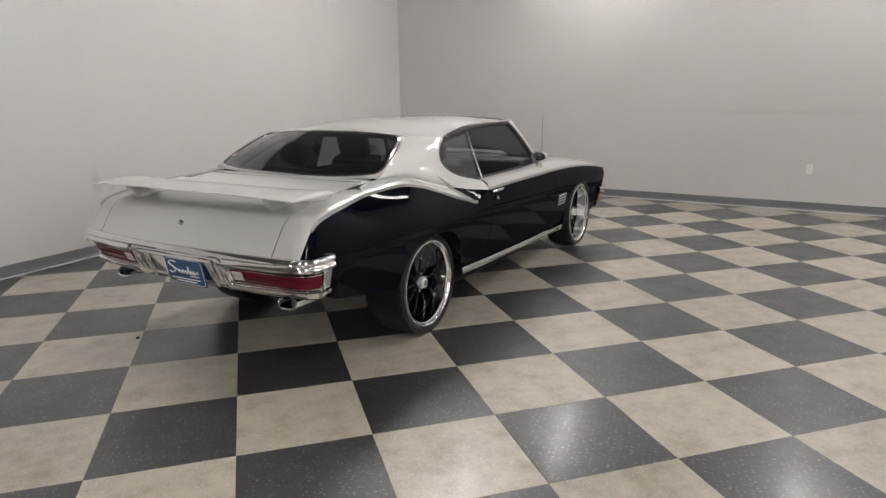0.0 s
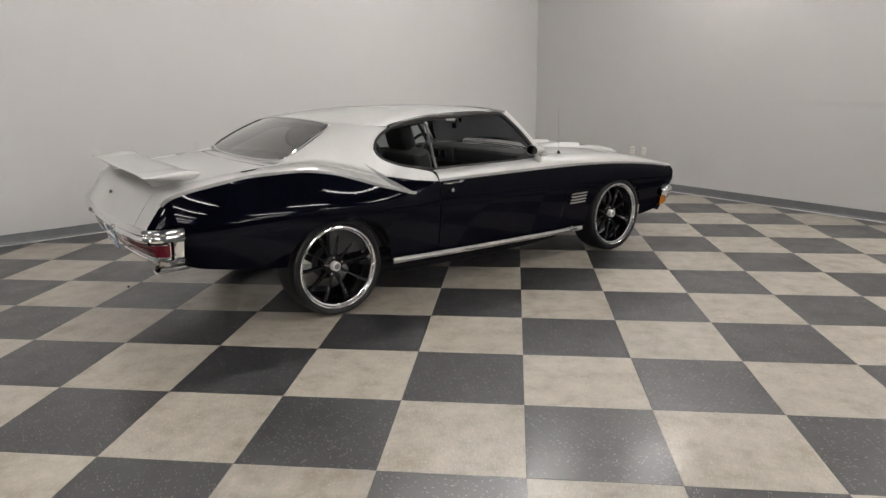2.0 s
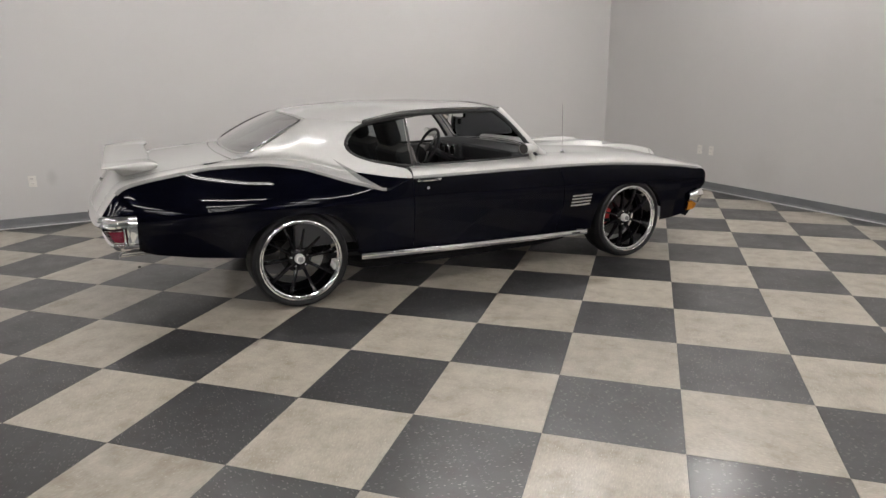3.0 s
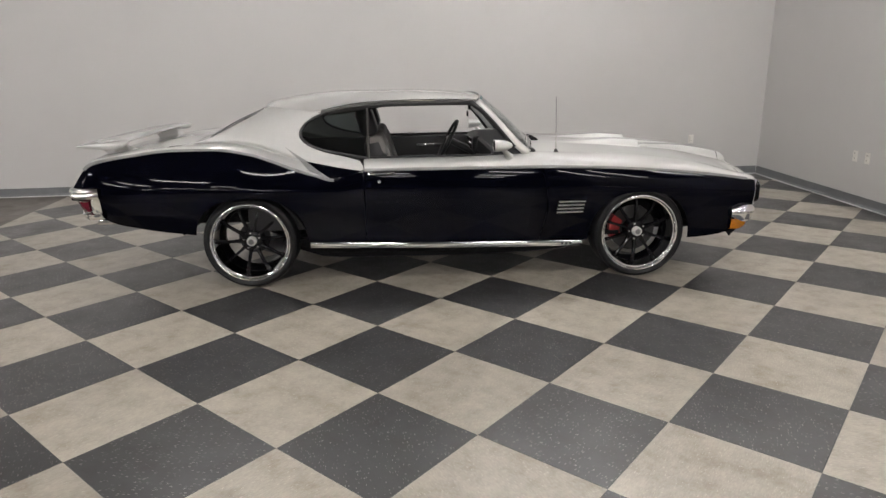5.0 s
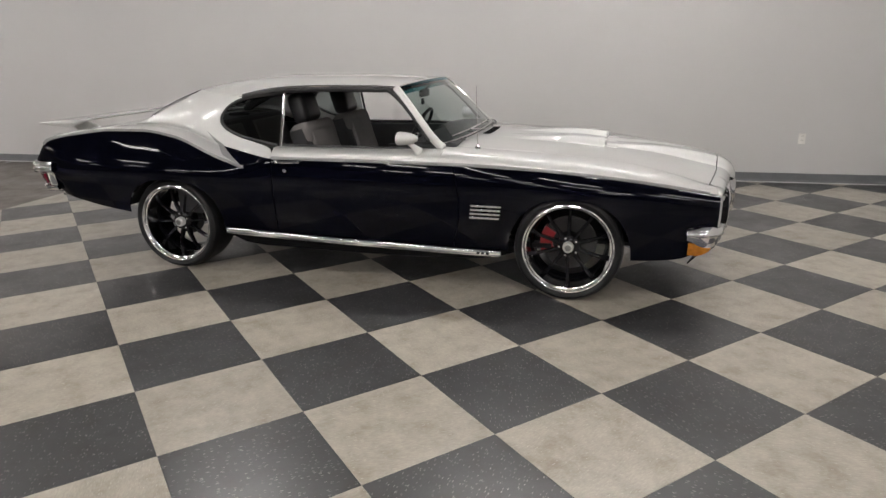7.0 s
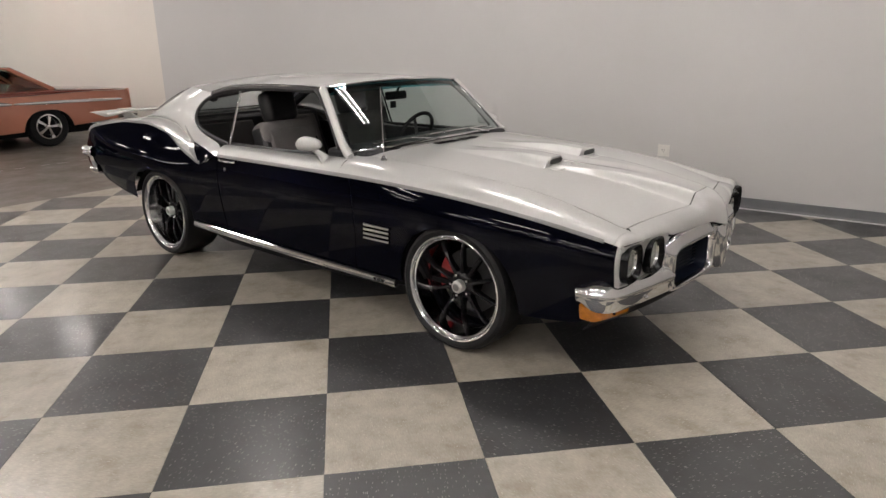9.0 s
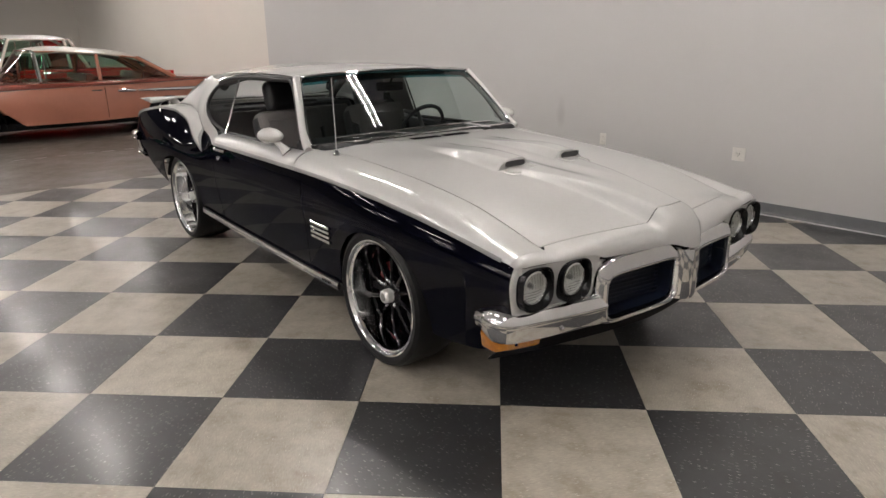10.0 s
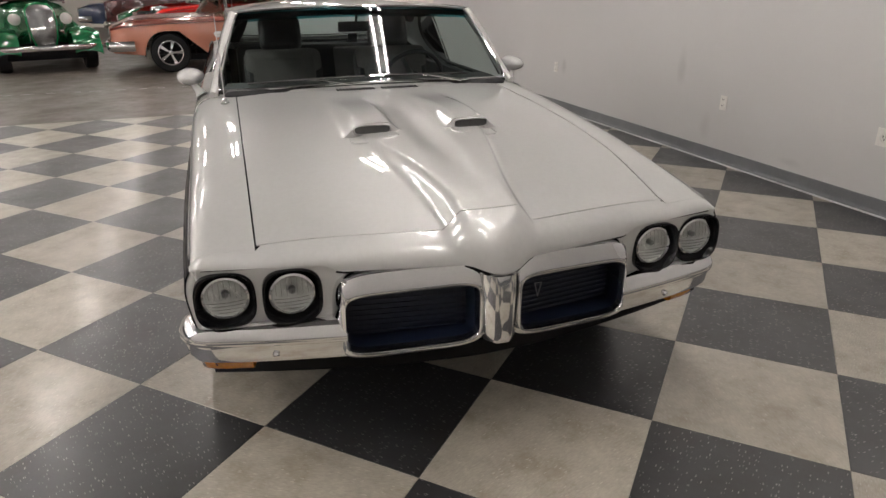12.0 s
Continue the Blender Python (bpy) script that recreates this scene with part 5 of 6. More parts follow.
def grille(car, sign):
    """One of the twin grilles: a chrome surround round a deep dark mouth."""
    def ring(grow, dx, e=7.0, over=0.0):
        pts = []
        for t in np.linspace(0, 2 * math.pi, 64, endpoint=False):
            c, q = math.cos(t), math.sin(t)
            u = math.copysign(abs(c) ** (2 / e), c)
            v = math.copysign(abs(q) ** (2 / e), q)
            h = 0.262 + u * (0.192 + grow)
            z = 0.519 + v * (0.090 + grow + (over if v > 0 else 0.0)) + 0.008 * (0.262 - h) / 0.19
            x = 2.424 - 0.062 * max(h, 0.03) / 0.45 + dx - 0.03 * smooth01(0.45, 0.50, h)
            pts.append((x, sign * h, z))
        return pts
    rings = [ring(0.034, -0.06, 5, 0.038), ring(0.035, -0.014, 5, 0.038), ring(0.031, 0.002, 5, 0.034), ring(0.018, 0.016, 6, 0.012), ring(0.010, 0.020, 7, 0.003), ring(0.004, 0.020), ring(0.0, 0.012), ring(-0.002, -0.01)]
    bm = bmesh.new()
    vs = [[bm.verts.new(p) for p in r] for r in rings]
    for a, b in zip(vs, vs[1:]):
        for j in range(64):
            bm.faces.new((a[j], a[(j + 1) % 64], b[(j + 1) % 64], b[j]))
    g = part("grille_surround", bm, M_CHROME, car, "chrome grille surround")
    bm = bmesh.new()
    back = [ring(-0.001, -0.008), ring(-0.004, -0.085)]
    vs = [[bm.verts.new(p) for p in r] for r in back]
    for j in range(64):
        bm.faces.new((vs[0][j], vs[0][(j + 1) % 64], vs[1][(j + 1) % 64], vs[1][j]))
    bm.faces.new(vs[1])
    part("grille_mouth", bm, M_GRILLE, g, "dark blue-black grille mouth")
    if sign > 0:
        part("grille_emblem", tube_bm([(2.394, 0.150, 0.575), (2.394, 0.128, 0.575), (2.394, 0.139, 0.530)], 0.0028, 5, closed=True), M_STEEL, g, "small steel arrowhead emblem")
    for k in range(9):
        z = 0.452 + 0.0172 * k
        pts = [(2.36 - 0.062 * h / 0.45, sign * h, z) for h in (0.082, 0.26, 0.44)]
        part("grille_bar", tube_bm(pts, 0.003, 5), M_GRILLE, g)


def wheel(car, front, sign):
    """Low-profile tyre on a black ten-spoke rim with a polished stepped lip. Local y points out."""
    R, r = 0.337, 0.283
    w = 0.115 if front else 0.135
    top = new("wheel")
    top.parent = car
    tagged(top, "black ten-spoke wheel with polished lip")
    out = 0.065 + (0.0 if front else 0.0)
    prof = [(r - 0.006, out - 0.004), (r + 0.008, out + 0.008), (R - 0.03, out + 0.012), (R - 0.012, out + 0.002), (R - 0.002, out - 0.022), (R, out - 0.05),
            (R, out - 2 * w + 0.05), (R - 0.012, out - 2 * w), (r, out - 2 * w)]
    part("tyre", lathe_bm(prof, 72), M_RUBBER, top, "low-profile black tyre")
    dish = 0.098
    lip = [(r + 0.001, out - 0.002), (r - 0.001, out + 0.006), (r - 0.008, out + 0.008), (r - 0.014, out + 0.003), (r - 0.018, out - 0.010), (r - 0.026, out - 0.013), (r - 0.028, out - 0.022),
           (r - 0.033, out - dish), (r - 0.040, out - dish - 0.012), (r - 0.036, out - 2 * w + 0.02), (r - 0.01, out - 2 * w)]
    part("rim_lip", lathe_bm(lip, 72), M_POLISH, top, "polished stepped rim lip")
    part("rim_barrel", lathe_bm([(r - 0.041, out - dish - 0.012), (r - 0.055, out - 0.135), (r - 0.06, out - 2 * w + 0.03)], 48), M_GLOSSBLACK, top, "black rim barrel")
    disc = 0.172 if front else 0.115
    part("brake_disc", lathe_bm([(0.06, out - 0.162), (disc, out - 0.162), (disc, out - 0.177), (0.06, out - 0.177)], 48), M_DISC, top, "dark steel brake disc")
    part("hub", lathe_bm([(0.0, out - 0.066), (0.052, out - 0.067), (0.070, out - 0.078), (0.076, out - 0.105), (0.076, out - 0.16)], 40), M_GLOSSBLACK, top, "black hub")
    cap = part("centre_cap", lathe_bm([(0.0, out - 0.026), (0.026, out - 0.027), (0.033, out - 0.036), (0.034, out - 0.07)], 30), M_CAP, top, "bright centre cap")
    part("cap_badge", lathe_bm([(0.0, out - 0.0235), (0.018, out - 0.024), (0.020, out - 0.027)], 24), M_STEEL, cap)
    # spokes: ten, each a tapered bar with a raised rib
    me = None
    for k in range(10):
        a = 2 * math.pi * k / 10
        if me is None:
            bm = bmesh.new()
            rr = [0.06, 0.12, 0.19, r - 0.036]
            wid = [0.013, 0.0095, 0.009, 0.014]
            yy = [out - 0.074, out - 0.073, out - 0.078, out - dish - 0.002]
            dd = [0.05, 0.036, 0.03, 0.028]
            rings = []
            for q, h, y, dp in zip(rr, wid, yy, dd):
                rings.append([bm.verts.new(v) for v in ((q, y - dp, -h), (q, y - 0.006, -h), (q, y, -h * 0.45), (q, y, h * 0.45), (q, y - 0.006, h), (q, y - dp, h))])
            for p, q2 in zip(rings, rings[1:]):
                for j in range(6):
                    bm.faces.new((p[j], p[(j + 1) % 6], q2[(j + 1) % 6], q2[j]))
            bm.faces.new(rings[0])
            bm.faces.new(rings[-1])
            ob = part("spoke", bm, M_GLOSSBLACK, top)
            me = ob.data
        else:
            ob = link("spoke", me, top)
        ob.matrix_local = Matrix.Rotation(a, 4, "Y")
    for k in range(5):
        a = 2 * math.pi * k / 5 + 0.3
        part("lug_nut", lathe_bm([(0.0, out - 0.052), (0.007, out - 0.053), (0.009, out - 0.06), (0.009, out - 0.08)], 8, at=(0.058 * math.cos(a), 0, 0.058 * math.sin(a))), M_CHROME, top)
    for k in range(20):
        a = 2 * math.pi * (k + 0.5) / 20
        part("rim_bolt", lathe_bm([(0.0, out - 0.006), (0.003, out - 0.007), (0.004, out - 0.016)], 6, at=((r - 0.022) * math.cos(a), 0, (r - 0.022) * math.sin(a))), M_STEEL, top)
    if front:
        rows = []
        bm = bmesh.new()
        ring = []
        for rad in (0.105, 0.185):
            for y in (out - 0.136, out - 0.19):
                ring.append([bm.verts.new((rad * math.cos(t), y, rad * math.sin(t))) for t in np.linspace(2.2, 3.2, 9)])
        order = [0, 1, 3, 2]
        for i in range(4):
            p, q2 = ring[order[i]], ring[order[(i + 1) % 4]]
            for j in range(8):
                bm.faces.new((p[j], p[j + 1], q2[j + 1], q2[j]))
        for j in (0, 8):
            bm.faces.new([ring[i][j] for i in order])
        cal = part("brake_caliper", bm, M_CALIPER, top, "red brake caliper")
        if sign < 0:
            cal.matrix_local = Matrix.Diagonal((-1, 1, 1, 1))
    return top


def seat_bm(w, d, h):
    """A cushion with rounded edges."""
    return box_bm((d, w, h), (0, 0, 0), min(w, d, h) * 0.32, 3)


def cabin(car):
    # floor pan and bulkheads
    part("floor_pan", box_bm((2.5, 1.56, 0.03), (0.05, 0, 0.315)), M_MATTBLACK, car, "black carpeted floor pan")
    part("firewall", box_bm((0.03, 1.6, 0.56), (0.66, 0, 0.62)), M_MATTBLACK, car, "black firewall")
    part("rear_bulkhead", box_bm((0.03, 1.4, 0.6), (-1.42, 0, 0.68)), M_MATTBLACK, car, "black rear bulkhead")
    part("parcel_shelf", box_bm((0.42, 1.3, 0.03), (-1.58, 0, 0.985), 0.008), M_LEATHER, car, "black parcel shelf")
    for y in (-0.33, 0.33):
        part("speaker_grille", lathe_bm([(0.0, 1.012), (0.085, 1.011), (0.09, 1.0)], 28, axis="z", at=(-1.55, y, 0)), M_MATTBLACK, car, "black round speaker grille")
    for sign in (-1, 1):
        d = part("door_card", box_bm((1.12, 0.05, 0.48), (-0.03, sign * 0.765, 0.66), 0.015), M_LEATHER, car, "black vinyl door card")
        part("arm_rest", box_bm((0.42, 0.06, 0.05), (-0.1, sign * 0.72, 0.70), 0.018), M_LEATHER, d)
        part("pull_strap", box_bm((0.24, 0.012, 0.02), (-0.05, sign * 0.735, 0.82), 0.004), M_CHROME, d)
        part("rear_side_card", box_bm((0.82, 0.05, 0.50), (-1.02, sign * 0.755, 0.65), 0.015), M_LEATHER, car, "black rear side card")
        part("pillar_trim", tube_bm(path3([(-0.95, sign * 0.63, 1.2), (-1.2, sign * 0.56, 1.22), (-1.5, sign * 0.60, 1.1), (-1.66, sign * 0.645, 1.02)], 10), 0.035, 8), M_MATTBLACK, car, "black inner pillar trim")
    # front seats with black head rests and grey backs
    for y in (-0.36, 0.36):
        s = part("front_seat", box_bm((0.50, 0.52, 0.16), (-0.16, y, 0.50), 0.055, 3), M_LEATHER, car, "black and grey front bucket seat")
        part("cushion", box_bm((0.42, 0.30, 0.06), (-0.14, y, 0.575), 0.025, 3), M_GREY_CLOTH, s, "grey seat cushion")
        turn = pose(0, 0, 0, 0, -17, 0)
        part("seat_back", box_bm((0.15, 0.50, 0.50), (-0.46, y, 0.78), 0.06, 3, turn), M_LEATHER, s, "black seat back")
        part("back_cushion", box_bm((0.08, 0.40, 0.42), (-0.405, y, 0.79), 0.035, 3, turn), M_GREY_CLOTH, s, "grey back cushion")
        part("shoulder_pad", box_bm((0.15, 0.49, 0.17), (-0.50, y, 0.955), 0.065, 4, turn), M_GREY_CLOTH, s, "grey shoulder pad")
        part("head_rest", box_bm((0.13, 0.27, 0.22), (-0.57, y, 1.135), 0.062, 4, turn), M_LEATHER, s, "black head rest")
        for dy in (-0.06, 0.06):
            part("head_rest_post", tube_bm([(-0.53, y + dy, 0.98), (-0.56, y + dy, 1.08)], 0.006, 6), M_CHROME, s)
    r = part("rear_bench", box_bm((0.48, 1.28, 0.16), (-1.0, 0, 0.52), 0.06, 3), M_LEATHER, car, "black rear bench seat")
    part("bench_back", box_bm((0.15, 1.28, 0.50), (-1.28, 0, 0.77), 0.06, 3, pose(0, 0, 0, 0, -20, 0)), M_LEATHER, r, "black bench back")
    for y in (-0.33, 0.33):
        part("bench_panel", box_bm((0.06, 0.50, 0.40), (-1.225, y, 0.79), 0.028, 3, pose(0, 0, 0, 0, -20, 0)), M_GREY_CLOTH, r, "grey bench panel")
    # dash, binnacle, wheel, console
    d = part("dashboard", box_bm((0.34, 1.48, 0.14), (0.50, 0, 0.885), 0.045, 3), M_DASH, car, "black padded dashboard")
    part("lower_dash", box_bm((0.14, 1.44, 0.20), (0.44, 0, 0.75), 0.03, 2), M_DASH, d)
    part("binnacle", box_bm((0.16, 0.50, 0.15), (0.37, 0.36, 0.88), 0.045, 3), M_DASH, d)
    for y in (0.22, 0.33, 0.44):
        g = part("gauge", lathe_bm([(0.0, -0.004), (0.04, -0.003), (0.045, -0.008), (0.048, 0.01)], 24, axis="x", at=(0.287, y, 0.885)), M_CHROME, d, "round chrome gauge")
        part("gauge_face", lathe_bm([(0.0, -0.006), (0.038, -0.0055), (0.038, 0.0)], 24, axis="x", at=(0.287, y, 0.885)), M_MATTBLACK, g)
    w = new("steering_wheel")
    w.parent = car
    ring = [(0.175 * math.cos(t), 0.175 * math.sin(t), 0) for t in np.linspace(0, 2 * math.pi, 40, endpoint=False)]
    part("rim", tube_bm(ring, 0.014, 8, closed=True), M_LEATHER, w, "black wheel rim")
    for a in (90, 210, 330):
        c, s = math.cos(radians(a)), math.sin(radians(a))
        part("spoke", tube_bm([(0, 0, -0.02), (0.165 * c, 0.165 * s, 0)], [0.018, 0.011], 6, flat=0.4), M_STEEL, w, "steel spoke")
    part("horn_pad", lathe_bm([(0.0, 0.01), (0.04, 0.006), (0.05, -0.02)], 20, axis="z"), M_LEATHER, w)
    part("column", tube_bm([(0, 0, -0.02), (0, 0, -0.28)], 0.03, 10), M_DASH, w)
    w.matrix_local = pose(0.10, 0.36, 0.91, 0, -62, 0)
    part("console", box_bm((0.75, 0.20, 0.18), (0.05, 0, 0.42), 0.03), M_DASH, car, "black centre console")
    part("gear_lever", tube_bm([(0.12, 0.0, 0.50), (0.08, 0.0, 0.64)], [0.008, 0.016], 8), M_CHROME, car, "chrome gear lever")


def under_parts(car):
    part("underbody", box_bm((2.0, 1.35, 0.06), (0.0, 0, 0.27), 0.02), M_MATTBLACK, car, "black underbody")
    # unseen sheet added to stop light passing under the car
    part("belly", box_bm((3.1, 1.45, 0.03), (0.35, 0, 0.345), 0.01), M_MATTBLACK, car, "black panel added to block light under the car")
    part("engine_block", box_bm((0.8, 1.1, 0.35), (1.5, 0, 0.48), 0.05), M_MATTBLACK, car, "black engine bay filler")
    part("fuel_tank", box_bm((0.85, 1.3, 0.08), (-2.05, 0, 0.53), 0.03), M_MATTBLACK, car, "black fuel tank")
    # boot floor, rails, pipes, gearbox and pan are unseen, added to darken below
    part("boot_floor", box_bm((1.25, 1.56, 0.03), (-1.83, 0, 0.575), 0.01), M_MATTBLACK, car, "black boot floor")
    for sign in (-1, 1):
        rail = path3([(-2.2, sign * 0.50, 0.47), (-1.75, sign * 0.50, 0.46), (-1.35, sign * 0.52, 0.44), (-1.0, sign * 0.66, 0.24), (-0.5, sign * 0.70, 0.215), (0.5, sign * 0.70, 0.215), (0.95, sign * 0.62, 0.23), (1.3, sign * 0.50, 0.33), (2.1, sign * 0.46, 0.36)], 30)
        part("frame_rail", tube_bm(rail, 0.062, 8, flat=0.9), M_MATTBLACK, car, "black chassis rail")
        pipe = path3([(1.1, sign * 0.30, 0.26), (0.4, sign * 0.28, 0.20), (-0.6, sign * 0.30, 0.19), (-1.1, sign * 0.34, 0.24), (-1.5, sign * 0.40, 0.42)], 20)
        part("exhaust_pipe", tube_bm(pipe, 0.032, 10), M_MATTBLACK, car, "dark exhaust pipe")
        part("silencer", lathe_bm([(0.0, -0.28), (0.085, -0.27), (0.095, -0.2), (0.095, 0.2), (0.085, 0.27), (0.0, 0.28)], 18, axis="x", at=(-0.75, sign * 0.30, 0.205)), M_MATTBLACK, car, "dark silencer")
    part("gearbox", lathe_bm([(0.0, -0.35), (0.10, -0.33), (0.14, 0.1), (0.22, 0.3), (0.22, 0.34), (0.0, 0.35)], 16, axis="x", at=(0.55, 0, 0.33)), M_MATTBLACK, car, "dark gearbox")
    part("oil_pan", box_bm((0.62, 0.30, 0.16), (1.25, 0, 0.25), 0.04), M_MATTBLACK, car, "black oil pan")
    part("rear_axle", tube_bm([(-WB, -0.7, 0.337), (-WB, 0.7, 0.337)], 0.05, 10), M_MATTBLACK, car, "black rear axle")
    for sign in (-1, 1):
        t = part("tail_pipe", tube_bm([(-1.6, sign * 0.42, 0.44), (-2.1, sign * 0.60, 0.475), (-2.42, sign * 0.66, 0.485)], 0.03, 12), M_STEEL, car, "steel tail pipe")
        bm = bmesh.new()
        rows = []
        for x, o in ((-2.33, 0), (-2.50, -0.0), (-2.495, 0.006), (-2.37, 0.006)):
            rows.append([bm.verts.new((x + (0.02 * math.sin(a) if x < -2.42 else 0), sign * 0.675 + (0.062 - o) * math.copysign(abs(math.cos(a)) ** 0.6, math.cos(a)), 0.492 + (0.028 - o) * math.copysign(abs(math.sin(a)) ** 0.6, math.sin(a)))) for a in np.linspace(0, 2 * math.pi, 24, endpoint=False)])
        for p, q in zip(rows, rows[1:]):
            for j in range(24):
                bm.faces.new((p[j], p[(j + 1) % 24], q[(j + 1) % 24], q[j]))
        part("exhaust_tip", bm, M_CHROME, t, "chrome rectangular exhaust tip")


M_SHADE = glass("shade_band_glass", (0.10, 0.42, 0.50), 0.6)
M_GRILLE = plain("grille_blue_black", (0.004, 0.008, 0.022), 0.4, vary=0.2)
coupe = build_coupe()


# ---- other cars in the hall ----
def small_wheel(parent, R, rim, face, look_like="mag"):
    """A wheel of a parked car; local y points out."""
    top = new("wheel")
    top.parent = parent
    part("tyre", lathe_bm([(rim, face - 0.01), (rim + 0.01, face + 0.006), (R - 0.03, face + 0.01), (R - 0.008, face - 0.012), (R, face - 0.04), (R, face - 0.17), (R - 0.02, face - 0.2), (rim, face - 0.2)], 48), M_RUBBER, top, "black tyre")
    if look_like == "mag":
        part("rim", lathe_bm([(rim + 0.004, face), (rim - 0.012, face + 0.004), (rim - 0.02, face - 0.03), (rim - 0.03, face - 0.09), (rim - 0.05, face - 0.11)], 40), M_POLISH, top, "polished rim")
        part("hub", lathe_bm([(0.0, face + 0.0), (0.035, face - 0.004), (0.045, face - 0.02), (0.06, face - 0.06), (0.06, face - 0.1)], 24), M_POLISH, top, "polished hub")
        for k in range(5):
            a = 2 * math.pi * k / 5 + 0.3
            bm = bmesh.new()
            rings = []
            for q, h, y in ((0.045, 0.022, face - 0.025), (0.11, 0.027, face - 0.028), (rim - 0.02, 0.04, face - 0.045)):
                rings.append([bm.verts.new((q, y - 0.03, -h)), bm.verts.new((q, y, -h * 0.7)), bm.verts.new((q, y, h * 0.7)), bm.verts.new((q, y - 0.03, h))])
            for p, q2 in zip(rings, rings[1:]):
                for j in range(4):
                    bm.faces.new((p[j], p[(j + 1) % 4], q2[(j + 1) % 4], q2[j]))
            s = part("spoke", bm, M_POLISH, top)
            s.matrix_local = Matrix.Rotation(a, 4, "Y")
        part("drum", lathe_bm([(0.0, face - 0.10), (rim - 0.03, face - 0.10)], 30), M_MATTBLACK, top, "dark brake drum")
    else:
        part("rim", lathe_bm([(rim + 0.004, face), (rim - 0.02, face + 0.002), (rim - 0.03, face - 0.02), (0.11, face - 0.012), (0.09, face + 0.01), (0.0, face + 0.02)], 40), M_CHROME, top, "chrome rim and cap")
    return top


def old_saloon(name, label, spec):
    """A parked two-door saloon: lofted flanks, deck, roof on pillars, glass, bumpers, lamps and wheels."""
    car = tagged(new(name), label, "car", "parked cars")
    L, R = spec["front"], spec["rear"]
    wf, wr = spec["wheels"]
    rad = spec.get("radius", 0.33)
    zb = spline([R, wr, 0, wf, L], [0.40, 0.30, 0.26, 0.28, 0.36])
    belt = spline([p[0] for p in spec["belt"]], [p[1] for p in spec["belt"]])
    half = spline([R, R + 0.3, wr, 0, wf, L - 0.2, L], [0.86, 0.93, 0.96, 0.97, 0.96, 0.92, 0.86])
    top = spline([p[0] for p in spec["top"]], [p[1] for p in spec["top"]])

    def arch(x):
        for c, lift in ((wf, spec.get("arch_f", 0.70)), (wr, spec.get("arch_r", 0.62))):
            q = abs(x - c) / (rad + 0.08)
            if c == wf and spec.get("flare") and x < c:
                if x > c - 0.72:
                    return 0.22 + (lift - 0.22) * min(1.0, (x - c + 0.72) / 0.54)
                continue
            if q < 1:
                return 0.26 + (lift - 0.26) * math.sqrt(1 - q**2.6)
        return 0.0

    xs = list(np.linspace(R, L, 90))
    for c in (wf, wr):
        for q in (1.0, 0.995, 0.98, 0.95, 0.9, 0.8, 0.65, 0.5, 0.3):
            xs += [c - q * (rad + 0.08), c + q * (rad + 0.08)]
    xs = sorted(xs)
    for sign in (-1, 1):
        rows, upper = [], []
        for x in xs:
            b0, b1 = max(zb(x), arch(x)), belt(x)
            row = []
            for k in np.linspace(0, 1, 10):
                z = b0 + (b1 - b0) * k
                t = (z - 0.25) / (b1 - 0.25)
                row.append((x, sign * (half(x) - 0.05 * (1 - t) ** 2 - 0.05 * t**3), z))
            rows.append(row)
            h = half(x) - 0.05
            upper.append([(x, sign * (h - 0.13 * k ** 1.6), b1 + (top(x) - b1) * (k ** 0.55) * 0.75) for k in np.linspace(0, 1, 5)])
        side = panel("flank", rows, spec["lower"], car, spec["lower_label"])
        panel("shoulder", upper, spec["upper"], side, spec["upper_label"])
        part("belt_moulding", tube_bm([(x, sign * (half(x) - 0.047), belt(x)) for x in np.linspace(R + 0.05, L - 0.05, 40)], 0.010, 6, flat=0.6), M_CHROME, side, "chrome belt moulding")
        for a in spec.get("trims", ()):
            pts = [(x, sign * (half(x) + 0.012), z) for x, z in a]
            part("side_trim", tube_bm(path3(pts, 14), [0.006 + 0.024 * math.sin(math.pi * min(k / 13 * 0.75 + 0.12, 1)) for k in range(14)], 8, flat=0.5, up=(0, 1, 0)), M_CHROME, side, "bright flank trim")
        part("door_seam", tube_bm([(spec["door"], sign * (half(spec["door"]) - 0.012), z) for z in np.linspace(0.32, belt(spec["door"]) - 0.02, 8)], 0.004, 5), M_MATTBLACK, side)
        part("door_handle", tube_bm([(spec["door"] + 0.06, sign * (half(0) + 0.005), belt(0) - 0.07), (spec["door"] + 0.14, sign * (half(0) + 0.02), belt(0) - 0.07), (spec["door"] + 0.22, sign * (half(0) + 0.005), belt(0) - 0.07)], 0.011, 6), M_CHROME, side, "chrome door handle")
        for c in (wf, wr):
            w = small_wheel(car, rad, 0.205, 0.06, spec.get("rims", "mag"))
            w.matrix_local = pose(c, sign * 0.83, rad, 0, 20 * sign, 0 if sign > 0 else 180)
            rows = [[(c + (rad + 0.09) * math.cos(t), sign * y, 0.3 + (rad + 0.07) * math.sin(t)) for y in (0.9, 0.5)] for t in np.linspace(-0.1, math.pi + 0.1, 14)]
            panel("wheel_well", rows, M_MATTBLACK, side, "black wheel well", out=(c, sign * 0.7, 0.3))
    def deck(x0, x1, name2, mat, lab):
        rows = []
        for x in np.linspace(x0, x1, 24):
            h = half(x) - 0.18
            rows.append([(x, v * h, belt(x) + (top(x) - belt(x)) * (0.75 + 0.25 * (1 - v * v))) for v in np.linspace(-1, 1, 17)])
        return panel(name2, rows, mat, car, lab, thick=0.006)
    c0, c1, r0, r1 = spec["cabin"]                  # base and roof limits: rear base, front base, rear roof, front roof
    hood_mat = spec.get("hood", spec["upper"])
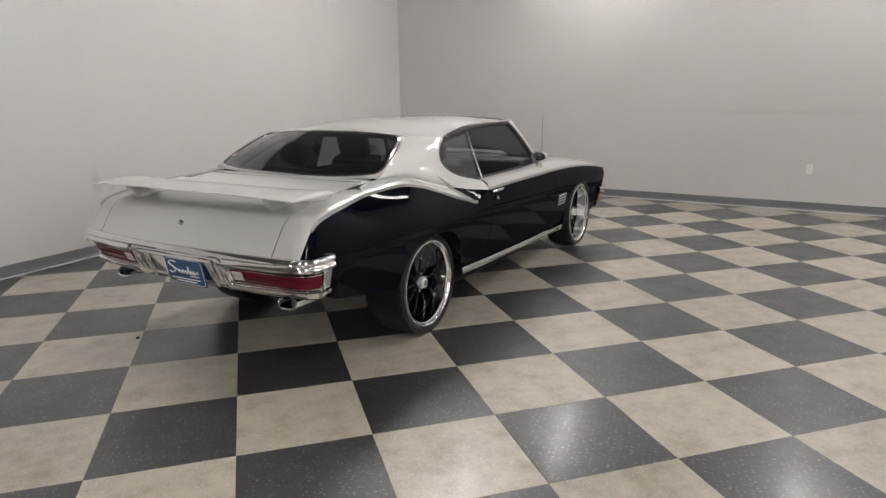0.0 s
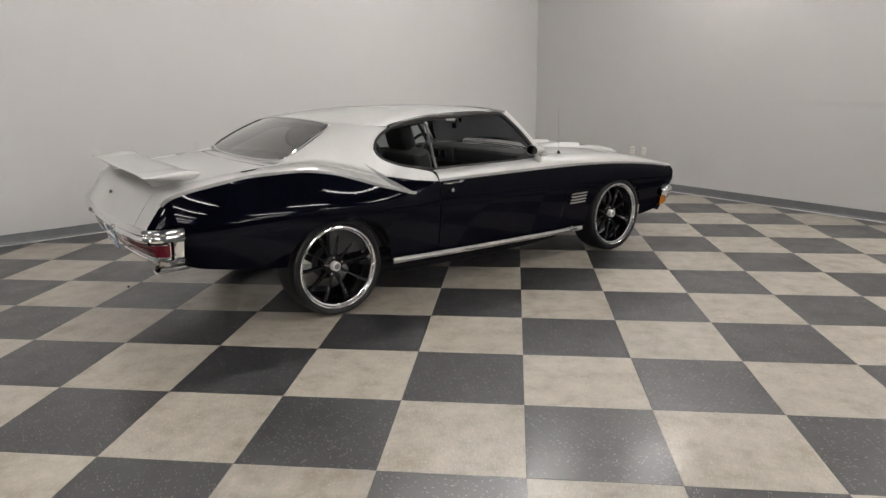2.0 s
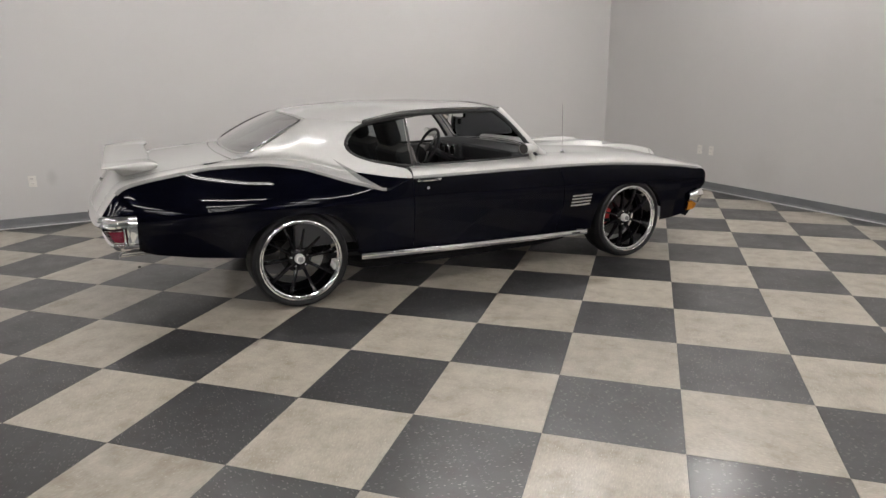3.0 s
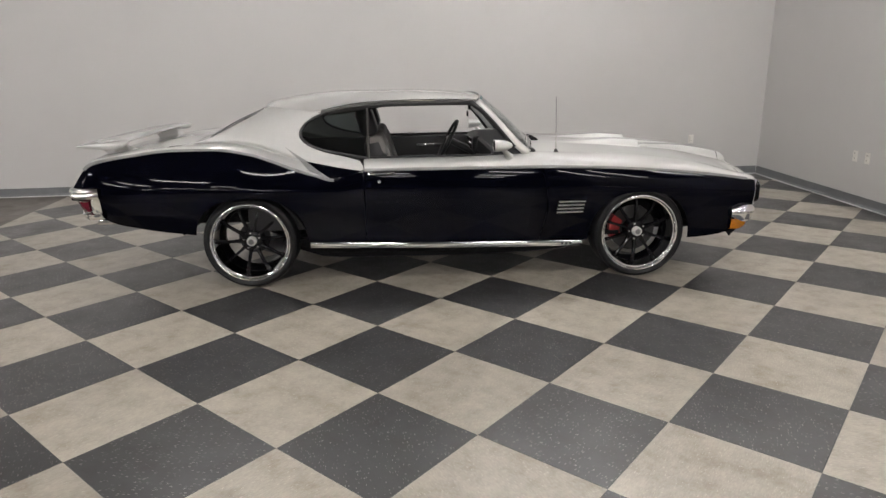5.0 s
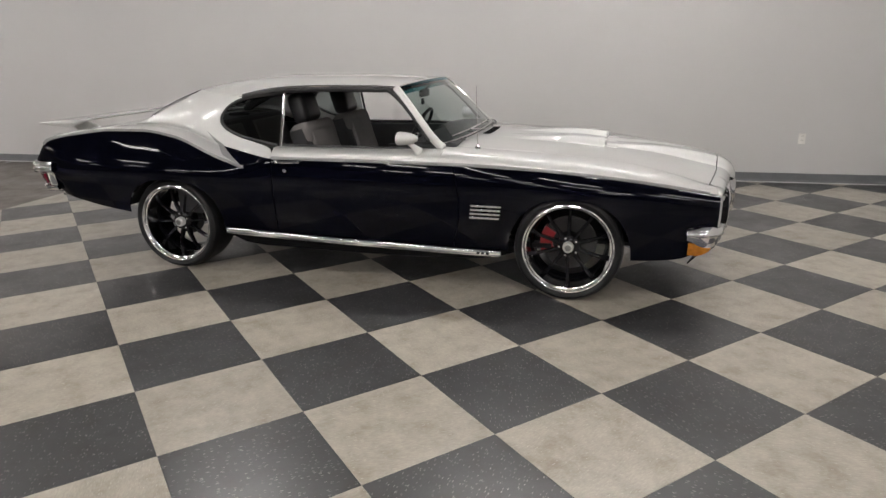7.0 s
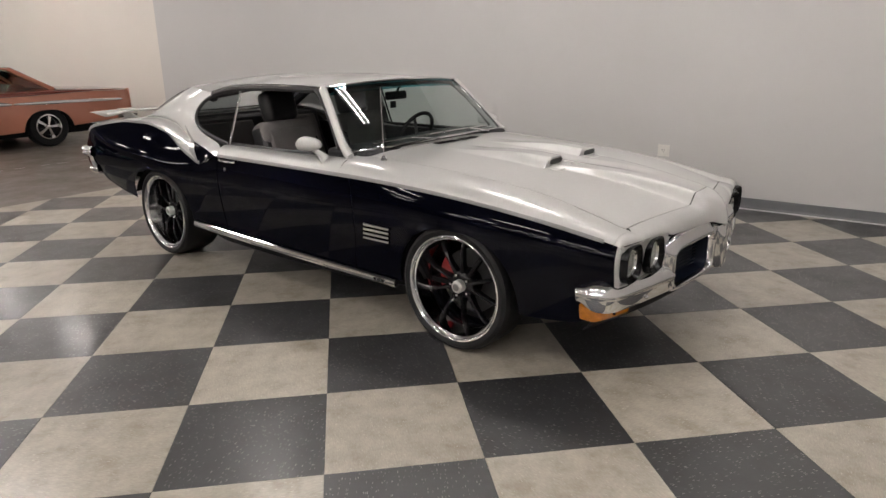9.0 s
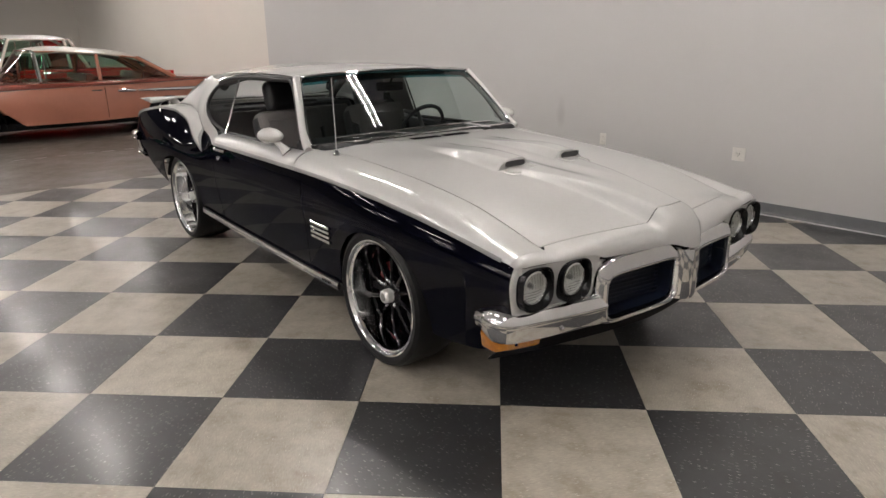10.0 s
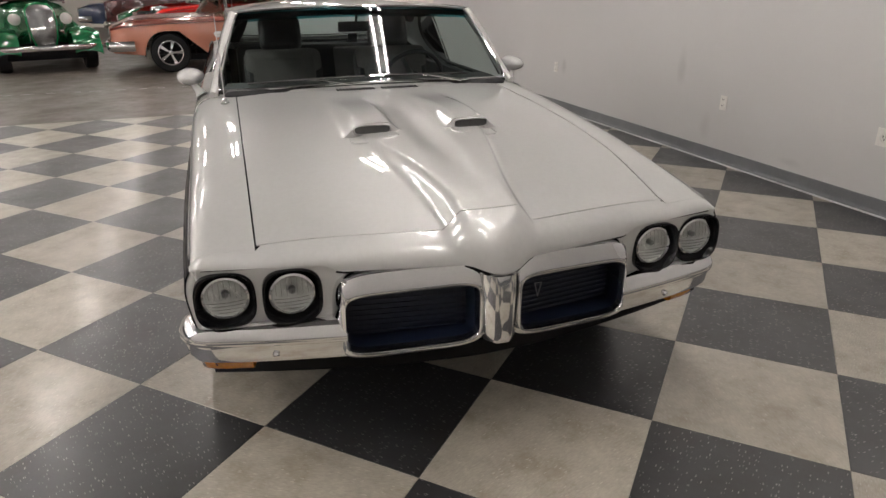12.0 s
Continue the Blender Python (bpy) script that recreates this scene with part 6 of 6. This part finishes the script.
    if spec.get("open_hood"):
        rows = []
        for x in np.linspace(0, 1.25, 10):
            rows.append([(c1 + 0.15 + x * 0.72, v * 0.72, top(c1) + 0.02 + x * 0.66 + 0.03 * (1 - v * v)) for v in np.linspace(-1, 1, 9)])
        panel("raised_hood", rows, M_HOODWHITE, car, "raised white hood", thick=0.03)
        part("engine", box_bm((0.8, 0.7, 0.3), (c1 + 0.8, 0, 0.78), 0.05), M_MATTBLACK, car, "dark engine")
        part("air_cleaner", lathe_bm([(0.0, 0.1), (0.16, 0.09), (0.18, 0.05), (0.18, 0.0)], 24, axis="z", at=(c1 + 0.8, 0, 0.93)), M_CHROME, car, "chrome air cleaner")
    else:
        deck(c1 - 0.15, L, "hood", hood_mat, spec["upper_label"])
    deck(R, c0 + 0.15, "boot_lid", spec["upper"], spec["upper_label"])
    for x, out in ((L, 1), (R, -1)):
        rows = [[(x + out * 0.03 * math.sin(math.pi * k) * (1 - (v * 0.8) ** 2), v * half(x), zb(x) + (top(x) - zb(x)) * k - 0.0) for v in np.linspace(-1, 1, 17)] for k in np.linspace(0, 1, 8)]
        panel("end_panel", rows, spec["lower"], car, spec["lower_label"])
        line = [(x + out * (0.11 - 0.10 * abs(v) ** 3), v * 0.97, 0.47) for v in np.linspace(-1, 1, 25)]
        line = [(x - out * 0.36, -0.985, 0.47), (x - out * 0.12, -1.0, 0.47)] + line + [(x - out * 0.12, 1.0, 0.47), (x - out * 0.36, 0.985, 0.47)]
        part("bumper", tube_bm(line, 0.085, 12, flat=0.45, up=(1, 0, 0)), M_CHROME, car, "chrome bumper")
        for y in (0.45, 0.70):
            for s in (-1, 1):
                if out > 0:
                    l2 = part("headlight", lathe_bm([(0.0, 0.05), (0.05, 0.045), (0.075, 0.03), (0.085, 0.03), (0.09, 0.0)], 24, axis="x", at=(x - 0.01, s * y, 0.70)), M_WHITE_LENS, car, "round clear headlight")
                else:
                    part("tail_light", lathe_bm([(0.0, -0.05), (0.05, -0.04), (0.07, -0.01), (0.075, 0.0)], 20, axis="x", at=(x, s * y, 0.68)), M_RED, car, "round red tail light")
    part("grille", box_bm((0.03, 1.1, 0.16), (L + 0.0, 0, 0.66), 0.01), M_STEEL, car, "bright metal grille")
    # roof, pillars and glass
    zr = spec["roof"]
    rows = []
    for x in np.linspace(r0, r1, 22):
        q = (x - r0) / (r1 - r0)
        drop = spec.get("fall", 0.0) * (1 - q) ** 2
        rows.append([(x, v * (0.66 - 0.05 * (2 * q - 1) ** 2), zr - drop - 0.09 * abs(v) ** 2.6 - 0.05 * (2 * q - 1) ** 4) for v in np.linspace(-1, 1, 17)])
    panel("roof", rows, spec["roof_mat"], car, spec["roof_label"], thick=0.025)
    zbelt = lambda x: belt(x) + (top(x) - belt(x)) * 0.75
    for sign in (-1, 1):
        for xb, xt, w in ((c1 - 0.02, r1 - 0.02, 0.026), (spec["door"], spec["door"] - 0.03, 0.03), (c0 + 0.05, r0 + 0.05, 0.035)):
            part("pillar", tube_bm([(xb, sign * 0.79, zbelt(xb)), (xt, sign * 0.625, zr - 0.10 - spec.get("fall", 0.0) * ((r1 - xt) / (r1 - r0)) ** 2)], w, 8), spec["post"] if "post" in spec and xb > 0 else spec["pillar"], car, "bright windscreen post" if "post" in spec and xb > 0 else "painted roof pillar")
        rows = [[(c0 + 0.05 + (c1 - c0 - 0.07) * u + ((r0 + 0.05 + (r1 - r0 - 0.07) * u) - (c0 + 0.05 + (c1 - c0 - 0.07) * u)) * t, sign * (0.78 - 0.155 * t), zbelt(0) + (zr - 0.10 - spec.get("fall", 0.0) * (1 - u) ** 2 - zbelt(0)) * t) for u in np.linspace(0, 1, 10)] for t in np.linspace(0, 1, 5)]
        g = panel("side_window", rows, M_GREENGLASS, car, "green-tinted side window", thick=0)
        g.visible_shadow = False
        part("window_frame", tube_bm([tuple(p) for p in rows[-1]], 0.016, 6), spec["pillar"], g, "painted window frame")
        if spec.get("vent"):
            dv = spec["vent"] if spec["vent"] is not True else 0.42
            part("vent_post", tube_bm([(c1 - dv, sign * 0.785, zbelt(0)), (c1 - dv - 0.06, sign * 0.64, zr - 0.11)], 0.009, 6), M_CHROME, g, "chrome vent post")
    for xa, xb in ((c1, r1), (c0, r0)):
        rows = [[(xa + (xb - xa) * t + (spec.get("wrap", 0.10) if xa > 0 else -0.08) * (1 - abs(v) ** 2.6) * (1 - (0.8 if "wrap" in spec else 0.5) * t), v * (0.77 - 0.15 * t), zbelt(xa) + (zr - 0.08 - (spec.get("fall", 0.0) if xa < 0 else 0.0) - zbelt(xa)) * t) for v in np.linspace(-1, 1, 15)] for t in np.linspace(0, 1, 8)]
        g = panel("windscreen" if xa > 0 else "rear_window", rows, M_GREENGLASS, car, "green-tinted curved glass", thick=0)
        g.visible_shadow = False
        edge = [r[0] for r in rows] + rows[-1] + [r[-1] for r in rows[::-1]] + rows[0][::-1]
        part("glass_moulding", tube_bm(edge[::2], 0.012, 6, closed=True), M_CHROME, g, "chrome glass moulding")
    for x in (0.0, -0.95):
        s = part("bench_seat", box_bm((0.5, 1.3, 0.16), (x, 0, 0.52), 0.05), spec["seat"], car, "upholstered bench seat")
        part("seat_back", box_bm((0.14, 1.3, 0.5), (x - 0.28, 0, 0.80), 0.05, 2, pose(0, 0, 0, 0, -14, 0)), spec["seat"], s)
    # unseen pan, set low and wide to deepen the shade on the floor
    part("floor_pan", box_bm((L - R - 1.3, 1.66, 0.12), ((L + R) / 2, 0, 0.25), 0.03), M_MATTBLACK, car, "black floor pan")
    part("dashboard", box_bm((0.2, 1.4, 0.14), (c1 - 0.12, 0, 0.90), 0.04), spec["seat"], car, "painted dashboard")
    car.matrix_world = spec["at"]
    return car


def thirties_car():
    """An upright thirties saloon: tall radiator shell, pod lamps, swept wings and running boards."""
    car = tagged(new("vintage_car"), "green and maroon thirties saloon with tall grille", "car", "parked cars")
    # radiator shell
    rows = []
    for z, w, x in ((0.42, 0.13, 1.42), (0.6, 0.19, 1.44), (0.85, 0.22, 1.40), (1.05, 0.21, 1.34), (1.12, 0.15, 1.30), (1.14, 0.02, 1.26)):
        rows.append([(x + 0.08 * (1 - v * v), v * w, z) for v in np.linspace(-1, 1, 13)])
    g = panel("grille", rows, M_STEEL, car, "silver mesh radiator grille", thick=0.01)
    for k in range(17):
        v = -0.9 + 1.8 * k / 16
        part("grille_bar", tube_bm([(r_x + 0.08 * (1 - v * v) + 0.008, v * w, z) for z, w, r_x in ((0.44, 0.13, 1.42), (0.6, 0.19, 1.44), (0.85, 0.22, 1.40), (1.05, 0.21, 1.34))], 0.004, 5), M_CHROME, g)
    edge = [(x, -w, z) for z, w, x in ((0.42, 0.14, 1.42), (0.6, 0.2, 1.44), (0.85, 0.23, 1.40), (1.05, 0.22, 1.34), (1.13, 0.15, 1.30))]
    part("grille_shell", tube_bm(edge + [(1.27, 0, 1.16)] + [(x, -y, z) for x, y, z in edge[::-1]], 0.022, 8), M_GREEN, g, "green grille shell")
    # bonnet, cowl and cab as one lofted body
    rows = []
    for x, w, zb, zt in ((1.32, 0.24, 0.5, 1.12), (0.9, 0.36, 0.45, 1.14), (0.4, 0.52, 0.42, 1.17), (0.2, 0.62, 0.40, 1.18), (-0.6, 0.70, 0.40, 1.17), (-1.4, 0.68, 0.42, 1.15), (-1.9, 0.55, 0.45, 1.05), (-2.1, 0.35, 0.5, 0.85)):
        rows.append([(x, w * math.copysign(abs(math.cos(t)) ** 0.6, math.cos(t)), zb + (zt - zb) * abs(math.sin(t)) ** 0.45) for t in np.linspace(0, math.pi, 21)])
    panel("body", rows, M_GREEN, car, "emerald lofted body", thick=0.01)
    rows = []
    for x, w, zt in ((0.28, 0.52, 1.20), (0.12, 0.56, 1.55), (0.0, 0.57, 1.62), (-0.6, 0.60, 1.66), (-1.2, 0.57, 1.62), (-1.55, 0.5, 1.45), (-1.8, 0.45, 1.15)):
        rows.append([(x, w * math.copysign(abs(math.cos(t)) ** 0.55, math.cos(t)), 1.13 + (zt - 1.13) * abs(math.sin(t)) ** 0.45) for t in np.linspace(0, math.pi, 21)])
    cab = panel("cab", rows, M_MAROON, car, "dark maroon cab with roof", thick=0.02)
    part("windscreen", box_bm((0.02, 0.92, 0.30), (0.235, 0, 1.36), 0.01, 2, pose(0, 0, 0, 0, -24, 0)), M_TINT, cab, "dark windscreen")
    for sign in (-1, 1):
        for x in (-0.25, -0.95):
            part("side_window", box_bm((0.5, 0.02, 0.28), (x, sign * 0.585, 1.38), 0.008), M_TINT, cab, "dark side window")
        # swept front wing
        rows = []
        for t in np.linspace(0.02, math.pi * 0.92, 20):
            r = 0.44
            x, z = 1.12 + r * math.cos(t) * 1.05, 0.36 + r * math.sin(t) * 0.95
            rows.append([(x, sign * (0.42 + 0.46 * u), z - 0.10 * u**3 - 0.06 * (1 - u) ** 3) for u in np.linspace(0, 1, 9)])
        panel("front_wing", rows, M_GREEN, car, "glossy green front wing", thick=0.012, out=(1.12, sign * 0.6, 0.3))
        rows = []
        for t in np.linspace(0, math.pi, 16):
            rows.append([(-1.35 + 0.45 * math.cos(t), sign * (0.55 + 0.32 * u), 0.34 + 0.44 * math.sin(t) - 0.10 * u**3) for u in np.linspace(0, 1, 7)])
        panel("rear_wing", rows, M_GREEN, car, "glossy green rear wing", thick=0.012, out=(-1.35, sign * 0.6, 0.3))
        part("running_board", box_bm((1.7, 0.24, 0.04), (-0.12, sign * 0.74, 0.34), 0.012), M_MATTBLACK, car, "black running board")
        h = part("headlight", lathe_bm([(0.0, -0.16), (0.05, -0.13), (0.09, -0.05), (0.105, 0.02), (0.11, 0.03), (0.10, 0.035)], 26, axis="x", at=(1.30, sign * 0.40, 0.90)), M_GREEN, car, "green pod headlight")
        part("lens", lathe_bm([(0.10, 0.035), (0.06, 0.055), (0.0, 0.06)], 26, axis="x", at=(1.30, sign * 0.40, 0.90)), M_WHITE_LENS, h, "clear round lens")
        part("stalk", tube_bm([(1.25, sign * 0.34, 0.72), (1.27, sign * 0.40, 0.82)], 0.02, 8), M_CHROME, h)
        for x in (1.12, -1.35):
            w = small_wheel(car, 0.33, 0.20, 0.05, "cap")
            w.matrix_local = pose(x, sign * 0.74, 0.33, 0, 0, 0 if sign > 0 else 180)
    part("bumper", tube_bm([(1.62 - 0.14 * abs(v) ** 3, v * 0.95, 0.42) for v in np.linspace(-1, 1, 21)], 0.045, 10, flat=0.4, up=(1, 0, 0)), M_CHROME, car, "chrome front bumper")
    for s in (-1, 1):
        part("bumper_iron", tube_bm([(1.58, s * 0.35, 0.42), (1.2, s * 0.35, 0.40)], 0.02, 6), M_STEEL, car)
    # plain box added low between the wheels to darken the ground there
    part("underside", box_bm((3.2, 1.3, 0.18), (-0.15, 0, 0.30), 0.03), M_MATTBLACK, car, "black underside")
    return car


M_PINK = plain("salmon_paint", (0.47, 0.185, 0.118), 0.3, coat=0.8, vary=0.04)
M_BROWN = plain("maroon_brown_paint", (0.17, 0.045, 0.032), 0.25, coat=0.9, vary=0.05)
M_CREAM = plain("cream_roof_paint", (0.68, 0.64, 0.57), 0.3, coat=0.6)
M_HOODWHITE = plain("white_hood_paint", (0.72, 0.71, 0.69), 0.35, coat=0.5)
M_BRIGHTRED = plain("bright_red_paint", (0.55, 0.012, 0.01), 0.25, coat=0.9)
M_GREEN = plain("emerald_paint", (0.006, 0.13, 0.045), 0.2, coat=1.0)
M_MAROON = plain("dark_maroon_paint", (0.06, 0.012, 0.012), 0.25, coat=0.9)
M_BLUEPAINT = plain("dark_blue_paint", (0.02, 0.035, 0.08), 0.25, coat=0.9)
M_GREENGLASS = glass("green_glass", (0.55, 0.72, 0.64))

SALOON = dict(front=2.62, rear=-2.72, wheels=(1.51, -1.51), radius=0.335,
              belt=[(-2.72, 0.86), (-2.4, 0.90), (-1.4, 0.885), (0.0, 0.875), (1.2, 0.87), (2.3, 0.84), (2.62, 0.76)],
              top=[(-2.72, 0.87), (-2.3, 0.95), (-1.5, 0.97), (0.0, 0.96), (0.9, 0.97), (2.2, 0.93), (2.62, 0.80)],
              cabin=(-1.45, 0.92, -1.02, 0.52), roof=1.40, door=-0.32, vent=True,
              trims=[[(-2.5, 0.74), (-1.9, 0.745), (-1.15, 0.74)]],
              lower=None, upper=None, pillar=None, roof_mat=None, lower_label="", upper_label="", roof_label="", seat=None, at=None)


def spec_with(**changes):
    s = dict(SALOON)
    s.update(changes)
    return s


ROWS = -43.0
side_step = Vector((math.sin(radians(43)), math.cos(radians(43))))
row0 = Vector((-7.16, -4.07))


def row_place(k, back=0.0, turn=0.0):
    p = row0 - side_step * 2.75 * k + Vector((-math.cos(radians(43)), math.sin(radians(43)))) * back
    return pose(p.x, p.y, 0, 0, 0, ROWS + turn)


old_saloon("car", "salmon pink and brown sixties saloon with cream roof", spec_with(
    lower=M_PINK, upper=M_BROWN, pillar=M_PINK, roof_mat=M_CREAM, lower_label="salmon pink flank", upper_label="metallic brown upper panel",
    roof_label="cream roof", seat=M_BROWN, flare=True, front=2.42, rear=-3.05, fall=0.13, roof=1.52, cabin=(-1.78, 0.50, -1.18, 0.50), wrap=0.52, door=-0.44, vent=0.10, post=M_CHROME,
    top=[(-3.05, 0.90), (-2.8, 0.93), (-1.5, 0.97), (0.0, 0.96), (0.9, 0.97), (2.05, 0.93), (2.42, 0.80)],
    trims=[[(-2.85, 0.72), (-2.0, 0.735), (-0.98, 0.742)], [(-0.95, 0.742), (-0.80, 0.75), (-0.64, 0.752)]],
    belt=[(-3.05, 0.88), (-2.7, 0.88), (-2.4, 0.89), (-1.4, 0.865), (0.0, 0.845), (1.2, 0.825), (2.15, 0.78), (2.42, 0.72)], at=row_place(0)))
old_saloon("car", "red and white fifties saloon with its hood raised", spec_with(
    lower=M_BRIGHTRED, upper=M_BRIGHTRED, pillar=M_CREAM, roof_mat=M_HOODWHITE, lower_label="bright red flank", upper_label="bright red upper panel",
    roof_label="white roof", seat=M_BRIGHTRED, open_hood=True, roof=1.74, cabin=(-0.75, 1.1, -0.5, 0.75),
    belt=[(-2.72, 0.92), (-1.4, 0.98), (0.0, 1.0), (1.2, 0.98), (2.0, 0.94), (2.25, 0.85)],
    top=[(-2.72, 0.95), (-2.3, 1.04), (0.0, 1.10), (0.9, 1.10), (1.95, 1.04), (2.25, 0.9)], front=2.25, at=row_place(1, 0.2, 16)))
old_saloon("car", "emerald green saloon in the row", spec_with(
    lower=M_GREEN, upper=M_GREEN, pillar=M_GREEN, roof_mat=M_CREAM, lower_label="emerald flank", upper_label="emerald upper panel",
    roof_label="cream roof", seat=M_LEATHER, at=row_place(2)))
old_saloon("car", "dark maroon coupe at the row's end", spec_with(
    lower=M_MAROON, upper=M_MAROON, pillar=M_MAROON, roof_mat=M_MAROON, lower_label="dark maroon flank", upper_label="dark maroon upper panel",
    roof_label="dark maroon roof", seat=M_LEATHER, roof=1.92, cabin=(-0.9, 0.7, -0.75, 0.45), radius=0.38,
    belt=[(-2.72, 1.05), (-1.4, 1.2), (0.0, 1.25), (1.2, 1.2), (2.3, 1.1), (2.62, 1.0)],
    top=[(-2.72, 1.1), (-2.3, 1.25), (0.0, 1.38), (0.9, 1.36), (2.2, 1.2), (2.62, 1.05)], at=row_place(2.7, -0.4)))
old_saloon("car", "dark blue saloon far down the hall", spec_with(
    lower=M_BLUEPAINT, upper=M_BLUEPAINT, pillar=M_BLUEPAINT, roof_mat=M_BLUEPAINT, lower_label="dark blue flank", upper_label="dark blue upper panel",
    roof_label="dark blue roof", seat=M_LEATHER, at=row_place(4.2, -1.5)))
green = thirties_car()
gv = Vector((math.cos(radians(60)), math.sin(radians(60))))
green.matrix_world = pose(-5.30 - gv.x * 0.15, -7.71 - gv.y * 0.15, 0, 0, 0, 60)

# broken light line of the floor joint across the aisle
dash = new("floor_line")
tagged(dash, "worn pale dashed line on the brown floor", "floor line")
for k in range(60):
    u = -9.0 + 0.3 * k + 0.03 * math.sin(k * 2.3)
    x, y = -3.6 + u * 0.7071, -3.6 - u * 0.7071
    b = box_bm((0.14 + 0.04 * math.sin(k * 1.7), 0.012, 0.002), (x, y, 0.0 - 0.004 + 0.001), 0, turn=pose(0, 0, 0, 0, 0, -45))
    part("dash", b, M_SKIRT_LIP, dash)

# a crumb of black rubber left on the tiles
crumb = part("debris", lathe_bm([(0.0, 0.010), (0.008, 0.009), (0.013, 0.004), (0.012, 0.0)], 7, axis="z"), M_MATTBLACK, None, "small black crumb of rubber on the tiles")
tagged(crumb, "small black crumb of rubber on the tiles", "debris")
crumb.matrix_world = pose(-2.46, 1.69, 0.0, 0, 0, 20)


# ---- checker tiles ----
def tile_mesh(name, material):
    s, b = TILE / 2 - 0.0004, 0.0012
    verts = [(x, y, -0.006) for x, y in ((-s, -s), (s, -s), (s, s), (-s, s))]
    verts += [(x, y, -b) for x, y in ((-s, -s), (s, -s), (s, s), (-s, s))]
    verts += [(x, y, 0) for x, y in ((-s + b, -s + b), (s - b, -s + b), (s - b, s - b), (-s + b, s - b))]
    faces = [(8, 9, 10, 11)]
    for k in (0, 4):
        faces += [(k + i, k + (i + 1) % 4, k + 4 + (i + 1) % 4, k + 4 + i) for i in range(4)]
    return mesh_of(name, verts, faces, material, smooth=False)


tile_light, tile_dark = tile_mesh("tile_light", M_TILE_L), tile_mesh("tile_dark", M_TILE_D)
checker = tagged(new("checker_floor"), "grey and beige checkered vinyl tile floor", "floor", kind="structure")
a_n = Vector((-A_DIR.y, A_DIR.x))
if a_n.dot(-CORNER) < 0:
    a_n = -a_n
b_n = Vector((-B_DIR.y, B_DIR.x))
if b_n.dot(-CORNER) < 0:
    b_n = -b_n
whole, rest = [], {0: [], 1: []}
for i in range(-22, 26):
    for j in range(-22, 22):
        x0, y0 = i * TILE, j * TILE
        poly = [(x0, y0), (x0 + TILE, y0), (x0 + TILE, y0 + TILE), (x0, y0 + TILE)]
        cut = half_plane_clip(poly, 1, 1, EDGE_C)
        cut = half_plane_clip(cut, a_n.x, a_n.y, a_n.dot(CORNER)) if cut else cut
        cut = half_plane_clip(cut, b_n.x, b_n.y, b_n.dot(CORNER)) if cut else cut
        if len(cut) < 3 or x0 - y0 > 13:
            continue
        d = math.hypot(x0 + 0.3 - 1.2, y0 + 0.3 - 1.6)
        if len(cut) == 4 and cut == poly:
            whole.append((d, i, j))
        else:
            rest[(i + j) % 2].append(cut)
whole.sort()
for n, (d, i, j) in enumerate(whole):
    odd = (i + j) % 2
    if n < 300:
        ob = link("tile", tile_light if odd else tile_dark, checker)
        ob.location = ((i + 0.5) * TILE, (j + 0.5) * TILE, random.uniform(-0.0002, 0.0002))
    else:
        g = 0.0004
        x0, y0, x1, y1 = i * TILE + g, j * TILE + g, (i + 1) * TILE - g, (j + 1) * TILE - g
        rest[odd].append([(x0, y0), (x1, y0), (x1, y1), (x0, y1)])
for odd, polys in rest.items():
    verts, faces = [], []
    for p in polys:
        k, n = len(verts), len(p)
        verts += [(x, y, 0) for x, y in p] + [(x, y, -0.006) for x, y in p]
        faces.append(tuple(range(k, k + n)))
        faces += [(k + q, k + n + q, k + n + (q + 1) % n, k + (q + 1) % n) for q in range(n)]
    me = mesh_of("outer_tiles", verts, faces, M_TILE_L if odd else M_TILE_D, smooth=False)
    link("outer_tiles", me, checker, "light tiles" if odd else "dark tiles", kind="stuff")
